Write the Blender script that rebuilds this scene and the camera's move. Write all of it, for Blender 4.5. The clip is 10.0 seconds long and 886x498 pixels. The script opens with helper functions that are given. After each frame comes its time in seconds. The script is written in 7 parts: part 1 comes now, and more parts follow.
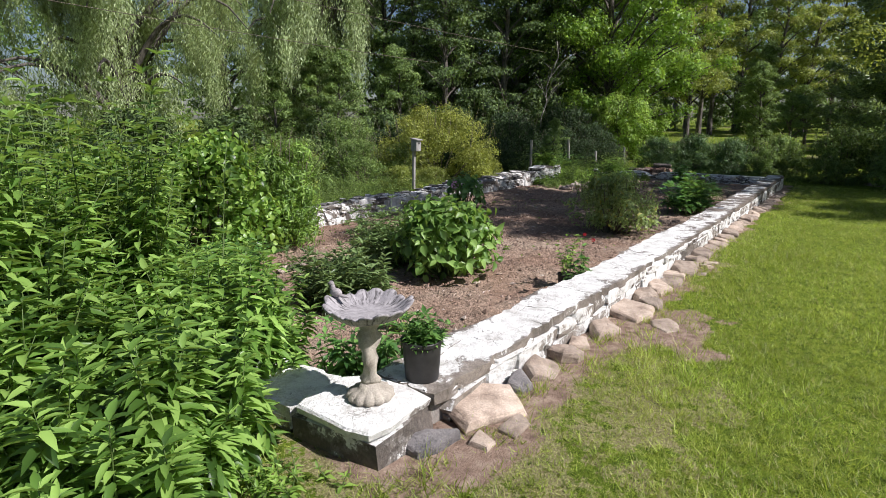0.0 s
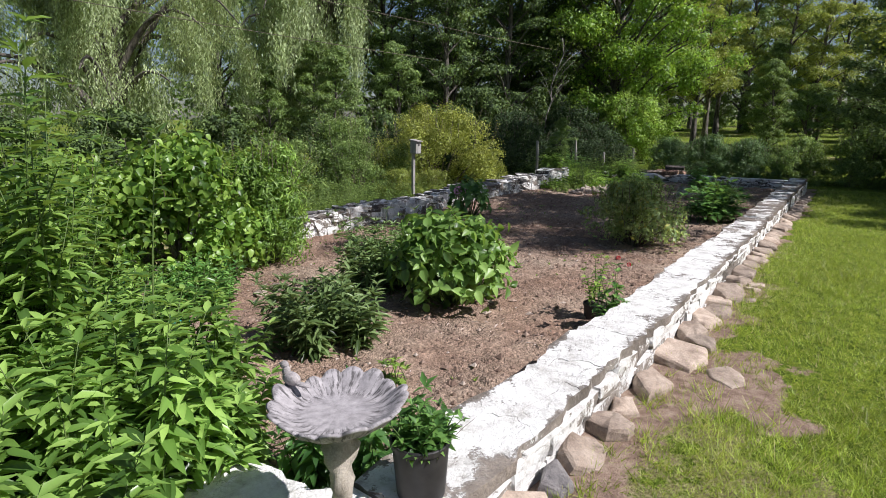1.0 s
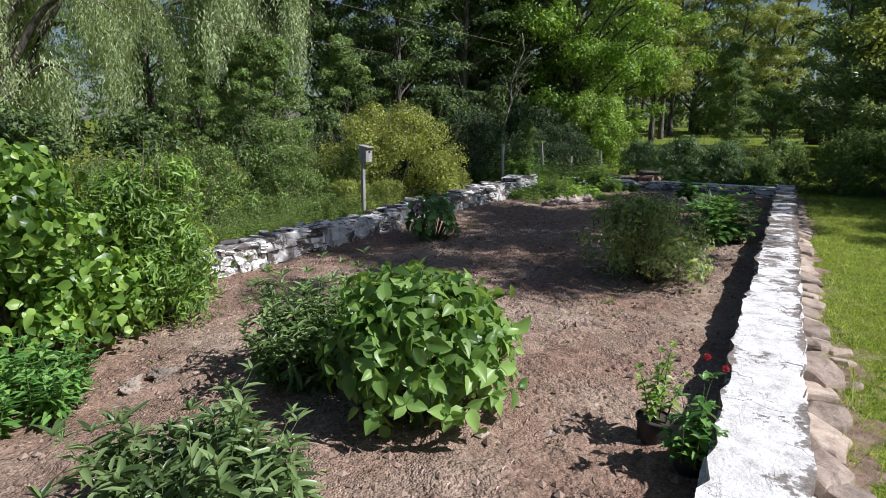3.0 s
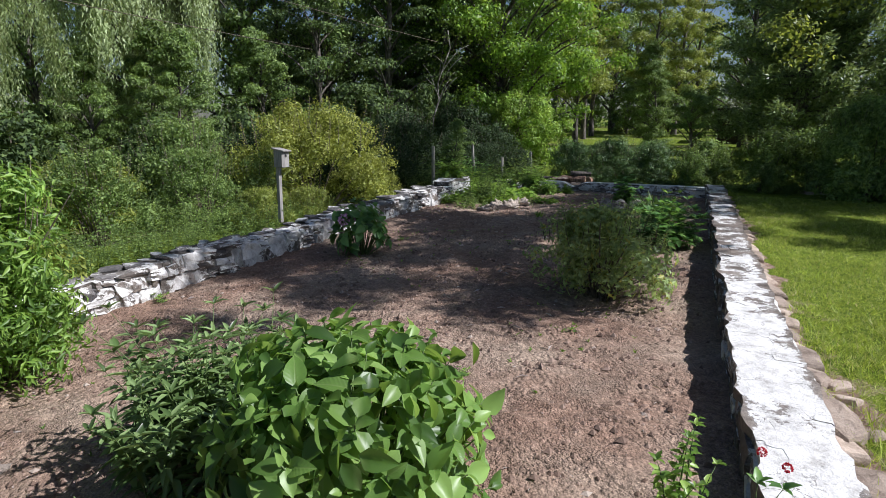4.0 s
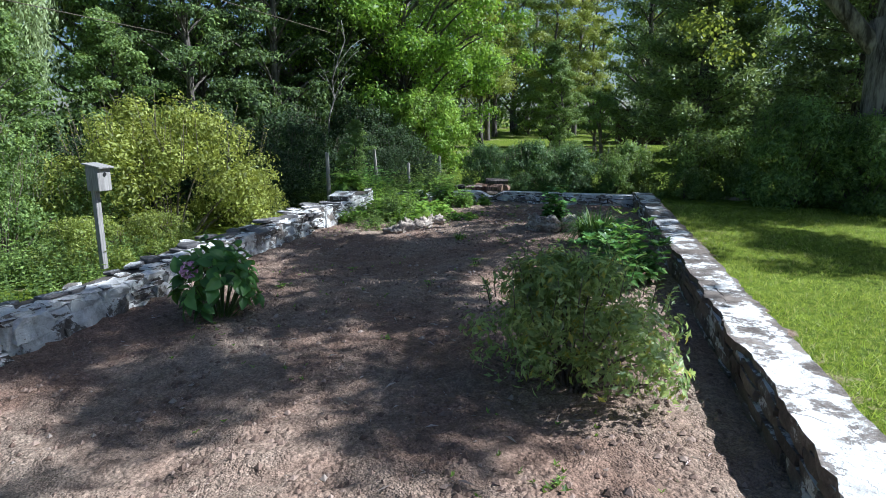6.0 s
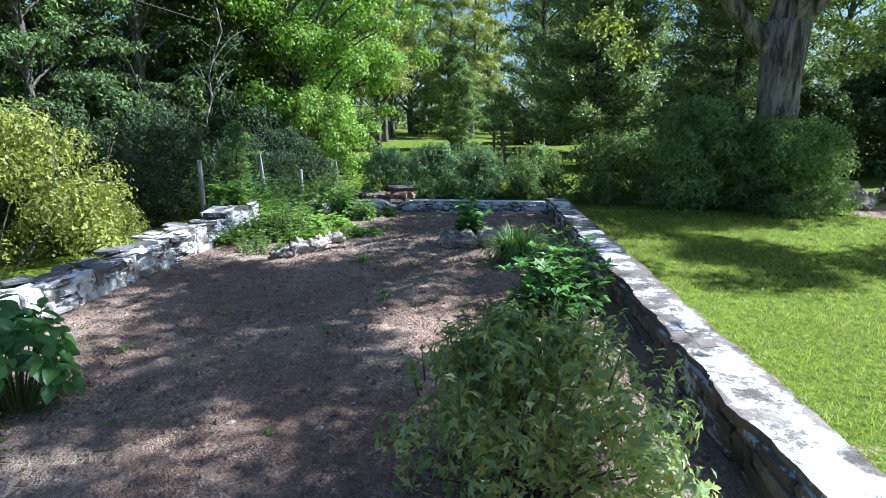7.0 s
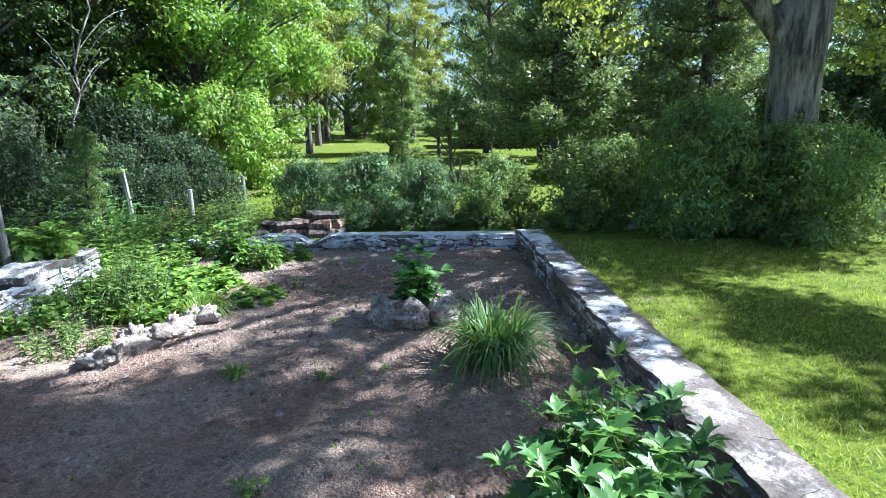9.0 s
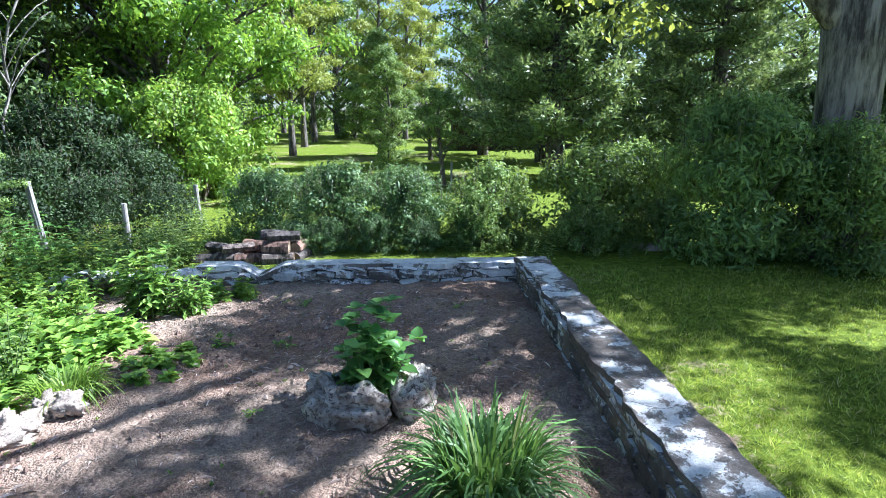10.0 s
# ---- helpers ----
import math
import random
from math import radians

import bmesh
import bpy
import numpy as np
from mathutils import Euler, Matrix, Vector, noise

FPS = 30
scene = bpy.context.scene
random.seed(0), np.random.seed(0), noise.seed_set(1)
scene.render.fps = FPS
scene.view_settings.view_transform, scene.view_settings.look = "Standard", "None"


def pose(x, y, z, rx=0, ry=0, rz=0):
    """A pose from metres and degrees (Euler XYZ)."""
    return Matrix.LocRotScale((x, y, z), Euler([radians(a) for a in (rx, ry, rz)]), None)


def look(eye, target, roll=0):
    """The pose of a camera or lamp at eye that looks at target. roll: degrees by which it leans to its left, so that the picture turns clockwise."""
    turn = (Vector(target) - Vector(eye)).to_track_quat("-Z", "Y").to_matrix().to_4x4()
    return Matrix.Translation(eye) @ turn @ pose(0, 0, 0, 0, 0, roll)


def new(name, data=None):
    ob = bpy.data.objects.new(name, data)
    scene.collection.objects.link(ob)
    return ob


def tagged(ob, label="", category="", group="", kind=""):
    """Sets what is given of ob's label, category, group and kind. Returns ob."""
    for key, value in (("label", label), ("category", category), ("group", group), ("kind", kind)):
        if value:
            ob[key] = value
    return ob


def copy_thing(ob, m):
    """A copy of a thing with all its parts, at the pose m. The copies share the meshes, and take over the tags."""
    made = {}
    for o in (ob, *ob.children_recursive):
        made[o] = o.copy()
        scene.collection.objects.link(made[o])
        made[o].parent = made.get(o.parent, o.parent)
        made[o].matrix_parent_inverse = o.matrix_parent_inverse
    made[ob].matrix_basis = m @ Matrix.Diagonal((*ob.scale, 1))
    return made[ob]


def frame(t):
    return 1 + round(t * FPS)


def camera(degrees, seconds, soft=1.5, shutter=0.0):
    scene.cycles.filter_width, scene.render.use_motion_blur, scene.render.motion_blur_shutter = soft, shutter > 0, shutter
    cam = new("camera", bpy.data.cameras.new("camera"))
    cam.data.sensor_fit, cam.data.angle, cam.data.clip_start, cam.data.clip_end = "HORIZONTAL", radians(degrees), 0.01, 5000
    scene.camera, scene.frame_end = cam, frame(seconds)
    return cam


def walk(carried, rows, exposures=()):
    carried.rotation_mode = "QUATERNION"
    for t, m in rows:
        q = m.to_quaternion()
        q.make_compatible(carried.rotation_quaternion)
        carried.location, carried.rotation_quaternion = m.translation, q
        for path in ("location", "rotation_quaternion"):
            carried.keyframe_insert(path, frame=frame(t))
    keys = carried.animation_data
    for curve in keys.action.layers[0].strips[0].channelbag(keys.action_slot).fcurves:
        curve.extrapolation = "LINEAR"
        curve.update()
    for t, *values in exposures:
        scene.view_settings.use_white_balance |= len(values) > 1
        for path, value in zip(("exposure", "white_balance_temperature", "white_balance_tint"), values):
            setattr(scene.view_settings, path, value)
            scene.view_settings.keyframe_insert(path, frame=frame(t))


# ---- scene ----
cam = camera(77.3, 10.0, soft=0.35)
METRES, EYE, TILT, LEAN, TURN = 13.0, 1.92, -13.0, 0.0, 0.0
ROWS = [
    (0.0, 0.0, 0.0, 0.0, 0.0, 0.0, 0.0),
    (0.5, -0.0012, 0.0367, 0.0074, 0.01, -0.01, 0.02),
    (1.0, -0.0024, 0.0755, 0.0173, 0.04, -0.01, 0.02),
    (1.5, -0.0037, 0.1151, 0.0278, 0.08, -0.02, 0.01),
    (2.0, -0.0056, 0.1544, 0.0375, -0.36, -0.01, 0.11),
    (3.5, -0.0084, 0.2675, 0.0645, -8.18, -0.13, 1.85),
    (4.0, -0.0039, 0.3051, 0.0724, -12.19, -0.27, 2.76),
    (4.5, 0.0028, 0.3404, 0.0814, -16.78, -0.52, 3.81),
    (5.0, 0.0119, 0.3795, 0.0917, -19.06, -0.67, 4.32),
    (6.5, 0.062, 0.5163, 0.1244, -26.03, -1.26, 5.72),
    (7.0, 0.0839, 0.5649, 0.1372, -32.26, -1.92, 6.95),
    (7.5, 0.1104, 0.616, 0.1509, -35.55, -2.33, 7.61),
    (8.0, 0.1433, 0.6675, 0.1647, -37.07, -2.52, 7.93),
    (8.5, 0.1849, 0.7165, 0.1779, -37.79, -2.63, 8.07),
    (9.0, 0.2312, 0.7659, 0.191, -38.13, -2.66, 8.11),
    (9.5, 0.2824, 0.8168, 0.2035, -38.42, -2.69, 8.18),
    (10.0, 0.3348, 0.867, 0.215, -38.57, -2.71, 8.2),
]
walk(cam, [(t, pose(0, 0, EYE, TILT, LEAN, TURN) @ pose(METRES * x, METRES * y, METRES * z, 90 + pitch, roll, yaw)) for t, x, y, z, yaw, pitch, roll in ROWS],
     exposures=[(0.0, 0.41, 6100, 16), (3.5, 0.37, 5850, 16), (5.0, 0.43, 5700, 13), (6.5, 1.05, 5200, 9), (7.5, 1.55, 5120, 9), (8.5, 1.70, 5150, 11), (10.0, 1.86, 5200, 13)])

# ---- light ----
SUN_AZ, SUN_EL = math.atan2(-0.39, 0.92), radians(47)
world = bpy.data.worlds.new("world")
scene.world = world
world.use_nodes = True
_sky = world.node_tree.nodes.new("ShaderNodeTexSky")
_sky.sky_type, _sky.sun_disc = "NISHITA", False
_sky.sun_elevation, _sky.sun_rotation = SUN_EL, math.pi / 2 - SUN_AZ
_bg = world.node_tree.nodes["Background"]
_bg.inputs["Strength"].default_value = 0.05
world.node_tree.links.new(_sky.outputs[0], _bg.inputs["Color"])
sun = new("sun", bpy.data.lights.new("sun", "SUN"))
sun.data.energy, sun.data.angle, sun.data.color = 5.0, radians(0.53), (1.0, 0.955, 0.88)
sun.matrix_basis = look((0, 0, 0), (-math.cos(SUN_AZ) * math.cos(SUN_EL), -math.sin(SUN_AZ) * math.cos(SUN_EL), -math.sin(SUN_EL)))

# ---- plan: s runs along the long wall, off to its lawn side ----
O, U, N = Vector((-0.37, 2.34, 0)), Vector((0.595, 0.804, 0)), Vector((0.804, -0.595, 0))
WALL_YAW = math.degrees(math.atan2(U.y, U.x))


def W(s, off, z=0.0):
    return O + U * s + N * off + Vector((0, 0, z))


def so(x, y):
    dx, dy = x - O.x, y - O.y
    return dx * U.x + dy * U.y, dx * N.x + dy * N.y


def smooth(a, b, v):
    t = min(1.0, max(0.0, (v - a) / (b - a)))
    return t * t * (3 - 2 * t)


LAWN_S = (-30, -3, 0, 2, 4, 7.5, 12, 17, 30, 60, 200)
LAWN_Z = (0.5, 0.34, 0.30, 0.20, 0.13, 0.09, 0.05, 0.0, 0.12, 0.9, 3.0)


def lawn_z(x, y):
    s, off = so(x, y)
    z = float(np.interp(s, LAWN_S, LAWN_Z))
    z -= 0.9 * smooth(-7.0, -16.0, off) * (1 - smooth(20, 40, s))
    return z + 0.018 * noise.noise(Vector((x * 1.3, y * 1.3, 0))) + 0.05 * noise.noise(Vector((x * 0.2, y * 0.2, 5)))


def soil_z(x, y):
    s, off = so(x, y)
    z = 0.02 + 0.14 * (1 - smooth(4.5, 8.0, s)) * smooth(-4.2, -2.0, off) - 0.06 * (1 - smooth(6, 9, s)) * smooth(-2.5, -4.5, off)
    return z


def wall_top(s):
    return float(np.interp(s, (0, 2.5, 4.5, 8, 12, 17), (0.50, 0.47, 0.42, 0.37, 0.36, 0.36)))


# ---- materials ----
def mat_new(name):
    m = bpy.data.materials.new(name)
    m.use_nodes = True
    t = m.node_tree
    return m, t, t.nodes["Principled BSDF"]


def nd(t, kind, **kw):
    n = t.nodes.new("ShaderNode" + kind)
    for k, v in kw.items():
        n.inputs[k.replace("_", " ")].default_value = v
    return n


def ramp(t, src, stops):
    r = t.nodes.new("ShaderNodeValToRGB")
    e = r.color_ramp.elements
    while len(e) < len(stops):
        e.new(0.5)
    for el, (p, c) in zip(e, stops):
        el.position, el.color = p, (*c, 1)
    t.links.new(src, r.inputs[0])
    return r.outputs[0]


def mixc(t, fac, a, b, mode="MIX"):
    m = t.nodes.new("ShaderNodeMix")
    m.data_type, m.blend_type = "RGBA", mode
    for sock, v in ((m.inputs[0], fac), (m.inputs[6], a), (m.inputs[7], b)):
        if isinstance(v, (int, float)):
            sock.default_value = v
        elif isinstance(v, tuple):
            sock.default_value = (*v, 1)
        else:
            t.links.new(v, sock)
    return m.outputs[2]


def coords(t, scale=1.0, obj=True, stretch=None):
    c = t.nodes.new("ShaderNodeTexCoord") if obj else t.nodes.new("ShaderNodeNewGeometry")
    mp = t.nodes.new("ShaderNodeMapping")
    mp.inputs["Scale"].default_value = stretch or (scale,) * 3
    t.links.new(c.outputs["Object" if obj else "Position"], mp.inputs["Vector"])
    return mp.outputs[0]


def tex(t, vec, scale, detail=4.0, rough=0.6, kind="Noise"):
    n = t.nodes.new("ShaderNodeTex" + kind)
    n.inputs["Scale"].default_value = scale
    if kind == "Noise":
        n.inputs["Detail"].default_value, n.inputs["Roughness"].default_value = detail, rough
    t.links.new(vec, n.inputs["Vector"])
    return n.outputs["Fac" if kind == "Noise" else "Distance"]


def bump(t, p, src, strength, dist):
    b = t.nodes.new("ShaderNodeBump")
    b.inputs["Strength"].default_value, b.inputs["Distance"].default_value = strength, dist
    t.links.new(src, b.inputs["Height"])
    t.links.new(b.outputs[0], p.inputs["Normal"])


def math_node(t, op, *src):
    m = t.nodes.new("ShaderNodeMath")
    m.operation = op
    for sock, v in zip(m.inputs, src):
        if isinstance(v, (int, float)):
            sock.default_value = v
        else:
            t.links.new(v, sock)
    return m.outputs[0]


def leaf_mat(name, dark, mid, light, gloss=0.45, through_leaf=0.32, odd=None, share=0.0, patch=None, mottle=0.0, vein=False):
    """Leaf: colour by island and by plant, a little light through it."""
    m, t, p = mat_new(name)
    g = t.nodes.new("ShaderNodeNewGeometry")
    dark, light = tuple(c * 0.6 for c in dark), tuple(c * 1.2 for c in light)
    dark, mid, light = [(c[0], c[1], c[2] * 1.3) for c in (dark, mid, light)]
    stops = [(0.0, dark), (0.45, mid), (0.9 - share, light)] + ([(0.96 - share, odd)] if odd else [])
    col = ramp(t, g.outputs["Random Per Island"], stops)
    big = tex(t, coords(t, obj=False), 0.9, 2.0)
    if patch:
        col = mixc(t, ramp(t, tex(t, coords(t, obj=False), 1.1, 5.0, 0.7), [(0.50, (0, 0, 0)), (0.72, (0.75, 0.75, 0.75))]), col, patch)
    if mottle:
        col = mixc(t, mottle, col, ramp(t, tex(t, coords(t, obj=False), 9, 6, 0.75), [(0.33, (0.06, 0.06, 0.06)), (0.66, (0.9, 0.9, 0.85))]), "OVERLAY")
    hs = nd(t, "HueSaturation", Saturation=1.0)
    t.links.new(col, hs.inputs["Color"])
    mr = t.nodes.new("ShaderNodeMapRange")
    mr.inputs["From Min"].default_value, mr.inputs["From Max"].default_value = 0.3, 0.7
    mr.inputs["To Min"].default_value, mr.inputs["To Max"].default_value = 0.75, 1.25
    t.links.new(big, mr.inputs["Value"])
    t.links.new(mr.outputs[0], hs.inputs["Value"])
    t.links.new(hs.outputs[0], p.inputs["Base Color"])
    if vein:
        sp = t.nodes.new("ShaderNodeSeparateXYZ")
        t.links.new(coords(t), sp.inputs[0])
        ax = math_node(t, "ABSOLUTE", sp.outputs["X"])
        rib = math_node(t, "SINE", math_node(t, "MULTIPLY", math_node(t, "MULTIPLY_ADD", ax, -0.8, sp.outputs["Y"]), 52.0))
        mid = ramp(t, ax, [(0.008, (1, 1, 1)), (0.028, (0, 0, 0))])
        t.links.new(mixc(t, math_node(t, "MULTIPLY", mid, 0.4), hs.outputs[0], (0.26, 0.36, 0.12)), p.inputs["Base Color"])
        bump(t, p, math_node(t, "SUBTRACT", math_node(t, "MULTIPLY", rib, 0.12), mid), 0.2, 0.01)
    p.inputs["Roughness"].default_value = gloss
    p.inputs["Specular IOR Level"].default_value = 0.5
    tr = t.nodes.new("ShaderNodeBsdfTranslucent")
    warm = mixc(t, 0.45, hs.outputs[0], tuple(min(1, c * 1.5) for c in (light[0] * 1.1, light[1], light[2] * 0.5)))
    t.links.new(warm, tr.inputs["Color"])
    mx = t.nodes.new("ShaderNodeMixShader")
    mx.inputs[0].default_value = through_leaf
    t.links.new(p.outputs[0], mx.inputs[1])
    t.links.new(tr.outputs[0], mx.inputs[2])
    t.links.new(mx.outputs[0], t.nodes["Material Output"].inputs["Surface"])
    return m


def bark_mat(name, a, b, scale=14):
    m, t, p = mat_new(name)
    v = coords(t, obj=False, stretch=(1, 1, 0.18))
    f = tex(t, v, scale, 6, 0.7)
    g = tex(t, coords(t, obj=False), 1.3, 3)
    col = mixc(t, g, ramp(t, f, [(0.4, a), (0.6, b)]), ramp(t, f, [(0.42, tuple(c * 0.6 for c in a)), (0.62, b)]))
    t.links.new(col, p.inputs["Base Color"])
    p.inputs["Roughness"].default_value = 0.92
    bump(t, p, f, 0.9, 0.03)
    return m


def along_plan(t, axis, lo, hi, a, b):
    """A value that runs from a to b as the plan's s (axis U) or off (axis N) runs from lo to hi."""
    g = t.nodes.new("ShaderNodeNewGeometry")
    d = t.nodes.new("ShaderNodeVectorMath")
    d.operation = "DOT_PRODUCT"
    d.inputs[1].default_value = axis
    t.links.new(g.outputs["Position"], d.inputs[0])
    mr = t.nodes.new("ShaderNodeMapRange")
    for k, v in (("From Min", lo + O.dot(axis)), ("From Max", hi + O.dot(axis)), ("To Min", a), ("To Max", b)):
        mr.inputs[k].default_value = v
    t.links.new(d.outputs["Value"], mr.inputs["Value"])
    return mr.outputs[0]


def stone_mat(name, stops, white=0.0, scale=3.0, rnd=True, relief=0.7, edge=False, depth=0.018):
    """Weathered stone; white: how much of an old flaking coat of whitewash is left; edge: chipped along the bed side of the long wall."""
    m, t, p = mat_new(name)
    v = coords(t, obj=False)
    oi = t.nodes.new("ShaderNodeObjectInfo")
    n1, n2 = tex(t, v, scale, 6, 0.65), tex(t, v, scale * 14, 5, 0.7)
    base = ramp(t, n1, stops)
    base = mixc(t, 0.4, base, ramp(t, n2, [(0.3, (0.08, 0.075, 0.07)), (0.7, (0.62, 0.57, 0.52))]), "OVERLAY")
    hs = nd(t, "HueSaturation", Saturation=1.0)
    mr = t.nodes.new("ShaderNodeMapRange")
    mr.inputs["To Min"].default_value, mr.inputs["To Max"].default_value = (0.65, 1.3) if rnd else (0.9, 1.1)
    t.links.new(oi.outputs["Random"], mr.inputs["Value"])
    t.links.new(mr.outputs[0], hs.inputs["Value"])
    t.links.new(base, hs.inputs["Color"])
    col, height = hs.outputs[0], n2
    if white > 0:
        w1, w2, w3 = tex(t, v, 2.6, 9, 0.74), tex(t, v, 21, 6, 0.7), tex(t, v, 0.8, 3, 0.5)
        gn = t.nodes.new("ShaderNodeNewGeometry")
        sx = t.nodes.new("ShaderNodeSeparateXYZ")
        t.links.new(gn.outputs["Normal"], sx.inputs[0])
        val = math_node(t, "MULTIPLY_ADD", sx.outputs["Z"], 0.10, w1)
        val = math_node(t, "MULTIPLY_ADD", w2, 0.25, val)
        val = math_node(t, "MULTIPLY_ADD", w3, 0.3, val)
        val = math_node(t, "MULTIPLY_ADD", oi.outputs["Random"], 0.07 if rnd else 0.0, val)
        if edge:
            val = math_node(t, "ADD", val, along_plan(t, N, -0.42, -0.36, -0.14, 0.0))
            val = math_node(t, "ADD", val, along_plan(t, N, -0.05, 0.04, 0.0, -0.13))
            val = math_node(t, "ADD", val, along_plan(t, U, 6.3, 8.2, 0.0, -0.085))
        c0 = 1.02 - 0.30 * white
        mask = ramp(t, val, [(c0 - 0.005, (0, 0, 0)), (c0 + 0.005, (1, 1, 1))])
        thin = ramp(t, val, [(c0 - 0.08, (0, 0, 0)), (c0 - 0.01, (0.3, 0.3, 0.3))])
        wc = ramp(t, tex(t, v, 7, 7, 0.7), [(0.3, (0.36, 0.34, 0.31)), (0.42, (0.58, 0.565, 0.53)), (0.56, (0.76, 0.75, 0.72))])
        wc = mixc(t, 0.35, wc, ramp(t, tex(t, v, 60, 4, 0.7), [(0.3, (0.2, 0.2, 0.2)), (0.6, (0.75, 0.75, 0.75))]), "OVERLAY")
        col = mixc(t, thin, col, (0.52, 0.49, 0.45))
        col = mixc(t, mask, col, wc)
        vor = t.nodes.new("ShaderNodeTexVoronoi")
        vor.feature = "DISTANCE_TO_EDGE"
        vor.inputs["Scale"].default_value = 4.2
        wob = t.nodes.new("ShaderNodeVectorMath")
        wob.operation = "MULTIPLY_ADD"
        nz = t.nodes.new("ShaderNodeTexNoise")
        nz.inputs["Scale"].default_value, nz.inputs["Detail"].default_value = 7.0, 6.0
        t.links.new(v, nz.inputs["Vector"])
        t.links.new(nz.outputs["Color"], wob.inputs[0])
        wob.inputs[1].default_value = (0.4, 0.4, 0.4)
        t.links.new(v, wob.inputs[2])
        t.links.new(wob.outputs[0], vor.inputs["Vector"])
        crack = ramp(t, vor.outputs["Distance"], [(0.002, (0.6, 0.6, 0.6)), (0.016, (0, 0, 0))])
        crack = mixc(t, 1.0, crack, ramp(t, tex(t, v, 3.1, 5), [(0.5, (0, 0, 0)), (0.62, (1, 1, 1))]), "MULTIPLY")
        col = mixc(t, crack, col, (0.24, 0.205, 0.17))
        height = math_node(t, "MULTIPLY_ADD", mask, 1.1, n2)
        height = math_node(t, "SUBTRACT", height, crack)
        height = math_node(t, "MULTIPLY_ADD", tex(t, v, 6, 7, 0.65), 2.2, height)
    t.links.new(col, p.inputs["Base Color"])
    p.inputs["Roughness"].default_value = 0.9
    bump(t, p, height, relief, depth)
    return m


def bowl_mat():
    """Cast stone with dark water streaks running in from the rim."""
    m, t, p = mat_new("streaked_cast_stone")
    v = coords(t)
    sp = t.nodes.new("ShaderNodeSeparateXYZ")
    t.links.new(v, sp.inputs[0])
    ang = math_node(t, "ARCTAN2", sp.outputs["Y"], sp.outputs["X"])
    rad = math_node(t, "SQRT", math_node(t, "ADD", math_node(t, "MULTIPLY", sp.outputs["X"], sp.outputs["X"]), math_node(t, "MULTIPLY", sp.outputs["Y"], sp.outputs["Y"])))
    cx = t.nodes.new("ShaderNodeCombineXYZ")
    t.links.new(math_node(t, "MULTIPLY", ang, 7.0), cx.inputs["X"])
    t.links.new(math_node(t, "MULTIPLY", rad, 9.0), cx.inputs["Y"])
    streak = ramp(t, tex(t, cx.outputs[0], 1.6, 5, 0.65), [(0.49, (0, 0, 0)), (0.6, (0.9, 0.9, 0.9))])
    zone = ramp(t, rad, [(0.10, (0, 0, 0)), (0.13, (1, 1, 1)), (0.215, (1, 1, 1)), (0.235, (0.3, 0.3, 0.3))])
    grain = ramp(t, tex(t, v, 30, 6, 0.7), [(0.3, (0.21, 0.195, 0.20)), (0.7, (0.42, 0.395, 0.40))])
    col = mixc(t, math_node(t, "MULTIPLY", streak, zone), grain, (0.06, 0.055, 0.055))
    t.links.new(col, p.inputs["Base Color"])
    p.inputs["Roughness"].default_value = 0.85
    bump(t, p, tex(t, v, 90, 5, 0.7), 0.3, 0.006)
    return m


def plain_mat(name, a, b, scale=20, rough=0.6, bumpy=0.2, metal=0.0):
    m, t, p = mat_new(name)
    f = tex(t, coords(t), scale, 5)
    t.links.new(ramp(t, f, [(0.3, a), (0.7, b)]), p.inputs["Base Color"])
    p.inputs["Roughness"].default_value, p.inputs["Metallic"].default_value = rough, metal
    bump(t, p, f, bumpy, 0.004)
    return m


def wood_mat(name, a, b):
    m, t, p = mat_new(name)
    f = tex(t, coords(t, stretch=(1, 1, 0.06)), 60, 5, 0.7)
    t.links.new(ramp(t, f, [(0.3, a), (0.7, b)]), p.inputs["Base Color"])
    p.inputs["Roughness"].default_value = 0.85
    bump(t, p, f, 0.6, 0.004)
    return m


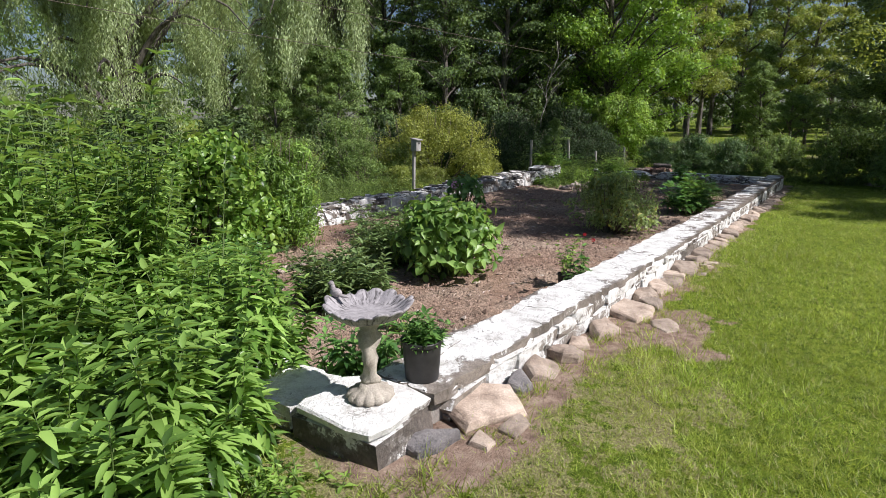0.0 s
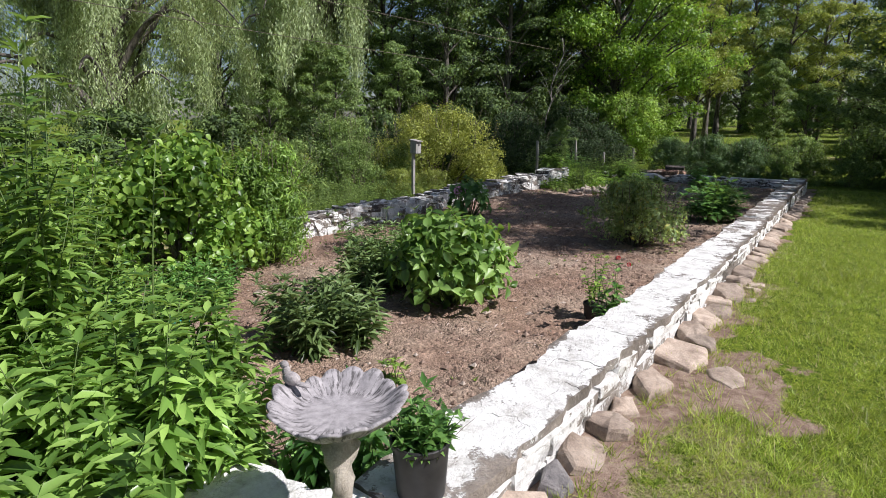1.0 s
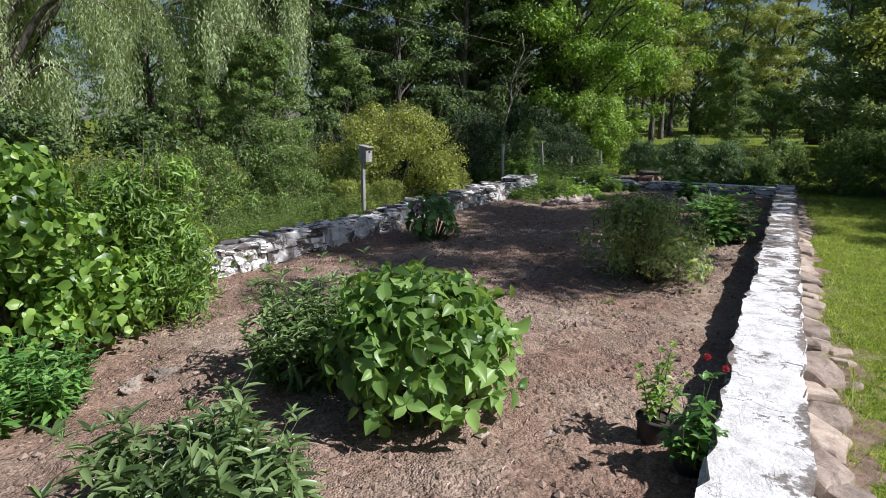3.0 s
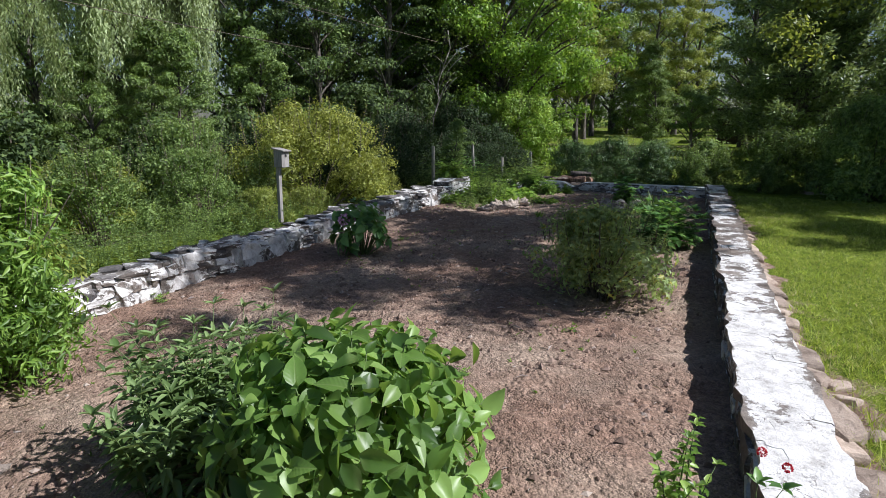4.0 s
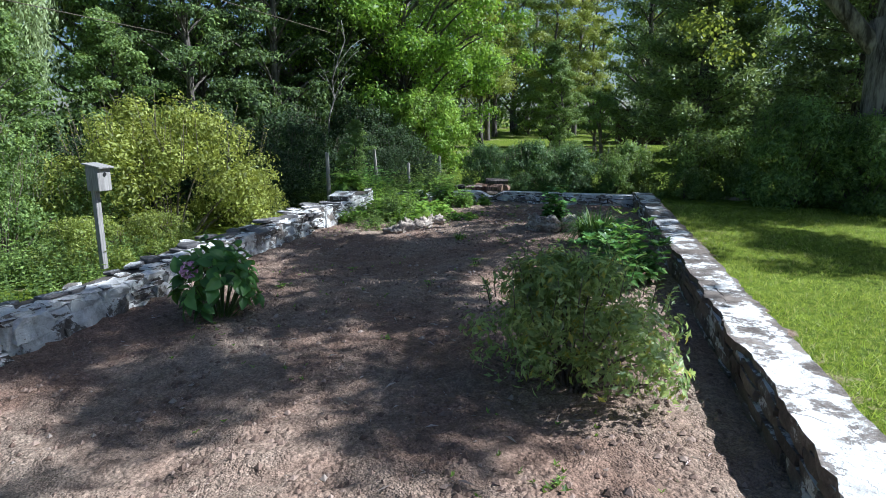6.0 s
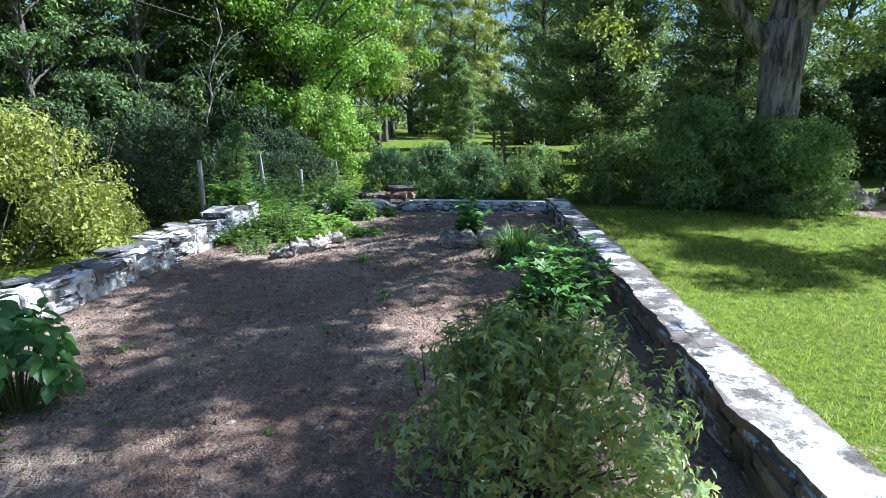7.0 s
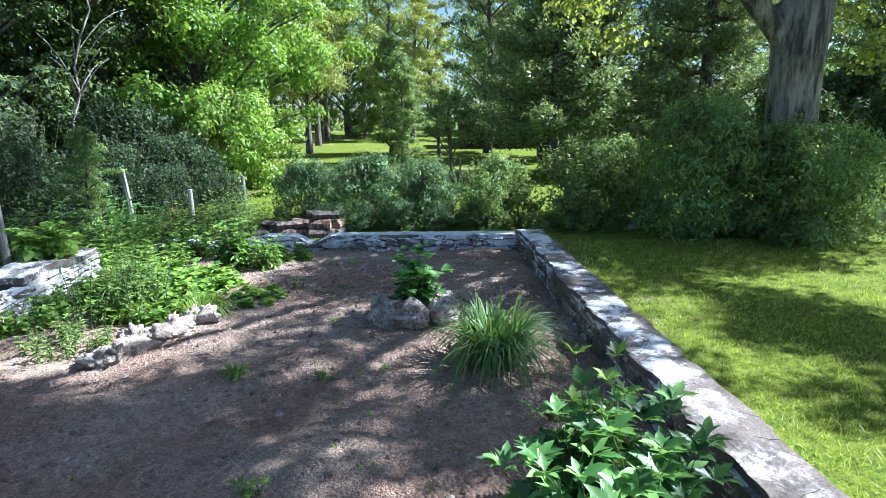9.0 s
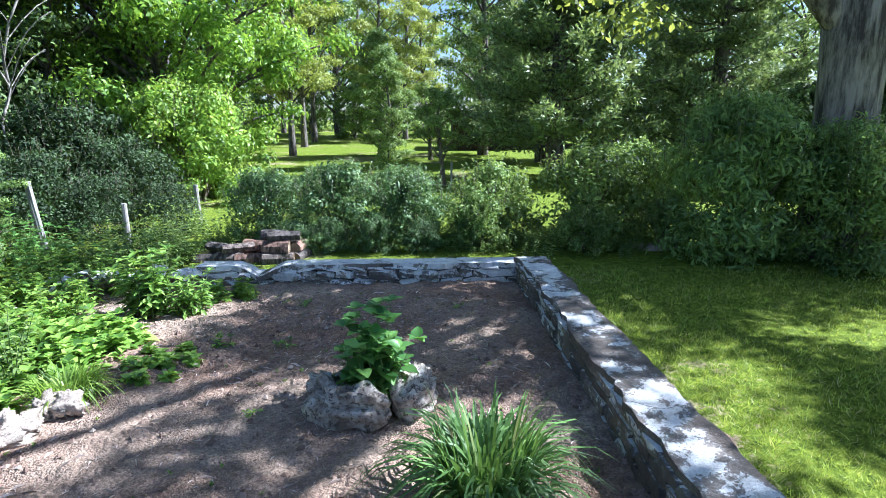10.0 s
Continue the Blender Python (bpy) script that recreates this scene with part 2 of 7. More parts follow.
def soil_mat():
    m, t, p = mat_new("tilled_soil")
    v = coords(t, obj=False)
    a, b, c = tex(t, v, 0.7, 4), tex(t, v, 9, 6, 0.7), tex(t, v, 70, 5, 0.75)
    col = ramp(t, b, [(0.25, (0.15, 0.098, 0.072)), (0.5, (0.225, 0.152, 0.115)), (0.75, (0.345, 0.248, 0.19))])
    col = mixc(t, ramp(t, a, [(0.4, (0, 0, 0)), (0.62, (1, 1, 1))]), col, ramp(t, b, [(0.3, (0.205, 0.158, 0.124)), (0.7, (0.37, 0.295, 0.232))]))
    col = mixc(t, 0.5, col, ramp(t, c, [(0.35, (0.12, 0.12, 0.12)), (0.65, (0.85, 0.82, 0.78))]), "OVERLAY")
    # mottling that puts the shade among crumbs into the soil colour
    col = mixc(t, 0.5, col, ramp(t, tex(t, v, 30, 7, 0.8), [(0.36, (0.14, 0.14, 0.14)), (0.5, (0.5, 0.5, 0.5)), (0.64, (0.92, 0.9, 0.88))]), "OVERLAY")
    isl = t.nodes.new("ShaderNodeNewGeometry")
    col = mixc(t, 0.5, col, ramp(t, isl.outputs["Random Per Island"], [(0.0, (0.5, 0.5, 0.5)), (0.8, (0.68, 0.66, 0.63)), (1.0, (0.92, 0.9, 0.87))]), "OVERLAY")
    t.links.new(col, p.inputs["Base Color"])
    p.inputs["Roughness"].default_value = 0.97
    p.inputs["Specular IOR Level"].default_value = 0.15
    crumb = []
    for k in (28, 75):
        vo = t.nodes.new("ShaderNodeTexVoronoi")
        vo.feature = "SMOOTH_F1"
        vo.inputs["Scale"].default_value, vo.inputs["Smoothness"].default_value = k, 0.35
        t.links.new(v, vo.inputs["Vector"])
        crumb.append(vo.outputs["Distance"])
    size = ramp(t, tex(t, v, 3, 5, 0.7), [(0.38, (0.2, 0.2, 0.2)), (0.62, (1, 1, 1))])
    h = math_node(t, "MULTIPLY_ADD", math_node(t, "MULTIPLY", crumb[0], size), -1.0, math_node(t, "MULTIPLY", b, 0.6))
    fine = ramp(t, tex(t, v, 1.7, 4, 0.6), [(0.4, (0.1, 0.1, 0.1)), (0.6, (0.6, 0.6, 0.6))])
    h = math_node(t, "SUBTRACT", h, math_node(t, "MULTIPLY", crumb[1], fine))
    h = math_node(t, "MULTIPLY_ADD", c, 0.25, h)
    bump(t, p, h, 0.9, 0.035)
    return m


def clod_mat():
    m, t, p = mat_new("soil_clod")
    g = t.nodes.new("ShaderNodeNewGeometry")
    col = ramp(t, g.outputs["Random Per Island"], [(0.0, (0.13, 0.085, 0.062)), (0.6, (0.24, 0.165, 0.125)), (0.93, (0.34, 0.25, 0.195)), (0.98, (0.42, 0.35, 0.29))])
    t.links.new(col, p.inputs["Base Color"])
    p.inputs["Roughness"].default_value = 0.97
    bump(t, p, tex(t, coords(t, obj=False), 90, 5, 0.7), 0.4, 0.01)
    return m


def lawn_mat():
    m, t, p = mat_new("lawn")
    v = coords(t, obj=False)
    a, b, c = tex(t, v, 0.35, 4, 0.6), tex(t, v, 3.5, 5, 0.65), tex(t, v, 60, 4, 0.7)
    d = tex(t, v, 13, 6, 0.75)
    green = ramp(t, d, [(0.3, (0.028, 0.052, 0.007)), (0.5, (0.125, 0.175, 0.017)), (0.72, (0.265, 0.31, 0.04))])
    straw = ramp(t, c, [(0.3, (0.17, 0.14, 0.065)), (0.7, (0.38, 0.33, 0.19))])
    worn = math_node(t, "ADD", math_node(t, "MULTIPLY_ADD", d, 0.5, math_node(t, "MULTIPLY_ADD", b, 0.5, a)), along_plan(t, U, 2.0, 7.0, -0.03, -0.18))
    worn = math_node(t, "ADD", worn, along_plan(t, N, 0.3, 1.7, 0.06, -0.13))
    col = mixc(t, ramp(t, worn, [(0.98, (0, 0, 0)), (1.2, (0.8, 0.8, 0.8))]), green, straw)
    col = mixc(t, 0.45, col, ramp(t, c, [(0.3, (0.1, 0.1, 0.1)), (0.7, (0.8, 0.8, 0.8))]), "OVERLAY")
    at = t.nodes.new("ShaderNodeAttribute")
    at.attribute_name = "bare"
    dirt = ramp(t, tex(t, v, 11, 6, 0.7), [(0.3, (0.15, 0.10, 0.075)), (0.5, (0.29, 0.205, 0.155)), (0.7, (0.42, 0.33, 0.25))])
    edge = t.nodes.new("ShaderNodeMath")
    edge.operation = "MULTIPLY_ADD"
    edge.inputs[1].default_value = 0.9
    t.links.new(d, edge.inputs[0])
    t.links.new(at.outputs["Fac"], edge.inputs[2])
    mask = ramp(t, edge.outputs[0], [(0.80, (0, 0, 0)), (0.93, (1, 1, 1))])
    t.links.new(mixc(t, mask, col, dirt), p.inputs["Base Color"])
    p.inputs["Roughness"].default_value = 0.95
    p.inputs["Specular IOR Level"].default_value = 0.1
    bump(t, p, c, 0.8, 0.03)
    return m


M_LAWN, M_SOIL, M_CLOD = lawn_mat(), soil_mat(), clod_mat()
M_CAP = stone_mat("whitewashed_stone", [(0.3, (0.09, 0.075, 0.062)), (0.7, (0.32, 0.28, 0.24))], white=0.76, edge=True, rnd=False)
M_WORN = stone_mat("worn_whitewash", [(0.3, (0.07, 0.057, 0.048)), (0.7, (0.26, 0.22, 0.185))], white=0.75, edge=True, rnd=False)
M_FACE = stone_mat("flaking_stone", [(0.3, (0.10, 0.085, 0.07)), (0.7, (0.34, 0.295, 0.25))], white=0.74)
M_BLOCK = stone_mat("thick_whitewash", [(0.3, (0.13, 0.11, 0.095)), (0.7, (0.38, 0.34, 0.30))], white=0.92)
M_WEST = stone_mat("patchy_whitewash", [(0.3, (0.08, 0.07, 0.063)), (0.7, (0.28, 0.25, 0.22))], white=0.42)
M_NORTH = stone_mat("weathered_whitewash", [(0.3, (0.10, 0.09, 0.08)), (0.7, (0.32, 0.285, 0.25))], white=0.66)
M_DARKCORE = stone_mat("dark_mortar", [(0.3, (0.05, 0.045, 0.04)), (0.7, (0.17, 0.15, 0.13))], rnd=False)
# earth-brown stone with little whitewash, also darkened for the bed side's shade
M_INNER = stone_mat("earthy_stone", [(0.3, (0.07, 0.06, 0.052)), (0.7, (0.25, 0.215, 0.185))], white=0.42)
M_CORE = stone_mat("mortar", [(0.3, (0.20, 0.18, 0.16)), (0.7, (0.42, 0.39, 0.35))], white=0.7, rnd=False)
M_BARE = stone_mat("rough_stone", [(0.3, (0.21, 0.16, 0.125)), (0.5, (0.42, 0.34, 0.275)), (0.7, (0.56, 0.475, 0.395))], scale=6, relief=0.5)
M_SLATE = stone_mat("slate", [(0.3, (0.08, 0.08, 0.085)), (0.7, (0.25, 0.24, 0.235))], white=0.2)
M_GREYSTONE = stone_mat("grey_stone", [(0.3, (0.13, 0.125, 0.13)), (0.7, (0.34, 0.32, 0.315))], scale=6)
M_PALE = stone_mat("pale_rock", [(0.3, (0.29, 0.24, 0.195)), (0.5, (0.49, 0.42, 0.35)), (0.75, (0.68, 0.63, 0.555))], scale=5, relief=0.9, depth=0.03)
M_CONCRETE = stone_mat("cast_stone", [(0.3, (0.15, 0.14, 0.14)), (0.7, (0.40, 0.375, 0.38))], scale=7, rnd=False, relief=0.3)
M_BOWL = bowl_mat()
M_PEDESTAL = stone_mat("stained_cast_stone", [(0.3, (0.30, 0.26, 0.21)), (0.7, (0.66, 0.62, 0.54))], scale=9, rnd=False, relief=0.5)
M_STEM = plain_mat("stem", (0.06, 0.11, 0.025), (0.13, 0.18, 0.05), 30, 0.6)
M_TWIG = bark_mat("twig", (0.09, 0.07, 0.05), (0.24, 0.20, 0.15), 40)
M_BARK = bark_mat("bark", (0.05, 0.042, 0.036), (0.20, 0.175, 0.15), 9)
M_PALEBARK = bark_mat("pale_bark", (0.10, 0.09, 0.08), (0.36, 0.33, 0.29), 8)
M_MAPLE = bark_mat("furrowed_bark", (0.055, 0.045, 0.038), (0.29, 0.26, 0.23), 7)
M_GREYWOOD = wood_mat("weathered_wood", (0.16, 0.15, 0.14), (0.42, 0.40, 0.37))
M_POT = plain_mat("black_plastic", (0.012, 0.012, 0.013), (0.034, 0.032, 0.032), 12, 0.5)
M_POTSOIL = plain_mat("potting_soil", (0.02, 0.015, 0.011), (0.07, 0.05, 0.037), 60, 0.95, 0.9)
L_HEDGE = leaf_mat("hedge_leaf", (0.045, 0.105, 0.018), (0.125, 0.235, 0.034), (0.25, 0.385, 0.07), 0.33, 0.34)
L_ROUND = leaf_mat("vine_leaf", (0.06, 0.14, 0.018), (0.15, 0.275, 0.034), (0.29, 0.43, 0.07), 0.38, 0.4)
L_FINE = leaf_mat("feather_leaf", (0.065, 0.145, 0.02), (0.145, 0.265, 0.034), (0.26, 0.40, 0.06), 0.45, 0.38)
L_HYDR = leaf_mat("hydrangea_leaf", (0.06, 0.14, 0.022), (0.14, 0.26, 0.04), (0.26, 0.405, 0.08), 0.4, 0.4, vein=True)
L_DARK = leaf_mat("peony_leaf", (0.04, 0.08, 0.018), (0.10, 0.165, 0.038), (0.20, 0.285, 0.085), 0.36, 0.28)
L_TPEONY = leaf_mat("grey_leaf", (0.12, 0.20, 0.06), (0.25, 0.36, 0.10), (0.40, 0.50, 0.16), 0.42, 0.45, (0.46, 0.40, 0.07))
L_LUSH = leaf_mat("lush_leaf", (0.04, 0.115, 0.022), (0.085, 0.205, 0.036), (0.185, 0.34, 0.065), 0.4)
L_BLADE = leaf_mat("blade", (0.045, 0.11, 0.02), (0.09, 0.185, 0.034), (0.17, 0.285, 0.058), 0.52, 0.32, (0.36, 0.30, 0.16), 0.03)
L_GRASS = leaf_mat("grass_blade", (0.065, 0.135, 0.013), (0.225, 0.335, 0.028), (0.41, 0.51, 0.075), 0.5, 0.42, (0.46, 0.40, 0.22), 0.09, (0.34, 0.36, 0.10), 0.6)
L_WILLOW = leaf_mat("willow_leaf", (0.16, 0.225, 0.07), (0.28, 0.36, 0.125), (0.42, 0.50, 0.20), 0.5, 0.38)
L_YELLOW = leaf_mat("golden_leaf", (0.12, 0.16, 0.02), (0.23, 0.275, 0.035), (0.36, 0.40, 0.07), 0.5, 0.38)
L_WOOD = leaf_mat("woodland_leaf", (0.055, 0.105, 0.024), (0.11, 0.19, 0.04), (0.20, 0.29, 0.06), 0.5, 0.34)
L_BERRY = leaf_mat("berry_leaf", (0.04, 0.09, 0.026), (0.085, 0.165, 0.046), (0.17, 0.27, 0.075), 0.5, 0.32)
L_LILAC = leaf_mat("bush_leaf", (0.055, 0.12, 0.032), (0.14, 0.24, 0.06), (0.28, 0.39, 0.095), 0.38, 0.42)
# darker copy of the woodland leaf; its tone includes the woods' inner shade
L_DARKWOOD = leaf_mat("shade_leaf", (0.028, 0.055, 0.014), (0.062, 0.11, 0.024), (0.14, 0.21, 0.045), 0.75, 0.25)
# thicket leaf: the hollow's deep shade is put into this very dark colour
L_SHADE = leaf_mat("shaded_thicket_leaf", (0.014, 0.032, 0.008), (0.026, 0.054, 0.013), (0.06, 0.105, 0.026), 0.75, 0.25)
L_BRIGHT = leaf_mat("bright_leaf", (0.045, 0.11, 0.012), (0.135, 0.255, 0.022), (0.27, 0.42, 0.045), 0.45, 0.42)
L_LIME = leaf_mat("lime_leaf", (0.075, 0.15, 0.02), (0.18, 0.30, 0.035), (0.33, 0.47, 0.07), 0.45, 0.42)
L_STRAW = leaf_mat("dry_straw", (0.26, 0.21, 0.14), (0.42, 0.35, 0.24), (0.58, 0.50, 0.36), 0.8, 0.15)
L_SUNNY = leaf_mat("sunny_leaf", (0.11, 0.16, 0.025), (0.195, 0.255, 0.04), (0.31, 0.36, 0.06), 0.5, 0.42)
L_PINE = leaf_mat("pine_needle", (0.07, 0.12, 0.04), (0.145, 0.215, 0.065), (0.25, 0.325, 0.10), 0.5, 0.3)
L_SHRUB = leaf_mat("shrub_leaf", (0.062, 0.12, 0.025), (0.13, 0.21, 0.042), (0.23, 0.325, 0.07), 0.6, 0.36)


# ---- mesh helpers ----
def mesh_np(name, v, faces, mat, smooth_faces=False):
    """A mesh from arrays: v (n, 3); faces: a list of (m, k) index arrays."""
    me = bpy.data.meshes.new(name)
    faces = [np.asarray(f, dtype=np.int32) for f in faces if len(f)]
    loops = np.concatenate([f.ravel() for f in faces])
    sizes = np.concatenate([np.full(len(f), f.shape[1], dtype=np.int32) for f in faces])
    starts = np.concatenate([[0], np.cumsum(sizes)[:-1]]).astype(np.int32)
    me.vertices.add(len(v))
    me.vertices.foreach_set("co", np.asarray(v, dtype=np.float32).ravel())
    me.loops.add(len(loops))
    me.loops.foreach_set("vertex_index", loops)
    me.polygons.add(len(sizes))
    me.polygons.foreach_set("loop_start", starts)
    me.polygons.foreach_set("use_smooth", np.full(len(sizes), smooth_faces))
    me.materials.append(mat)
    me.update(calc_edges=True)
    return me


def bm_mesh(name, bm, mat, smooth_faces=False):
    me = bpy.data.meshes.new(name)
    bmesh.ops.recalc_face_normals(bm, faces=bm.faces)
    for f in bm.faces:
        f.smooth = smooth_faces
    bm.to_mesh(me)
    bm.free()
    me.materials.append(mat)
    return me


def part(name, data, parent, label="", m=None, kind=""):
    ob = new(name, data)
    ob.parent = parent
    if m is not None:
        ob.matrix_basis = m
    return tagged(ob, label, "", "", kind)


def thing(name, label, category, m=None, group="", kind="", data=None):
    ob = new(name, data)
    if m is not None:
        ob.matrix_basis = m
    return tagged(ob, label, category, group, kind)


def unit(a):
    return a / np.maximum(np.linalg.norm(a, axis=-1, keepdims=True), 1e-9)


# leaf shapes: across, along, up; faces
DIAMOND = (np.array([(0, 0, 0), (-0.5, 0.45, 0.10), (0, 1, -0.08), (0.5, 0.45, 0.10)]), [np.array([(0, 2, 1), (0, 3, 2)])])


SLIVER = (np.array([(-0.40, 0.12, 0.02), (0.46, 0.36, 0.06), (0.02, 1, -0.06)]), [np.array([(0, 1, 2)])])


def blade_shape(w1, w2, y1, y2, fold=0.10, droop=0.25):
    v = [(0, 0, 0), (-w1, y1, fold), (0, y1, 0), (w1, y1, fold), (-w2, y2, fold * 0.8), (0, y2, 0), (w2, y2, fold * 0.8), (0, 1, 0)]
    v = np.array([(x, y, z - droop * y * y) for x, y, z in v])
    return v, [np.array([(0, 2, 1), (0, 3, 2), (4, 5, 7), (5, 6, 7)]), np.array([(1, 2, 5, 4), (2, 3, 6, 5)])]


LANCE = (np.array([(0, 0, 0), (-0.5, 0.42, 0.07), (0, 0.42, -0.03), (0.5, 0.42, 0.07), (0, 1, -0.22)]), [np.array([(0, 2, 1), (0, 3, 2), (1, 2, 4), (2, 3, 4)])])
SLIM = blade_shape(0.5, 0.40, 0.28, 0.64)
OVATE = blade_shape(0.5, 0.36, 0.30, 0.68, 0.12, 0.3)


def broad_shape(w, rows=6):
    cols = (-1, -0.5, 0, 0.5, 1)
    v = []
    for j in range(rows):
        t = j / (rows - 1)
        k = max(0.02, w * math.sin(math.pi * t ** 0.74) ** 0.85)
        v += [(c * k, t, 0.16 * abs(c) * k + 0.015 * math.sin(t * 22 + abs(c) * 3) - 0.3 * t * t) for c in cols]
    return np.array(v), [np.array([(5 * j + i, 5 * j + i + 1, 5 * j + i + 6, 5 * j + i + 5) for j in range(rows - 1) for i in range(4)])]


BROAD = broad_shape(0.5, 5)
LOBED = (np.array([(0, 0, 0), (-0.12, 0.25, 0.03), (-0.5, 0.62, 0.02), (-0.2, 0.5, 0.03), (-0.17, 0.68, 0.03), (0, 1, -0.12), (0.17, 0.68, 0.03), (0.2, 0.5, 0.03), (0.5, 0.62, 0.02), (0.12, 0.25, 0.03), (0, 0.5, -0.02)]), [np.array([(0, 10, 1), (1, 3, 2), (1, 10, 3), (3, 10, 4), (4, 10, 5), (10, 6, 5), (10, 7, 6), (10, 9, 7), (9, 8, 7), (0, 9, 10)])])


def leaves(P, D, Nn, L, Wd, shape=DIAMOND):
    """Arrays of leaves: foot, way, upper side, length, width."""
    T, F = shape
    D = unit(D)
    X = unit(np.cross(D, Nn))
    Z = np.cross(X, D)
    L, Wd = np.broadcast_to(L, len(P))[:, None, None], np.broadcast_to(Wd, len(P))[:, None, None]
    v = P[:, None, :] + X[:, None, :] * T[None, :, 0:1] * Wd + D[:, None, :] * T[None, :, 1:2] * L + Z[:, None, :] * T[None, :, 2:3] * L
    k = len(T)
    base = (np.arange(len(P)) * k)[:, None, None]
    return v.reshape(-1, 3), [(f[None] + base).reshape(-1, f.shape[1]) for f in F]


class Soup:
    """Gathers arrays of vertices and faces into one mesh."""

    def __init__(self):
        self.v, self.f, self.n = [], {}, 0

    def add(self, v, faces):
        for f in faces:
            f = np.asarray(f)
            self.f.setdefault(f.shape[1], []).append(f + self.n)
        self.v.append(np.asarray(v, dtype=float))
        self.n += len(v)

    def mesh(self, name, mat, smooth_faces=False):
        return mesh_np(name, np.concatenate(self.v), [np.concatenate(x) for x in self.f.values()], mat, smooth_faces)


def tube(path, radii, sides=6):
    path, radii = np.asarray(path, float), np.asarray(radii, float)
    d = unit(np.gradient(path, axis=0))
    ref = np.where(np.abs(d[:, 2:3]) > 0.9, np.array([[1.0, 0, 0]]), np.array([[0, 0, 1.0]]))
    x = unit(np.cross(d, ref))
    y = np.cross(d, x)
    a = np.linspace(0, 2 * np.pi, sides, endpoint=False)
    v = path[:, None] + radii[:, None, None] * (x[:, None] * np.cos(a)[None, :, None] + y[:, None] * np.sin(a)[None, :, None])
    n = len(path)
    i, j = np.meshgrid(np.arange(n - 1), np.arange(sides), indexing="ij")
    q = np.stack([i * sides + j, i * sides + (j + 1) % sides, (i + 1) * sides + (j + 1) % sides, (i + 1) * sides + j], -1).reshape(-1, 4)
    cap = np.array([list(range((n - 1) * sides, n * sides))])
    return v.reshape(-1, 3), [q, cap]


def rough_stone(seed, mat, flat=False, cuts=11):
    """An angular broken stone about 1 x 1 x 1, sitting on z = 0, with rough faces."""
    r = random.Random(seed)
    bm = bmesh.new()
    for _ in range(cuts):
        p = [r.uniform(-1, 1) for _ in range(3)]
        k = r.randrange(3)
        p[k] = math.copysign(1.0, p[k])
        if flat:
            p[2] = math.copysign(r.uniform(0.8, 1.0), p[2])
        bm.verts.new((0.5 * p[0], 0.5 * p[1], 0.5 * p[2] + 0.5))
    hull = bmesh.ops.convex_hull(bm, input=bm.verts)
    bmesh.ops.delete(bm, geom=[g for g in hull["geom_interior"] if isinstance(g, bmesh.types.BMVert)], context="VERTS")
    bmesh.ops.triangulate(bm, faces=bm.faces[:])
    bmesh.ops.subdivide_edges(bm, edges=bm.edges[:], cuts=2, use_grid_fill=True)
    bm.normal_update()
    for v in bm.verts:
        v.co += v.normal * (0.07 * noise.noise(v.co * 2.3 + Vector((seed, 0, 0))) + 0.05 * noise.noise(v.co * 6 + Vector((0, seed, 0)))) - v.normal * 0.012
    return bm_mesh("stone", bm, mat)


def block_stone(seed, mat, jit=0.06):
    """A squarish walling stone 1 x 1 x 1 about its centre, with knocked corners."""
    r = random.Random(seed)
    bm = bmesh.new()
    bmesh.ops.create_cube(bm, size=1.0)
    bmesh.ops.subdivide_edges(bm, edges=bm.edges[:], cuts=1, use_grid_fill=True)
    for v in bm.verts:
        odd = sum(abs(c) > 0.4 for c in v.co)
        v.co *= {3: 0.90, 2: 0.97, 1: 1.03}.get(odd, 1.0)
        v.co += Vector((r.uniform(-jit, jit), r.uniform(-jit, jit), r.uniform(-jit, jit) * 0.8))
    return bm_mesh("stone", bm, mat)


def slab_stone(seed, mat, pts=11):
    """A flat capping slab 1 x 1 about its centre, 1 high from z = 0, with a broken outline."""
    r = random.Random(seed)
    bm = bmesh.new()
    rings = []
    ang = [(i + r.uniform(-0.28, 0.28)) / pts * 2 * math.pi for i in range(pts)]
    rad = []
    for a in ang:
        c, s = abs(math.cos(a)), abs(math.sin(a))
        rad.append(0.5 / (c ** 7 + s ** 7) ** (1 / 7) * r.uniform(0.93, 1.03))
    for z, k in ((0.0, 0.97), (0.75, 1.0), (1.0, 0.955)):
        rings.append([bm.verts.new((math.cos(a) * q * k, math.sin(a) * q * k, z + (r.uniform(-0.05, 0.05) if z else 0))) for a, q in zip(ang, rad)])
    for lo, hi in zip(rings, rings[1:]):
        for i in range(pts):
            bm.faces.new((lo[i], lo[(i + 1) % pts], hi[(i + 1) % pts], hi[i]))
    mid = bm.verts.new((r.uniform(-0.1, 0.1), r.uniform(-0.1, 0.1), 1.0 + r.uniform(0, 0.12)))
    for i in range(pts):
        bm.faces.new((rings[2][i], rings[2][(i + 1) % pts], mid))
    return bm_mesh("capstone", bm, mat)


def at(p, yaw=0.0, sx=1.0, sy=1.0, sz=1.0, rx=0.0, ry=0.0):
    return Matrix.LocRotScale(p, Euler((radians(rx), radians(ry), radians(yaw))), (sx, sy, sz))


# ---- ground ----
def graded(lo, hi, step, far):
    mid = list(np.arange(lo, hi + 1e-6, step))
    out, d, p = [], step, hi
    while p < far:
        d *= 1.35
        p += d
        out.append(p)
    back, d, p = [], step, lo
    while p > -far:
        d *= 1.35
        p -= d
        back.append(p)
    return np.array(back[::-1] + mid + out)


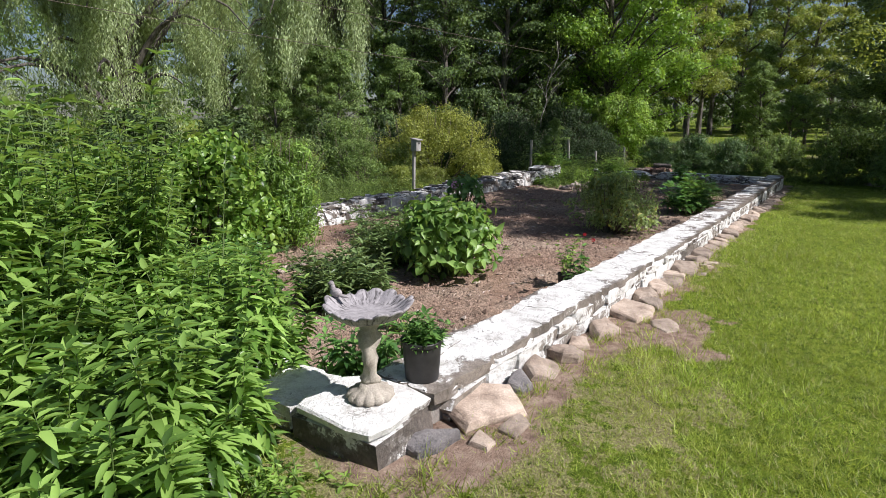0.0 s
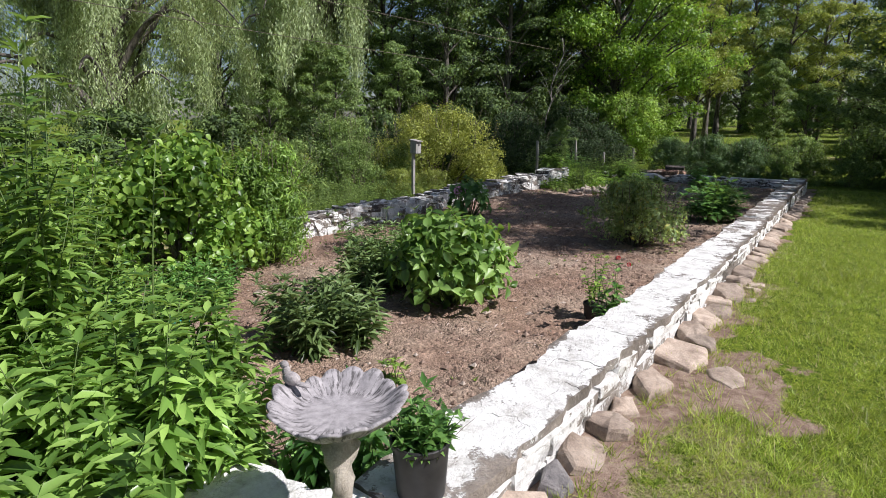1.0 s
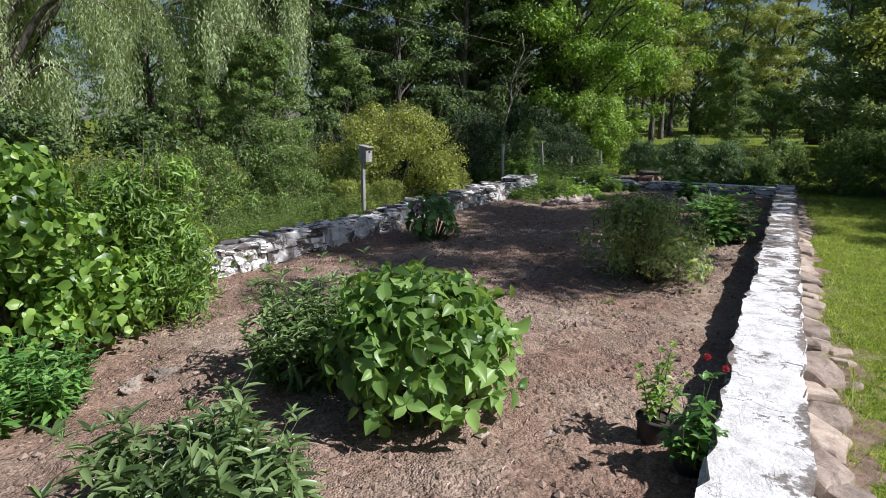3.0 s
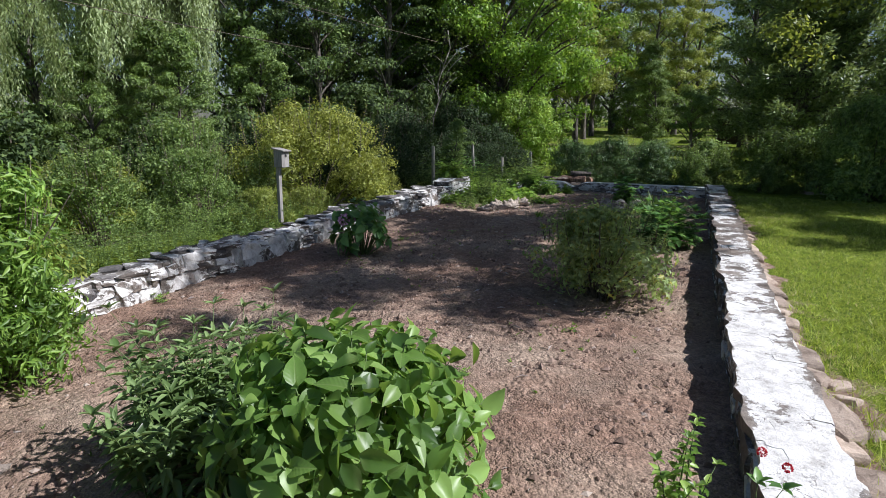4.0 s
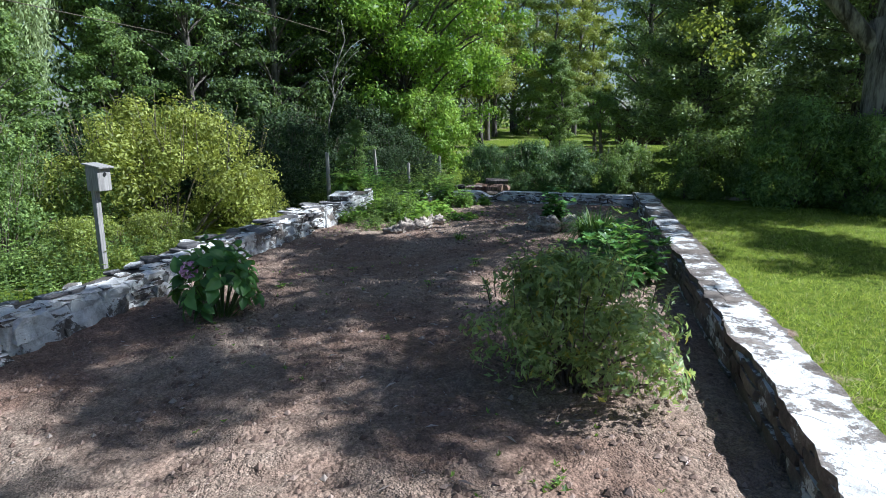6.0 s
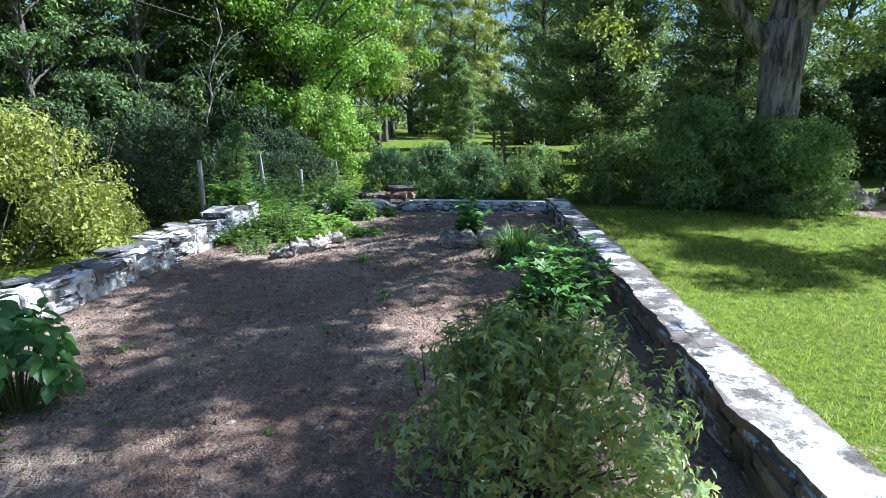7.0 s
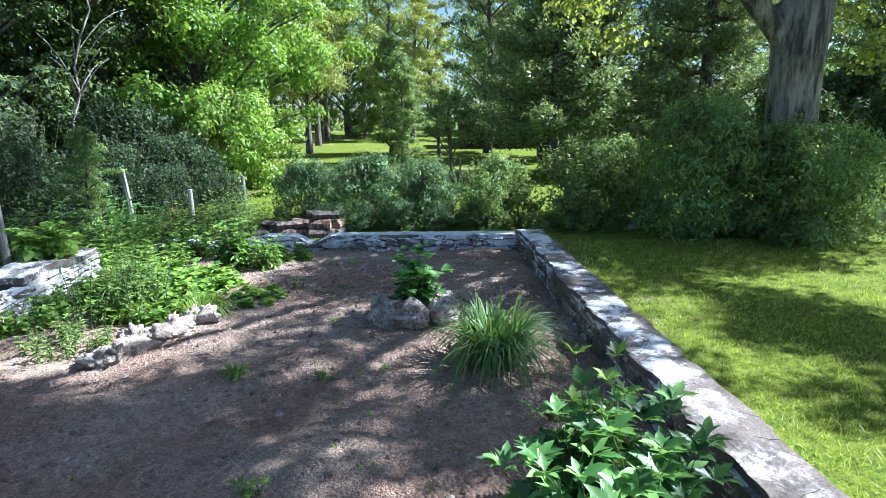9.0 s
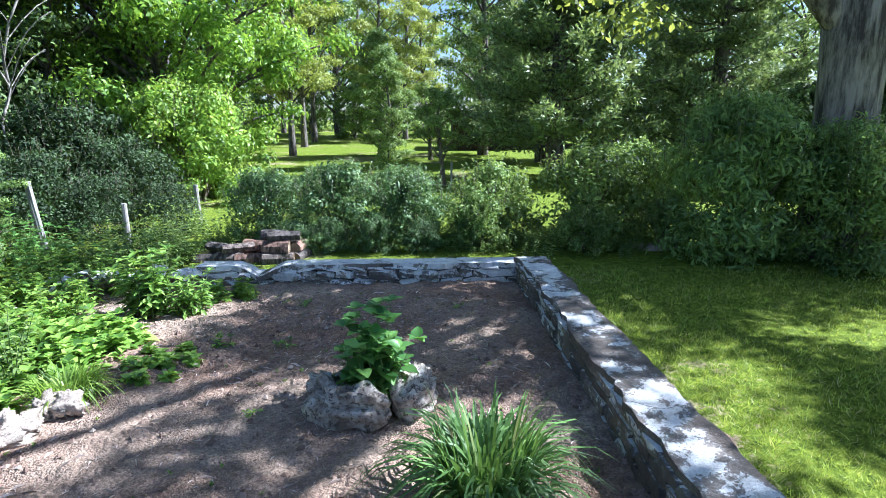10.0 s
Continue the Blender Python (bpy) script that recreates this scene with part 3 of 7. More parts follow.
def bare_at(x, y):
    """Where the turf is worn to earth: along the foot of the wall and in a patch beside it."""
    s, off = so(x, y)
    k = 0.0
    if off > -0.5 and -0.6 < s < 18:
        k = (1 - smooth(0.2, 0.62, off + 0.3 * noise.noise(Vector((x * 2.5, y * 2.5, 6))) + 0.18 * smooth(4.5, 7, s))) * smooth(-0.4, 0.4, s) + 0.2 * (1 - smooth(0.3, 1.0, off)) * (1 - smooth(1.6, 2.6, s)) * smooth(-0.2, 0.6, s)
    d = math.hypot((s - 3.1) / 0.85, (off - 0.55) / 0.42) + 0.9 * noise.noise(Vector((x * 3.2, y * 3.2, 1)))
    k = max(k, 0.9 * (1 - smooth(0.6, 1.2, d)))
    k = max(k, 0.95 * (1 - smooth(0.6, 1.25, math.hypot((x - 16.9) / 1.5, (y - 12.5) / 0.8))))
    d = math.hypot((x + 0.35) / 0.5, (y - 1.9) / 0.35)
    return max(k, 0.4 * (1 - smooth(0.5, 1.3, d)))


def ground():
    xs, ys = graded(-5, 14, 0.14, 420), graded(-1, 20, 0.14, 420)
    v, bare = [], []
    for y in ys:
        for x in xs:
            s, off = so(x, y)
            z = lawn_z(x, y)
            if 0.1 < s < 17.6 and -6.5 < off < -0.2:
                z = -0.35
            v.append((x, y, z))
            bare.append(bare_at(x, y) if abs(x) < 20 and abs(y) < 30 else 0)
    nx, ny = len(xs), len(ys)
    j, i = np.meshgrid(np.arange(ny - 1), np.arange(nx - 1), indexing="ij")
    q = np.stack([j * nx + i, j * nx + i + 1, (j + 1) * nx + i + 1, (j + 1) * nx + i], -1).reshape(-1, 4)
    me = mesh_np("ground", np.array(v), [q], M_LAWN, True)
    a = me.attributes.new("bare", "FLOAT", "POINT")
    a.data.foreach_set("value", np.array(bare, dtype=np.float32))
    thing("ground", "mown green lawn with worn dry patches", "lawn", kind="structure", data=me)


def soil_top(x, y):
    p = Vector((x, y, 0))
    return soil_z(x, y) + 0.035 * noise.noise(p * 1.1) + 0.036 * noise.noise(p * 4.3) + 0.022 * noise.noise(p * 9)


def soil():
    S = np.concatenate([np.arange(0.15, 8.0, 0.04), np.arange(8.0, 17.65, 0.06)])
    F = np.concatenate([np.arange(-6.5, -4.6, 0.065), np.arange(-4.6, -0.2, 0.045)])
    v = []
    for s in S:
        for f in F:
            p = W(s, f)
            v.append((p.x, p.y, soil_top(p.x, p.y)))
    ns, nf = len(S), len(F)
    j, i = np.meshgrid(np.arange(ns - 1), np.arange(nf - 1), indexing="ij")
    q = np.stack([j * nf + i, (j + 1) * nf + i, (j + 1) * nf + i + 1, j * nf + i + 1], -1).reshape(-1, 4)
    thing("garden_soil", "bare tilled brown garden soil, dry and crumbly", "soil", kind="structure", data=mesh_np("garden_soil", np.array(v), [q], M_SOIL, True))


def clods():
    """Crumbs of earth, in drifts, half sunk in the soil."""
    rg = np.random.default_rng(5)
    ico = np.array([(1, 0, 0), (0, 1, 0), (-1, 0, 0), (0, -1, 0), (0.15, 0.1, 0.95), (-0.1, 0, -0.9)], float)
    fc = np.array([(0, 1, 4), (1, 2, 4), (2, 3, 4), (3, 0, 4), (1, 0, 5), (2, 1, 5), (3, 2, 5), (0, 3, 5)])
    P, r = [], []
    while len(P) < 23000:
        s, f = 0.5 + 16.3 * rg.random() ** 1.35, -0.5 - 5.7 * rg.random()
        p = W(s, f)
        if rg.random() < 0.45 + 1.1 * noise.noise(p * 1.7):
            k = 0.005 + 0.026 * rg.random() ** 5
            P.append((p.x, p.y, soil_top(p.x, p.y) + 0.2 * k))
            r.append(k)
    P, r = np.array(P), np.array(r)
    n = len(P)
    v = ico[None] * (r[:, None, None] * (0.65 + 0.7 * rg.random((n, len(ico), 1)))) * np.array([1, 1, 0.8]) * (0.75 + 0.5 * rg.random((n, 1, 3)))
    v = v + P[:, None]
    fa = (fc[None] + (np.arange(n) * len(ico))[:, None, None]).reshape(-1, 3)
    thing("soil_clods", "small brown clods strewn on the tilled soil", "soil", kind="stuff", data=mesh_np("soil_clods", v.reshape(-1, 3), [fa], M_CLOD))


def litter():
    """Dry straws and bits of twig on the soil, and tiny sprouts."""
    rg = np.random.default_rng(15)
    P = []
    while len(P) < 1000:
        s, f = 1.0 + 16 * rg.random(), -0.6 - 5.4 * rg.random()
        p = W(s, f)
        if rg.random() < 0.4 + 0.9 * noise.noise(p * 0.9):
            P.append((p.x, p.y, soil_top(p.x, p.y) + 0.008))
    while len(P) < 2600:
        p = W(13 + 4.2 * rg.random(), -0.5 - 4.6 * rg.random())
        if rg.random() < 0.5 + 1.2 * noise.noise(p * 1.4):
            P.append((p.x, p.y, soil_top(p.x, p.y) + 0.008))
    P = np.array(P)
    n = len(P)
    a = rg.random(n) * 6.28
    D = np.column_stack([np.cos(a), np.sin(a), rg.normal(0, 0.15, n)])
    L = 0.03 + 0.09 * rg.random(n) ** 2
    v, f = leaves(P, D, np.column_stack([rg.normal(0, 0.4, (n, 2)), np.ones(n)]), L, 0.006 + 0.004 * rg.random(n))
    thing("dry_litter", "scattered dry straws on the tilled soil", "straw", kind="stuff", data=mesh_np("dry_litter", v, f, L_STRAW))
    P, D = [], []
    while len(P) < 1300:
        s, f = 1.0 + 16 * rg.random() ** 0.8, -0.6 - 5.4 * rg.random()
        p = W(s, f)
        if rg.random() < 0.15 + 1.2 * noise.noise(p * 0.7 + Vector((9, 3, 0))):
            for _ in range(4):
                P.append((p.x, p.y, soil_top(p.x, p.y)))
                D.append((*rg.normal(0, 0.7, 2), 0.8))
    P, D = np.array(P), np.array(D)
    n = len(P)
    v, f = leaves(P, D, np.column_stack([rg.normal(0, 0.4, (n, 2)), np.ones(n)]), 0.018 + 0.03 * rg.random(n), 0.009 + 0.008 * rg.random(n))
    thing("weed_sprouts", "tiny green weed sprouts on the bare soil", "weeds", kind="stuff", data=mesh_np("weed_sprouts", v, f, L_FINE))


def grass():
    """Turf blades beside the wall, thinning with distance."""
    rg = np.random.default_rng(11)
    P, big = [], []
    for s0, s1, f0, f1, dens, k in ((-2.2, 3.2, 0.1, 3.4, 8500, 0.85), (3.2, 8, 0.3, 4.5, 3000, 1.1), (8, 18, 0.3, 4.0, 1500, 1.4), (3, 18, 4.0, 8.5, 380, 1.9), (-2.2, 0.2, -2.0, 0.1, 3500, 0.8), (17.4, 19, -6, 0.3, 350, 1.6)):
        n = int((s1 - s0) * (f1 - f0) * dens)
        s, f = s0 + (s1 - s0) * rg.random(n), f0 + (f1 - f0) * rg.random(n)
        xy = np.array([(O.x, O.y)]) + s[:, None] * np.array([(U.x, U.y)]) + f[:, None] * np.array([(N.x, N.y)])
        keep = rg.random(n)
        for (x, y), q in zip(xy, keep):
            if bare_at(x, y) + 0.35 * noise.noise(Vector((x * 2.2, y * 2.2, 3))) < 0.75 - 0.7 * q:
                P.append((x, y, lawn_z(x, y) - 0.004))
                big.append(k)
    tall = [1.0] * len(P)
    for _ in range(1500):
        s, f = -1.5 + 9.5 * rg.random() ** 1.3, 0.2 + 3.2 * rg.random() ** 1.4
        c = W(s, f)
        for _ in range(12):
            x, y = c.x + rg.normal(0, 0.03), c.y + rg.normal(0, 0.03)
            P.append((x, y, lawn_z(x, y) - 0.004))
            big.append(1.15)
            tall.append(1.9)
    P, big, tall = np.array(P), np.array(big), np.array(tall)
    n = len(P)
    lean = rg.normal(0, 0.55, (n, 2))
    D = unit(np.column_stack([lean, np.ones(n)]))
    patch = np.array([0.75 + 0.5 * noise.noise(Vector((x * 0.9, y * 0.9, 8))) + 0.8 * noise.noise(Vector((x * 7, y * 7, 2))) for x, y in P[:, :2]])
    h = (0.03 + 0.042 * rg.random(n)) * patch.clip(0.35, 1.6) * big ** 0.5 * tall
    w = (0.0018 + 0.0016 * rg.random(n)) * big
    a = rg.random(n) * 6.28
    X = np.column_stack([np.cos(a), np.sin(a), np.zeros(n)])
    v = np.stack([P - X * w[:, None], P + X * w[:, None], P + D * h[:, None] + np.column_stack([lean * 0.02, np.zeros(n)])], 1)
    thing("grass", "short green lawn grass with some dry blades", "grass", kind="stuff", data=mesh_np("grass", v.reshape(-1, 3), [np.arange(3 * n).reshape(-1, 3)], L_GRASS))


# ---- plants ----
def crown_leaves(rg, clumps, n, size, shape=DIAMOND, width=0.5, up=0.4, droop=0.0, fill=0.6, flat=1.0):
    """Leaves round clump centres (x, y, z, radius); flat: how far the clumps are pressed into level pads."""
    c = np.asarray(clumps, float)
    wgt = c[:, 3] ** 2
    idx = rg.choice(len(c), n, p=wgt / wgt.sum())
    d = unit(rg.normal(size=(n, 3)))
    d[:, 2] = np.where((d[:, 2] < -0.3) & (rg.random(n) < 0.6), -d[:, 2], d[:, 2])
    r = c[idx, 3] * (fill + (1 - fill) * rg.random(n)) * (0.8 + 0.35 * rg.random(n))
    P = c[idx, :3] + d * r[:, None] * np.array([1, 1, flat])
    P[:, 2] -= (1 - flat) * 0.5 * (r * np.hypot(d[:, 0], d[:, 1])) ** 2 / c[idx, 3]
    side = unit(np.cross(d, rg.normal(size=(n, 3))))
    D = unit(side + d * 0.25 * rg.normal(size=(n, 1)) + np.array([0, 0, -droop - 0.15]))
    Nn = unit(d * 0.9 + np.array([0, 0, up]) + rg.normal(0, 0.38, (n, 3)))
    L = size * (0.65 + 0.7 * rg.random(n))
    return leaves(P, D, Nn, L, L * width, shape)


def bough_set(rg, n, spread, base, height, size, taper):
    """Level boughs round a trunk: pads of leaves (x, y, z, radius) along the outer part of each; the last pad of four is the tip."""
    out = []
    for k in range(n):
        h = (k + rg.random()) / n
        a = k * 2.39996 + rg.normal(0, 0.35)
        prof = math.sin(math.pi * min(0.96, max(0.08, h * 0.88 + 0.1))) ** 0.6 * (1 - taper * h)
        ln = spread * prof * (0.6 + 0.55 * rg.random())
        z0, rise = base + (height - base) * h, rg.uniform(-0.05, 0.3)
        for q in (0.4, 0.62, 0.82, 1.0):
            j = rg.normal(0, 0.35, 3) * size
            out.append((math.cos(a) * ln * q + j[0], math.sin(a) * ln * q + j[1], z0 + rise * ln * q + 0.6 * j[2], size * (0.7 + 0.6 * rg.random())))
    return out


def tree(name, label, seed, height, girth, base, spread, n_clump, clump, n_leaf, leaf, mat, bark, bend=0.3, width=0.55, taper=0.35, droop=0.1, limbs=None, flat=0.5):
    """A broadleaved tree: tapered trunk with limbs to each clump of leaves."""
    rg = np.random.default_rng(seed)
    root = thing(name, label, "tree")
    S = Soup()
    zs = np.linspace(0, height * 0.9, 9)
    px = np.cumsum(rg.normal(0, bend, 9)) * 0.35
    py = np.cumsum(rg.normal(0, bend, 9)) * 0.35
    px, py = px - px[0], py - py[0]
    rad = girth * (1 - 0.9 * (zs / zs[-1])) + 0.02
    rad[0] *= 1.35
    S.add(*tube(np.column_stack([px, py, zs]), rad, 9))
    cl = bough_set(rg, max(5, n_clump // 4), spread, base, height, clump, taper)
    cl = [(x + float(np.interp(z, zs, px)), y + float(np.interp(z, zs, py)), z, r) for x, y, z, r in cl]
    for x, y, z, r in cl[3::4][:limbs]:
        h0 = max(base * 0.6, z - 0.55 * math.hypot(x, y) - 0.3)
        h0 = min(h0, zs[-1] * 0.95)
        p0 = np.array([np.interp(h0, zs, px), np.interp(h0, zs, py), h0])
        t = np.linspace(0, 1, 5)[:, None]
        p = p0 + (np.array([x, y, z]) - p0) * t + np.array([0, 0, 0.12]) * np.sin(t * 3.1) * np.hypot(x, y)
        bough = tube(p, np.linspace(float(np.interp(h0, zs, rad)) * 0.45, 0.012, 5), 5)
        if name == "leaning_snag":
            part("branch", mesh_np("branch", *bough, bark, True), root)
        else:
            S.add(*bough)
    part("trunk", S.mesh("trunk", bark, True), root)
    v, f = crown_leaves(rg, cl, n_leaf, leaf, SLIVER, width * 1.15, 0.75, droop, 0.35, flat)
    part("crown", mesh_np("crown", v, f, mat), root, kind="stuff")
    return root


def willow(seed, height, spread, n_strand, low):
    rg = np.random.default_rng(seed)
    root = thing("weeping_willow", "large weeping willow with long hanging grey-green branches", "tree")
    S = Soup()
    zs = np.linspace(0, height * 0.75, 7)
    px = np.cumsum(rg.normal(0, 0.25, 7))
    rad = 0.5 * (1 - 0.8 * zs / zs[-1]) + 0.03
    S.add(*tube(np.column_stack([px - px[0], px * 0.3, zs]), rad, 9))
    arcs = []
    for k in range(44):
        a, reach = rg.random() * 6.28, spread * (0.45 + 0.55 * rg.random())
        h0 = height * (0.2 + 0.5 * rg.random())
        top = h0 + height * (0.12 + 0.25 * rg.random())
        t = np.linspace(0, 1, 8)
        p = np.column_stack([np.cos(a) * reach * t, np.sin(a) * reach * t, h0 + (top - h0) * np.sin(t * 2.3)])
        p[:, 0] += np.interp(h0, zs, px - px[0])
        p[:, 1] += np.interp(h0, zs, px * 0.3)
        part("branch", mesh_np("branch", *tube(p, np.linspace(0.16, 0.02, 8), 5), M_BARK, True), root)
        arcs.append(p)
    part("trunk", S.mesh("trunk", M_BARK, True), root)
    P, D = [], []
    for k in range(n_strand // 40):
        p = arcs[rg.integers(len(arcs))]
        hub = p[rg.integers(2, 8)] + rg.normal(0, 0.4, 3)
        drop = min(hub[2] - low, 1.2 + 2.9 * rg.random() ** 1.3)
        if drop < 0.5:
            continue
        for j in range(40):
            q = hub + rg.normal(0, 0.21, 3) * np.array([1, 1, 1.6])
            ln = drop * (0.7 + 0.4 * rg.random())
            m = max(8, int(ln / 0.075))
            t = np.linspace(0, 1, m)
            sway = rg.normal(0, 0.18, 2)
            P.append(np.column_stack([q[0] + sway[0] * t + rg.normal(0, 0.05, m), q[1] + sway[1] * t + rg.normal(0, 0.05, m), q[2] - ln * t]))
            D.append(np.column_stack([rg.normal(0, 0.5, (m, 2)), np.full(m, -1.0)]))
    P, D = np.concatenate(P), np.concatenate(D)
    L = 0.12 + 0.10 * rg.random(len(P))
    out = unit(P * np.array([1, 1, 0.0])) + np.array([0, 0, 0.35])
    v, f = leaves(P, D, out + rg.normal(0, 0.5, (len(P), 3)), L, L * 0.3, SLIVER)
    part("crown", mesh_np("crown", v, f, L_WILLOW), root, kind="stuff")
    return root


def pine(seed, height, spread, low, n_whorl=24):
    """A white pine: level boughs that carry tufts of long soft needles."""
    rg = np.random.default_rng(seed)
    root = thing("pine", "tall dark soft-needled pine tree", "tree")
    S, hub, way = Soup(), [], []
    S.add(*tube([(0, 0, 0), (0.05, 0, height * 0.5), (0, 0.05, height)], (0.32, 0.2, 0.03), 9))
    for k in range(n_whorl):
        h = low + (height - low) * (k / n_whorl) ** 1.05
        for b in range(6):
            a = b * 1.047 + k * 0.6 + rg.normal(0, 0.35)
            ln = spread * (1 - 0.8 * (h - low) / (height - low)) * (0.65 + 0.45 * rg.random())
            h += rg.normal(0, 0.12)
            tip = np.array([math.cos(a) * ln, math.sin(a) * ln, h + rg.uniform(0.05, 0.25) * ln])
            foot = np.array([0, 0, h])
            t = np.linspace(0, 1, 4)[:, None]
            p = foot + (tip - foot) * t - np.array([0, 0, 0.25]) * np.sin(t * 3.1)
            S.add(*tube(p, (0.05, 0.035, 0.02, 0.008), 4))
            d = unit(tip - foot)
            side = np.array([-d[1], d[0], 0])
            for q in np.linspace(0.3, 1.0, 7):
                for w in (-1, 0, 1):
                    off = w * 0.32 * ln * (1.05 - q) * rg.uniform(0.6, 1.2)
                    hub.append(foot + (tip - foot) * q + side * off + rg.normal(0, 0.07, 3) - np.array([0, 0, 0.2 * math.sin(q * 3.1)]))
                    way.append(unit(d + side * w * 0.8 + np.array([0, 0, 0.35]) + rg.normal(0, 0.15, 3)))
    part("trunk", S.mesh("trunk", M_BARK, True), root)
    m = 20
    P, D = np.repeat(np.array(hub), m, 0), np.repeat(np.array(way), m, 0)
    D = unit(D * 0.8 + rg.normal(0, 0.55, D.shape))
    P = P + rg.normal(0, 0.11, P.shape)
    L = 0.17 + 0.12 * rg.random(len(P))
    v, f = leaves(P, D, rg.normal(size=D.shape) + np.array([0, 0, 0.8]), L, 0.085, SLIVER)
    part("crown", mesh_np("crown", v, f, L_PINE), root, kind="stuff")
    return root


def shrub(name, label, seed, rx, ry, height, n_leaf, leaf, mat, n_clump=40, clump=0.28, width=0.5, low=0.05, shape=DIAMOND, stems=14, droop=0.1, sprays=0):
    """A many-stemmed shrub; sprays: shoots that stand above the rest."""
    rg = np.random.default_rng(seed)
    root = thing(name, label, "shrub")
    cl = []
    for _ in range(n_clump):
        a, q, h = rg.random() * 6.28, rg.random() ** 0.5, rg.random() ** 0.8
        prof = math.sqrt(max(0.05, 1 - (h * 0.95) ** 2)) * (0.75 + 0.25 * min(1, h * 4))
        cl.append((math.cos(a) * rx * q * prof, math.sin(a) * ry * q * prof, low + (height - low - clump * 0.6) * h, clump * (0.6 + 0.8 * rg.random())))
    S = Soup()
    for x, y, z, r in cl[:stems]:
        t = np.linspace(0, 1, 5)[:, None]
        p = np.array([x * 0.15, y * 0.15, -0.05]) * (1 - t) + np.array([x, y, z]) * t + np.array([-x, -y, 0]) * 0.12 * np.sin(t * 3.1)
        S.add(*tube(p, np.linspace(0.018, 0.005, 5) * (0.6 + 0.25 * height), 5))
    v, f = crown_leaves(rg, cl, n_leaf, leaf, shape, width, droop=droop, fill=0.35)
    F = Soup()
    F.add(v, f)
    for _ in range(sprays):
        a, q = rg.random() * 6.28, rg.random() ** 0.5 * 0.8
        p0 = np.array([math.cos(a) * rx * q, math.sin(a) * ry * q, height * math.sqrt(1 - 0.8 * q * q) * 0.85])
        d = unit(np.array([math.cos(a) * 0.35 * q, math.sin(a) * 0.35 * q, 1.0]) + rg.normal(0, 0.12, 3))
        ln = height * (0.12 + 0.16 * rg.random())
        S.add(*tube([p0, p0 + d * ln * 0.5, p0 + d * ln], (0.006, 0.004, 0.002), 4))
        m = 9
        t = np.linspace(0.1, 1, m)[:, None]
        P = p0 + d * ln * t
        D = unit(rg.normal(0, 1, (m, 3)) * np.array([1, 1, 0.3]) + d * 0.7)
        F.add(*leaves(P, D, np.tile(d, (m, 1)) + rg.normal(0, 0.2, (m, 3)), leaf * 0.9, leaf * width * 0.9, shape))
    part("stem", S.mesh("stem", M_TWIG, True), root, kind="stuff")
    part("foliage", F.mesh("foliage", mat, True), root, kind="stuff")
    return root


def herb(name, label, seed, spots, height, leaf, mat, width=0.36, per=34, lean=0.22, shape=LANCE, heads=0, cat="plant", droop=0.1, first=0.12, whorl=2, sides=5):
    """A clump of upright leafy stems at the spots (x, y, height factor) about its foot; heads: how many carry seed heads."""
    rg = np.random.default_rng(seed)
    root = thing(name, label, cat)
    S, F = Soup(), Soup()
    for k, (x, y, hf) in enumerate(spots):
        h = height * hf * (0.85 + 0.3 * rg.random())
        out = np.array([x, y]) * 0.25 + rg.normal(0, lean, 2)
        t = np.linspace(0, 1, 6)[:, None]
        p = np.array([x, y, -0.03]) + np.array([0, 0, h]) * t + np.column_stack([out[0] * t ** 1.6 * h * 0.7, out[1] * t ** 1.6 * h * 0.7, -0.10 * h * t ** 2])
        S.add(*tube(p, np.linspace(0.0055, 0.001, 6) + np.linspace(0.0018, 0.0002, 6) * h, sides))
        m = max(6, int(per * (0.8 + 0.4 * rg.random())))
        u = first + (1 - first) * (np.repeat(np.arange(m // whorl + 1), whorl)[:m] + 0.5) / (m / whorl + 1)
        u = np.clip(u + rg.normal(0, 0.012, m), 0.02, 1)
        u[-5:] = 0.985
        P = np.column_stack([np.interp(u, t[:, 0], p[:, i]) for i in range(3)])
        a = np.arange(m) // whorl * 1.57 + (np.arange(m) % whorl) * (6.283 / whorl) + rg.normal(0, 0.35, m) + k
        rise = 0.15 + 0.75 * u ** 3 + rg.normal(0, 0.22, m) - droop
        D = np.column_stack([np.cos(a), np.sin(a), rise])
        Nn = np.column_stack([-np.cos(a) * 0.4, -np.sin(a) * 0.4, np.ones(m)]) + rg.normal(0, 0.18, (m, 3))
        L = leaf * (0.75 + 0.5 * rg.random(m)) * (1 - 0.35 * u ** 4)
        F.add(*leaves(P, D, Nn, L, L * width, shape))
        if k < heads:
            q = p[-1]
            S.add(*tube([q, q + (0, 0, 0.03), q + (0, 0, 0.045)], (0.004, 0.012, 0.003), 6))
    part("stem", S.mesh("stem", M_STEM, True), root, kind="stuff")
    part("foliage", F.mesh("foliage", mat, True), root, kind="stuff")
    return root


def spots(seed, n, rx, ry, lo=0.75, hi=1.1):
    rg = np.random.default_rng(seed)
    a, q = rg.random(n) * 6.28, rg.random(n) ** 0.5
    return [(math.cos(b) * rx * r, math.sin(b) * ry * r, (lo + (hi - lo) * rg.random()) * (1 - 0.25 * r * r)) for b, r in zip(a, q)]


def put(ob, x, y, z=None, yaw=0.0, scale=1.0, on=lawn_z):
    ob.matrix_basis = at((x, y, on(x, y) if z is None else z), yaw, scale, scale, scale)
    return ob


def place_copy(ob, x, y, yaw=0.0, scale=1.0, tall=None):
    c = copy_thing(ob, at((x, y, lawn_z(x, y) - 0.05), yaw))
    c.scale = (scale, scale, tall or scale)
    return c


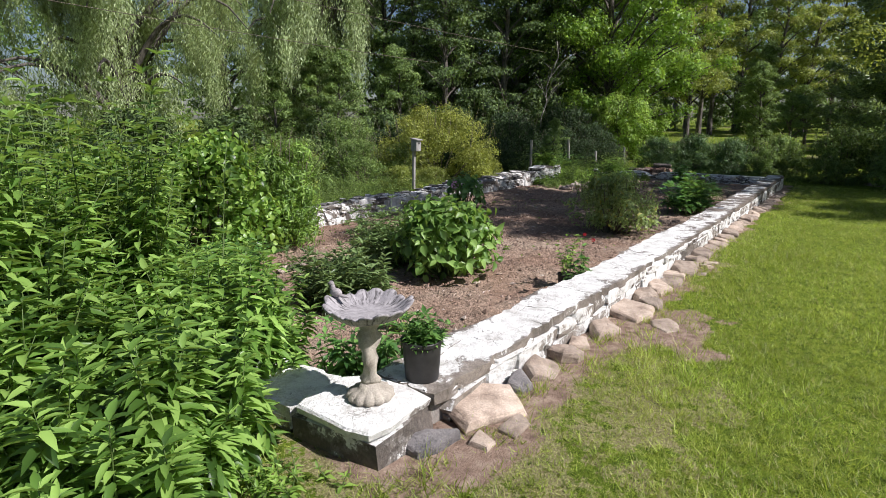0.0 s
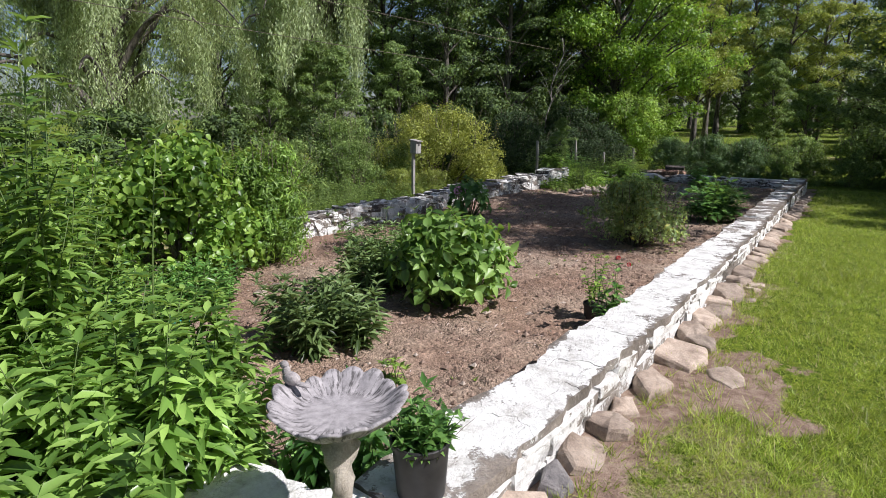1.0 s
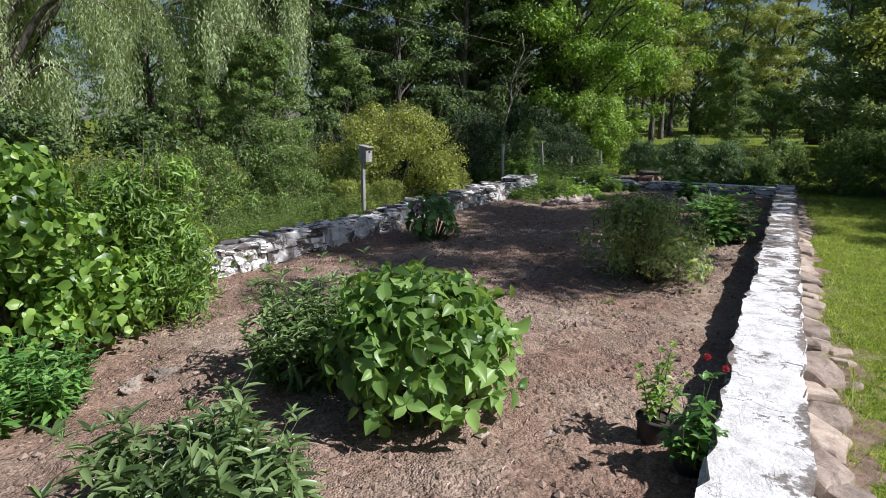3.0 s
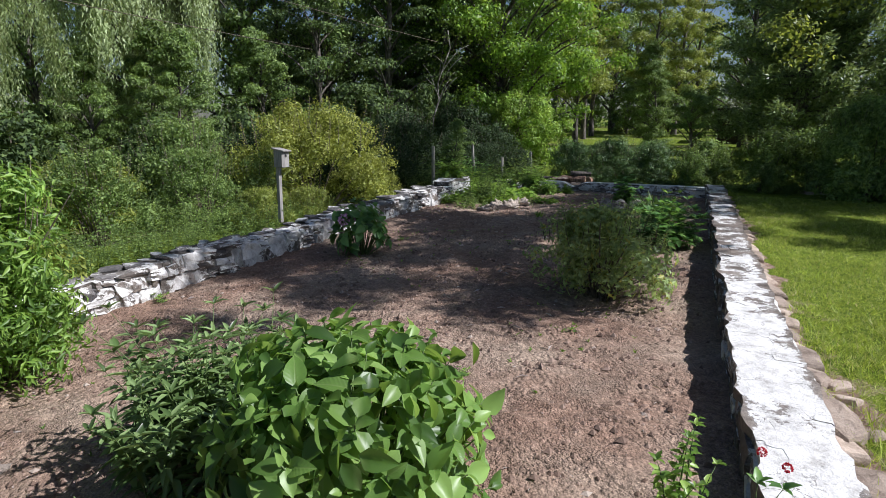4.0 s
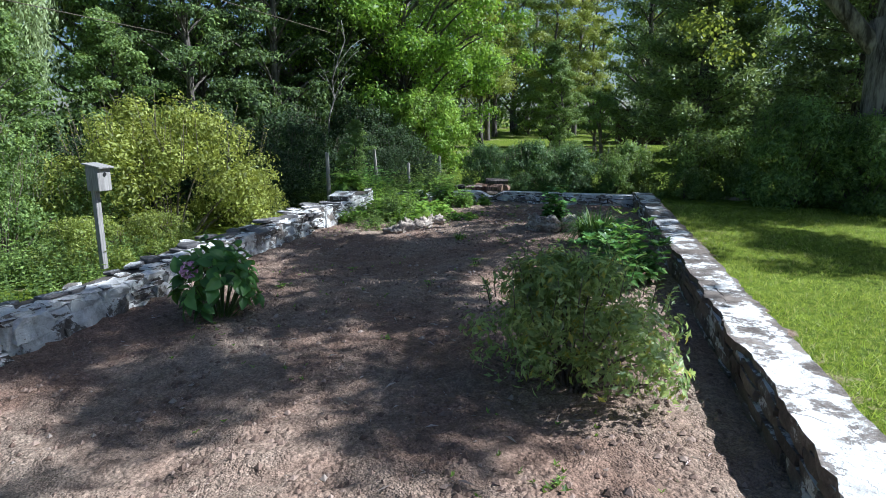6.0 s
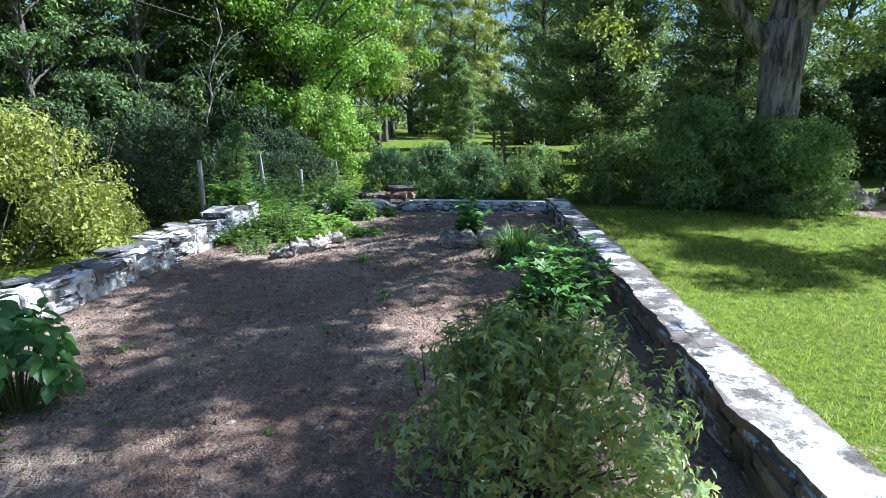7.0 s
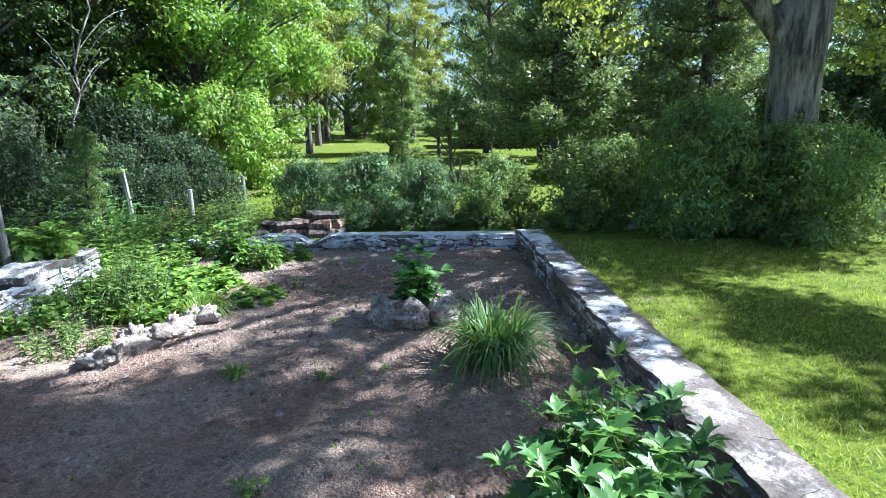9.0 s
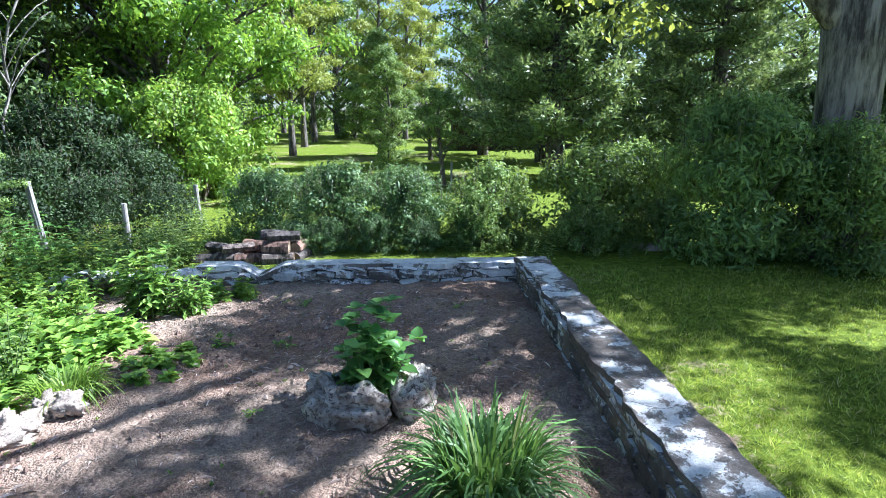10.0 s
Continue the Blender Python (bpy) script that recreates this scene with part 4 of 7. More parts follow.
def box_bm(x, y, z, bevel=0.004, c=(0, 0, 0)):
    bm = bmesh.new()
    bmesh.ops.create_cube(bm, size=1, matrix=Matrix.Translation(c) @ Matrix.Diagonal((x, y, z, 1)))
    if bevel:
        bmesh.ops.bevel(bm, geom=bm.edges[:], offset=bevel, segments=1, affect="EDGES")
    return bm


# ---- setting ----
ground()
soil()
clods()
litter()


# ---- woods and distance ----
def woods():
    big_a = tree("broadleaf_tree", "tall woodland tree with dense dark green leaves", 21, 15, 0.26, 2.2, 3.7, 190, 0.72, 15500, 0.225, L_WOOD, M_BARK)
    big_b = tree("broadleaf_tree", "tall woodland tree with dark green leaves and a pale trunk", 22, 17, 0.24, 4.5, 3.3, 150, 0.72, 16000, 0.23, L_WOOD, M_PALEBARK)
    sunny = tree("broadleaf_tree", "tall slender tree with sunlit yellow-green leaves", 23, 16, 0.17, 3.2, 2.8, 140, 0.64, 18000, 0.19, L_SUNNY, M_BARK)
    bright = tree("walnut_tree", "young spreading tree with bright green leaves down to the ground", 24, 13, 0.2, 0.7, 5.4, 360, 0.74, 128000, 0.145, L_BRIGHT, M_BARK, width=0.6, droop=0.3, taper=0.2, flat=0.7)
    put(big_a, -3.2, 31.5)
    put(big_b, 4.6, 33.5)
    put(sunny, 20.5, 45.5)
    put(bright, 9.1, 31.2, scale=1.14)
    rows_a = [(-8.5, 36, 40, 1.0), (0.5, 29.5, 150, 0.72), (7.2, 36, 200, 0.95), 
              (15.5, 44, 20, 1.05), (30, 58, 130, 1.25), (40, 50, 10, 1.2), (41, 24, 170, 1.0), (44, 33, 300, 1.05), (-20, 34, 70, 0.9), (-27, 27, 160, 0.85), (-15, 40, 220, 1.0), (34, 9.5, 40, 0.9), (38, 19, 190, 0.95)]
    rows_b = [(19, 56, 75, 1.2), (25, 62, 165, 1.2), (34, 62, 255, 1.25)]
    rows_s = [(17.2, 40, 30, 0.9), (23.5, 50, 90, 1.05), (27, 47, 140, 1.0), (31, 49, 200, 1.05), (35.5, 43, 250, 1.0), (29, 68, 10, 1.15), (38, 56, 60, 1.1)]
    for proto, rows in ((big_a, rows_a), (big_b, rows_b), (sunny, rows_s)):
        for x, y, yaw, k in rows:
            place_copy(proto, x, y, yaw, k)
    w1 = willow(31, 12.5, 4.8, 4600, 1.6)
    put(w1, -12.6, 22.5)
    for x, y, yaw, k in ((-19.0, 20.5, 130, 1.0), (-6.9, 31.0, 250, 1.15)):
        place_copy(w1, x, y, yaw, k)
    p1 = pine(41, 13, 3.9, 1.2)
    put(p1, 19.8, 24.3)
    for x, y, yaw, k in ((25.5, 21.5, 70, 1.05), (29.5, 15.5, 190, 1.0), (24.5, 29, 120, 0.95)):
        place_copy(p1, x, y, yaw, k)
    mid = tree("broadleaf_tree", "medium tree with leafy mid-green crown down to the ground", 25, 8.5, 0.14, 0.8, 2.5, 160, 0.5, 22000, 0.15, L_SHRUB, M_BARK, taper=0.5)
    put(mid, -4.4, 24.6, scale=0.66)
    for x, y, yaw, k in ((-7.4, 25.5, 70, 0.62), (-2.2, 27.2, 200, 0.72), (-5.9, 27.5, 10, 0.75), (16.3, 29.5, 120, 0.55), (20.8, 37, 30, 0.75), (4.2, 21.4, 280, 0.24)):
        place_copy(mid, x, y, yaw, k)
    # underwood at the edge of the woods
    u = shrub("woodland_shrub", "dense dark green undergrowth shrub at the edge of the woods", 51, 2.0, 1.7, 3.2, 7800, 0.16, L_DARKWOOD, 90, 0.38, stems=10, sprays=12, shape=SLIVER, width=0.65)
    put(u, -2.6, 25.5)
    for x, y, yaw, k in ((-5.5, 26.5, 80, 1.0), (2.5, 30.5, 160, 1.25), (5.2, 29.5, 20, 1.15), (7.6, 32, 250, 1.2), (-10, 30, 40, 1.1), (-16.5, 31, 190, 1.2), (-1.0, 33, 100, 1.5), (4.8, 36, 300, 1.5), (10.5, 38, 30, 1.4), (-9, 36, 350, 1.5), (-20, 17.5, 60, 1.0), (14.5, 52, 200, 1.5), (1.8, 27.8, 10, 1.2), (-4.4, 21.6, 170, 0.9), (-7.6, 20.5, 280, 0.95), (-10.5, 19.5, 20, 1.0), (-13, 17.5, 90, 0.9), (-9.2, 15.4, 200, 0.75), (-16, 20, 240, 1.0), (24.5, 14.8, 30, 1.1), (27, 16.8, 140, 1.25), (28.5, 13.2, 250, 1.2), (22.8, 17.4, 310, 1.0)):
        place_copy(u, x, y, yaw, k)
    # thicket whose leaf colour carries the shade that no tree casts here
    k = shrub("thicket_shrub", "tangled green thicket behind the fence posts, leaves darkened as if in shade", 53, 1.9, 1.7, 3.0, 8000, 0.12, L_SHADE, 130, 0.34, stems=10, sprays=40, shape=SLIVER, width=0.65)
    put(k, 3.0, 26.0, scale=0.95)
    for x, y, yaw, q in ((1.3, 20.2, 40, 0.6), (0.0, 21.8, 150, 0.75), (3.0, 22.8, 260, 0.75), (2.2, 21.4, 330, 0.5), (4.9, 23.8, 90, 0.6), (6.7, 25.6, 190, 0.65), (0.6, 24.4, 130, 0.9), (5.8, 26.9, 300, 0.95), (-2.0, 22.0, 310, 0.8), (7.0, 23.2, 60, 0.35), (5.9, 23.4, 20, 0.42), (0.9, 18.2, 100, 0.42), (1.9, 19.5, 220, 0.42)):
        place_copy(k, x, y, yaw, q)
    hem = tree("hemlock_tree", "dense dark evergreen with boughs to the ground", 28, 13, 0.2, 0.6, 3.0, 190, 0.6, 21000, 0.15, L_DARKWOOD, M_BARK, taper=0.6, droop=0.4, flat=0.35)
    put(hem, 3.2, 29.6)
    for x, y, yaw, k in ((0.2, 28.2, 70, 0.85), (6.2, 31.5, 140, 1.0), (-1.6, 30.5, 220, 1.0), (8.6, 33.5, 20, 1.1), (4.8, 34, 300, 1.15), (1.4, 33.0, 180, 1.1), (29.5, 26.5, 250, 1.1), (25.5, 34, 130, 1.1)):
        place_copy(hem, x, y, yaw, k)
    wild = shrub("wild_shrub", "broad lime-green shrub at the edge of the woods", 52, 2.2, 1.9, 3.1, 15000, 0.125, L_LIME, 120, 0.36, 0.5, 0.1, DIAMOND, 24, 0.3, 40)
    put(wild, 8.6, 27.0)
    f = tree("leaning_snag", "dead bare pale tree leaning among green trees", 27, 6.2, 0.018, 3.2, 1.6, 60, 0.5, 300, 0.12, L_WOOD, M_PALEBARK, bend=0.7, limbs=9)
    f.matrix_basis = at((4.2, 28.2, 0.0), 20, rx=-4, ry=5)
    low = tree("sapling", "leafy young woodland tree at the back of the far lawn", 29, 5.5, 0.06, 0.3, 2.2, 80, 0.6, 5500, 0.25, L_WOOD, M_BARK, taper=0.4, flat=0.6)
    put(low, 14.5, 58)
    for i in range(15):
        a, d = radians(4 + 4.4 * i), 47 + 5 * (i % 3)
        place_copy(low, 4.4 + math.sin(a) * d, 11.6 + math.cos(a) * d, 77 * i, 0.8 + 0.12 * (i % 4))
    far = Soup()
    rg = np.random.default_rng(77)
    for k in range(70):
        a = radians(-60 + 165 * k / 70)
        d = 72 + 14 * rg.random()
        x, y = 3 + math.sin(a) * d, 8 + math.cos(a) * d
        v, fc = crown_leaves(rg, [(x + rg.normal(0, 2), y + rg.normal(0, 2), 1 + 15 * rg.random(), 1.6 + rg.random()) for _ in range(26)], 1100, 0.65, SLIVER, 0.7, flat=0.6)
        far.add(v, fc)
    thing("far_woods", "distant dark green woodland", "woods", kind="stuff", data=far.mesh("far_woods", L_WOOD))


woods()


def shade_trees():
    """Unseen maples added beside the lawn to shade the bushes at its edge."""
    for label, seed, h, girth, base, spread, boughs, n, x, y in (
            ("unseen dense round-crowned maple added to shade the lawn's edge", 65, 10.0, 0.09, 5.6, 3.2, 72, 7500, 18.9, 12.4),
            ("unseen broad maple added to shade the bushes at the lawn's edge", 66, 13.0, 0.14, 6.0, 4.2, 90, 8000, 23.6, 11.2)):
        t = tree("unseen_shade_maple", label, seed, h, girth, base, spread, boughs, 0.74, n, 0.19, L_SUNNY, M_BARK, taper=0.2)
        put(t, x, y)


shade_trees()


def old_maple():
    """The old forked maple behind the shrubs."""
    rg = np.random.default_rng(62)
    root = thing("old_maple_tree", "old thick grey-barked maple with forked limbs", "tree")
    S = Soup()
    S.add(*tube([(0, 0, -0.1), (0, 0, 0.3), (0.02, 0, 1.5), (0, 0.05, 3.0), (0.1, 0.1, 4.2)], (0.70, 0.5, 0.43, 0.44, 0.5), 16))
    limbs = [((0.1, 0.1, 3.9), (0.5, 0.4, 7), (0.6, 0.4, 18.0), 0.40), ((0.05, 0, 3.2), (-1.6, 1.6, 5.6), (-3.4, 3.2, 9.5), 0.22), ((0.1, 0, 4.0), (1.6, -1.2, 6.6), (3.2, -2.6, 10), 0.26)]
    cl = []
    for a, b, c, r in limbs:
        t = np.linspace(0, 1, 8)[:, None]
        p = np.array(a) * (1 - t) ** 2 + 2 * np.array(b) * t * (1 - t) + np.array(c) * t ** 2
        part("limb", mesh_np("limb", *tube(p, np.linspace(r, 0.05, 8), 10), M_MAPLE, True), root)
        for _ in range(17):
            q = p[rg.integers(6 if r > 0.3 else 3, 8)] + rg.normal(0, 1.35, 3)
            q[2] = max(q[2], 4.6)
            cl.append((*q, 0.8 + 0.4 * rg.random()))
    for x, y, z in ((-2.6, 2.2, 3.6), (-3.0, 2.6, 4.2), (2.2, -0.6, 3.4), (2.6, -1.0, 3.9), (-2.9, 1.4, 4.8), (3.0, 0.2, 4.4)):
        cl.append((x, y, z, 0.75))
    for _ in range(34):
        d = rg.normal(0, 1.2, 3)
        cl.append((0.6 + d[0], 0.4 + d[1], min(19.5, max(15.4, 17.2 + 0.9 * d[2])), 0.8 + 0.5 * rg.random()))
    part("trunk", S.mesh("trunk", M_MAPLE, True), root)
    v, f = crown_leaves(rg, cl, 30000, 0.12, DIAMOND, 0.8, 0.75, 0.3, 0.35, 0.6)
    part("crown", mesh_np("crown", v, f, L_SUNNY), root, kind="stuff")
    # unseen long limbs, added high over the lawn so that their layered boughs dapple the bed
    for bx, by, low, high, spread, boughs, n in ((-5.0, -7.0, 8.0, 12.6, 2.7, 14, 10500), (-1.8, -4.6, 8.2, 12.6, 2.5, 11, 7500), (2.4, -6.8, 7.0, 9.5, 2.8, 7, 6500), (0.9, -2.1, 8.5, 11.5, 2.3, 7, 5500), (-4.3, -3.6, 9.0, 12.0, 1.5, 6, 3800)):
        t = np.linspace(0, 1, 10)[:, None]
        end = np.array([bx, by, high - 0.8])
        p = np.array([0.05, 0, 3.9]) * (1 - t) ** 2 + 2 * np.array([bx * 0.3, by * 0.3, low]) * t * (1 - t) + end * t ** 2
        limb = part("limb", mesh_np("limb", *tube(p, np.linspace(0.17, 0.02, 10), 9), M_MAPLE, True), root)
        pads = [(x + bx, y + by, z, r) for x, y, z, r in bough_set(rg, boughs, spread, low, high, 0.74, 0.2)]
        S = Soup()
        for x, y, z, r in pads[3::4]:
            q = p[5 + (len(S.v) % 4)]
            u = np.linspace(0, 1, 5)[:, None]
            S.add(*tube(q + (np.array([x, y, z]) - q) * u + np.array([0, 0, 0.3]) * np.sin(u * 3.1), np.linspace(0.018, 0.006, 5), 5))
        part("bough", S.mesh("bough", M_MAPLE, True), limb, kind="stuff")
        part("foliage", mesh_np("foliage", *crown_leaves(rg, pads, n, 0.19, SLIVER, 0.63, 0.75, 0.1, 0.35, 0.5), L_SUNNY), root, kind="stuff")
    put(root, 14.9, 14.5)


old_maple()


def bushes():
    y = shrub("golden_bush", "large rounded golden-green bush behind the stone wall", 71, 1.9, 1.7, 2.35, 25000, 0.06, L_YELLOW, 130, 0.32, stems=24, sprays=60)
    put(y, -0.25, 17.1, z=-0.35, scale=1.12)
    place_copy(y, 1.0, 17.7, 150, 0.5)
    g = shrub("leafy_bush", "grey-green unpruned bush behind the stone wall", 72, 1.3, 1.2, 2.5, 9000, 0.075, L_SHRUB, 90, 0.28, stems=22, sprays=50)
    put(g, -3.0, 17.6, z=-0.4)
    for x, yy, yaw, k in ((-2.3, 15.7, 50, 0.66), (-3.7, 14.3, 170, 0.7), (-4.9, 12.4, 290, 0.62), (-1.3, 16.6, 240, 0.6)):
        place_copy(g, x, yy, yaw, k)
    low = shrub("golden_bush", "low olive-green bush behind the stone wall", 73, 1.25, 1.1, 1.55, 8000, 0.07, L_SUNNY, 80, 0.26, stems=16, sprays=20)
    put(low, -4.3, 15.3, z=-0.3)
    place_copy(low, -6.6, 15.6, 120, 1.15)
    place_copy(low, -5.6, 13.2, 220, 0.9)
    for s, f, yaw, k in ((9.3, -7.7, 30, 0.5), (10.4, -7.6, 120, 0.45)):
        p = W(s, f)
        place_copy(low, p.x, p.y, yaw, k)
    # shrubs round the old maple and beyond the far wall
    b = shrub("lilac_bush", "tall dense dark green bush at the edge of the lawn", 74, 1.6, 1.4, 2.5, 15000, 0.105, L_LILAC, 110, 0.34, width=0.34, stems=20, sprays=50, droop=0.5)
    put(b, 13.5, 15.4)
    place_copy(b, 14.7, 13.8, 140, 0.84)
    place_copy(b, 14.1, 14.2, 250, 0.85)
    m = shrub("flowering_bush", "medium green bush with upright shoots at the lawn's edge", 75, 1.1, 1.0, 1.65, 5800, 0.09, L_SHRUB, 80, 0.24, stems=20, sprays=60)
    put(m, 12.5, 17.5)
    for x, yy, yaw, k in ((11.2, 18.6, 60, 0.85), (14.0, 17.6, 200, 1.05), (11.7, 17.0, 320, 0.5), (13.0, 16.3, 90, 0.55), (10.6, 18.3, 30, 0.6)):
        place_copy(m, x, yy, yaw, k)
    d = shrub("berry_bush", "dark green rounded bush behind the far wall", 76, 0.95, 0.9, 1.4, 8500, 0.062, L_BERRY, 80, 0.22, stems=16, sprays=50)
    put(d, 9.0, 20.2)
    for x, yy, yaw, k in ((10.0, 19.3, 100, 0.95), (8.2, 21.3, 210, 0.95), (10.4, 20.6, 330, 0.9), (9.4, 21.6, 60, 0.9)):
        place_copy(d, x, yy, yaw, k)
    for x, yy, yaw, k in ((8.05, 20.05, 20, 0.42), (8.6, 19.75, 200, 0.45), (9.2, 19.3, 140, 0.48), (9.8, 18.8, 260, 0.42), (10.5, 18.4, 70, 0.45)):
        place_copy(d, x, yy, yaw, k)
    t = tree("fruit_tree", "small pruned fruit tree on the far lawn", 78, 3.0, 0.07, 1.2, 1.1, 40, 0.34, 5200, 0.09, L_SHRUB, M_TWIG, bend=0.12)
    put(t, 15.8, 25.6)
    place_copy(t, 21.5, 33.5, 90, 1.2)
    rq = random.Random(90)
    # weeds beyond the left and far walls
    w = herb("tall_weeds", "tall wispy green weeds growing behind the wall", 79, spots(79, 60, 1.0, 0.55), 0.85, 0.085, L_SHRUB, per=20, lean=0.3, shape=DIAMOND, sides=3)
    put(w, -2.2, 14.6)
    for x, yy, yaw, k in ((-4.4, 12.6, 220, 1.0), (-3.6, 12.3, 300, 0.8), (5.2, 20.8, 130, 0.8), (6.6, 21.2, 250, 0.8), (6.8, 22.8, 10, 1.0), (11.0, 17.6, 70, 0.7), (11.6, 18.0, 280, 1.0), (10.4, 18.2, 310, 0.55), (12.2, 16.5, 20, 0.5), (-5.4, 14.4, 90, 1.0), (-4.6, 11.3, 30, 0.9), (8.5, 20.9, 40, 0.8), (9.5, 20.1, 170, 0.8), (10.5, 19.3, 280, 0.85), (11.2, 18.9, 90, 0.9), (7.7, 21.6, 220, 0.8), (12.6, 16.9, 20, 0.8)):
        place_copy(w, x, yy, yaw, k)
    for i in range(15):
        p = W(3.4 + 0.5 * i, -7.35 - 0.9 * (i % 2) - rq.uniform(0, 0.4))
        c = place_copy(w, p.x, p.y, WALL_YAW + rq.uniform(-20, 20), rq.uniform(0.55, 0.8))


bushes()


# ---- border on the near side of the bed ----
def near_border():
    """Tall perennials along the near side, thick to the ground."""
    label = "tall bushy perennial with long green leaves"
    for k, (x, y, n, h, rx, ry) in enumerate(((-1.5, 2.0, 52, 1.05, 0.5, 0.5), (-1.45, 2.95, 54, 1.12, 0.45, 0.55), (-2.25, 2.4, 64, 1.85, 0.5, 0.55), (-2.35, 3.45, 76, 2.2, 0.55, 0.55), (-1.65, 3.95, 40, 0.9, 0.42, 0.45), (-3.2, 3.1, 68, 2.25, 0.5, 0.6), (-3.3, 4.3, 60, 1.95, 0.6, 0.6), (-2.35, 4.45, 34, 1.0, 0.4, 0.35), (-4.2, 5.4, 44, 1.7, 0.65, 0.7), (-1.25, 1.75, 30, 0.72, 0.35, 0.3), (-1.1, 2.35, 26, 0.62, 0.25, 0.3), (-1.15, 3.3, 24, 0.7, 0.2, 0.35))):
        o = herb("tall_perennial", label, 100 + k, spots(100 + k, n, rx, ry), h, 0.124, L_HEDGE, width=0.33, per=70, lean=0.17, droop=0.34, shape=SLIM if k < 5 or k > 8 else LANCE)
        put(o, x, y, z=lawn_z(x, y) if k in (0, 2, 9, 10) else soil_z(x, y) + 0.02)
    o = herb("tall_perennial", "single tall shoot standing above the others", 120, [(0, 0, 1.0), (0.25, 0.3, 0.86), (-0.7, -0.5, 0.95)], 1.95, 0.13, L_HEDGE, width=0.3, per=46, lean=0.03)
    put(o, -1.78, 3.35)
    o = shrub("round_leaf_vine", "mound of vine with broad bright green leaves", 121, 0.95, 0.85, 1.75, 4600, 0.09, L_ROUND, 60, 0.30, 0.8, 0.1, BROAD, 22, 0.3, 14)
    put(o, -3.3, 7.7, z=-0.02)
    o = shrub("fine_leaf_bush", "bushy bright green plant with fine feathery leaves", 122, 0.62, 0.58, 1.7, 13000, 0.085, L_FINE, 70, 0.24, 0.26, 0.05, LANCE, 26, 0.2, 40)
    put(o, -2.55, 8.75, z=-0.02)
    o = shrub("round_leaf_vine", "sunlit tall weeds at the edge of the bed", 123, 0.95, 0.85, 1.6, 3600, 0.11, L_ROUND, 60, 0.28, 0.5, 0.05, LANCE, 22, 0.25, 26)
    put(o, -4.4, 7.2, z=-0.02)
    o = herb("peony", "rounded peony with dark and light green leaves", 126, spots(126, 52, 0.45, 0.42), 0.55, 0.11, L_LUSH, width=0.34, per=30, lean=0.32)
    put(o, -2.8, 6.85, z=-0.03)
    o = shrub("leafy_bush", "olive green bush at the end of the rubble wall", 127, 0.75, 0.7, 1.4, 5000, 0.075, L_SUNNY, 50, 0.25)
    put(o, -3.25, 10.4, z=-0.03)
    o = herb("phlox", "leafy green phlox beside the corner stones", 124, spots(124, 36, 0.42, 0.16), 0.62, 0.12, L_LUSH, per=26, lean=0.14, droop=0.5)
    put(o, -0.42, 3.38, z=0.17)
    o = herb("weeds", "low green weeds at the foot of the corner stone", 125, spots(125, 36, 0.4, 0.14), 0.18, 0.06, L_FINE, per=14, lean=0.3)
    put(o, -0.85, 2.2)
    # cold frame with a teal lid among the border plants
    teal = plain_mat("teal_plastic", (0.02, 0.24, 0.22), (0.03, 0.32, 0.29), 6, 0.4, 0.1)
    r = thing("cold_frame", "teal-lidded plastic box among the border plants", "box", at((-2.75, 5.55, 0.02), -38))
    part("box", bm_mesh("box", box_bm(1.0, 0.42, 0.26, 0.01, (0, 0, 0.13)), M_CONCRETE), r, "pale grey box")
    part("lid", bm_mesh("lid", box_bm(1.12, 0.52, 0.03, 0.01), teal), r, "sloping teal lid", at((0, 0, 0.31), rx=-12))


near_border()


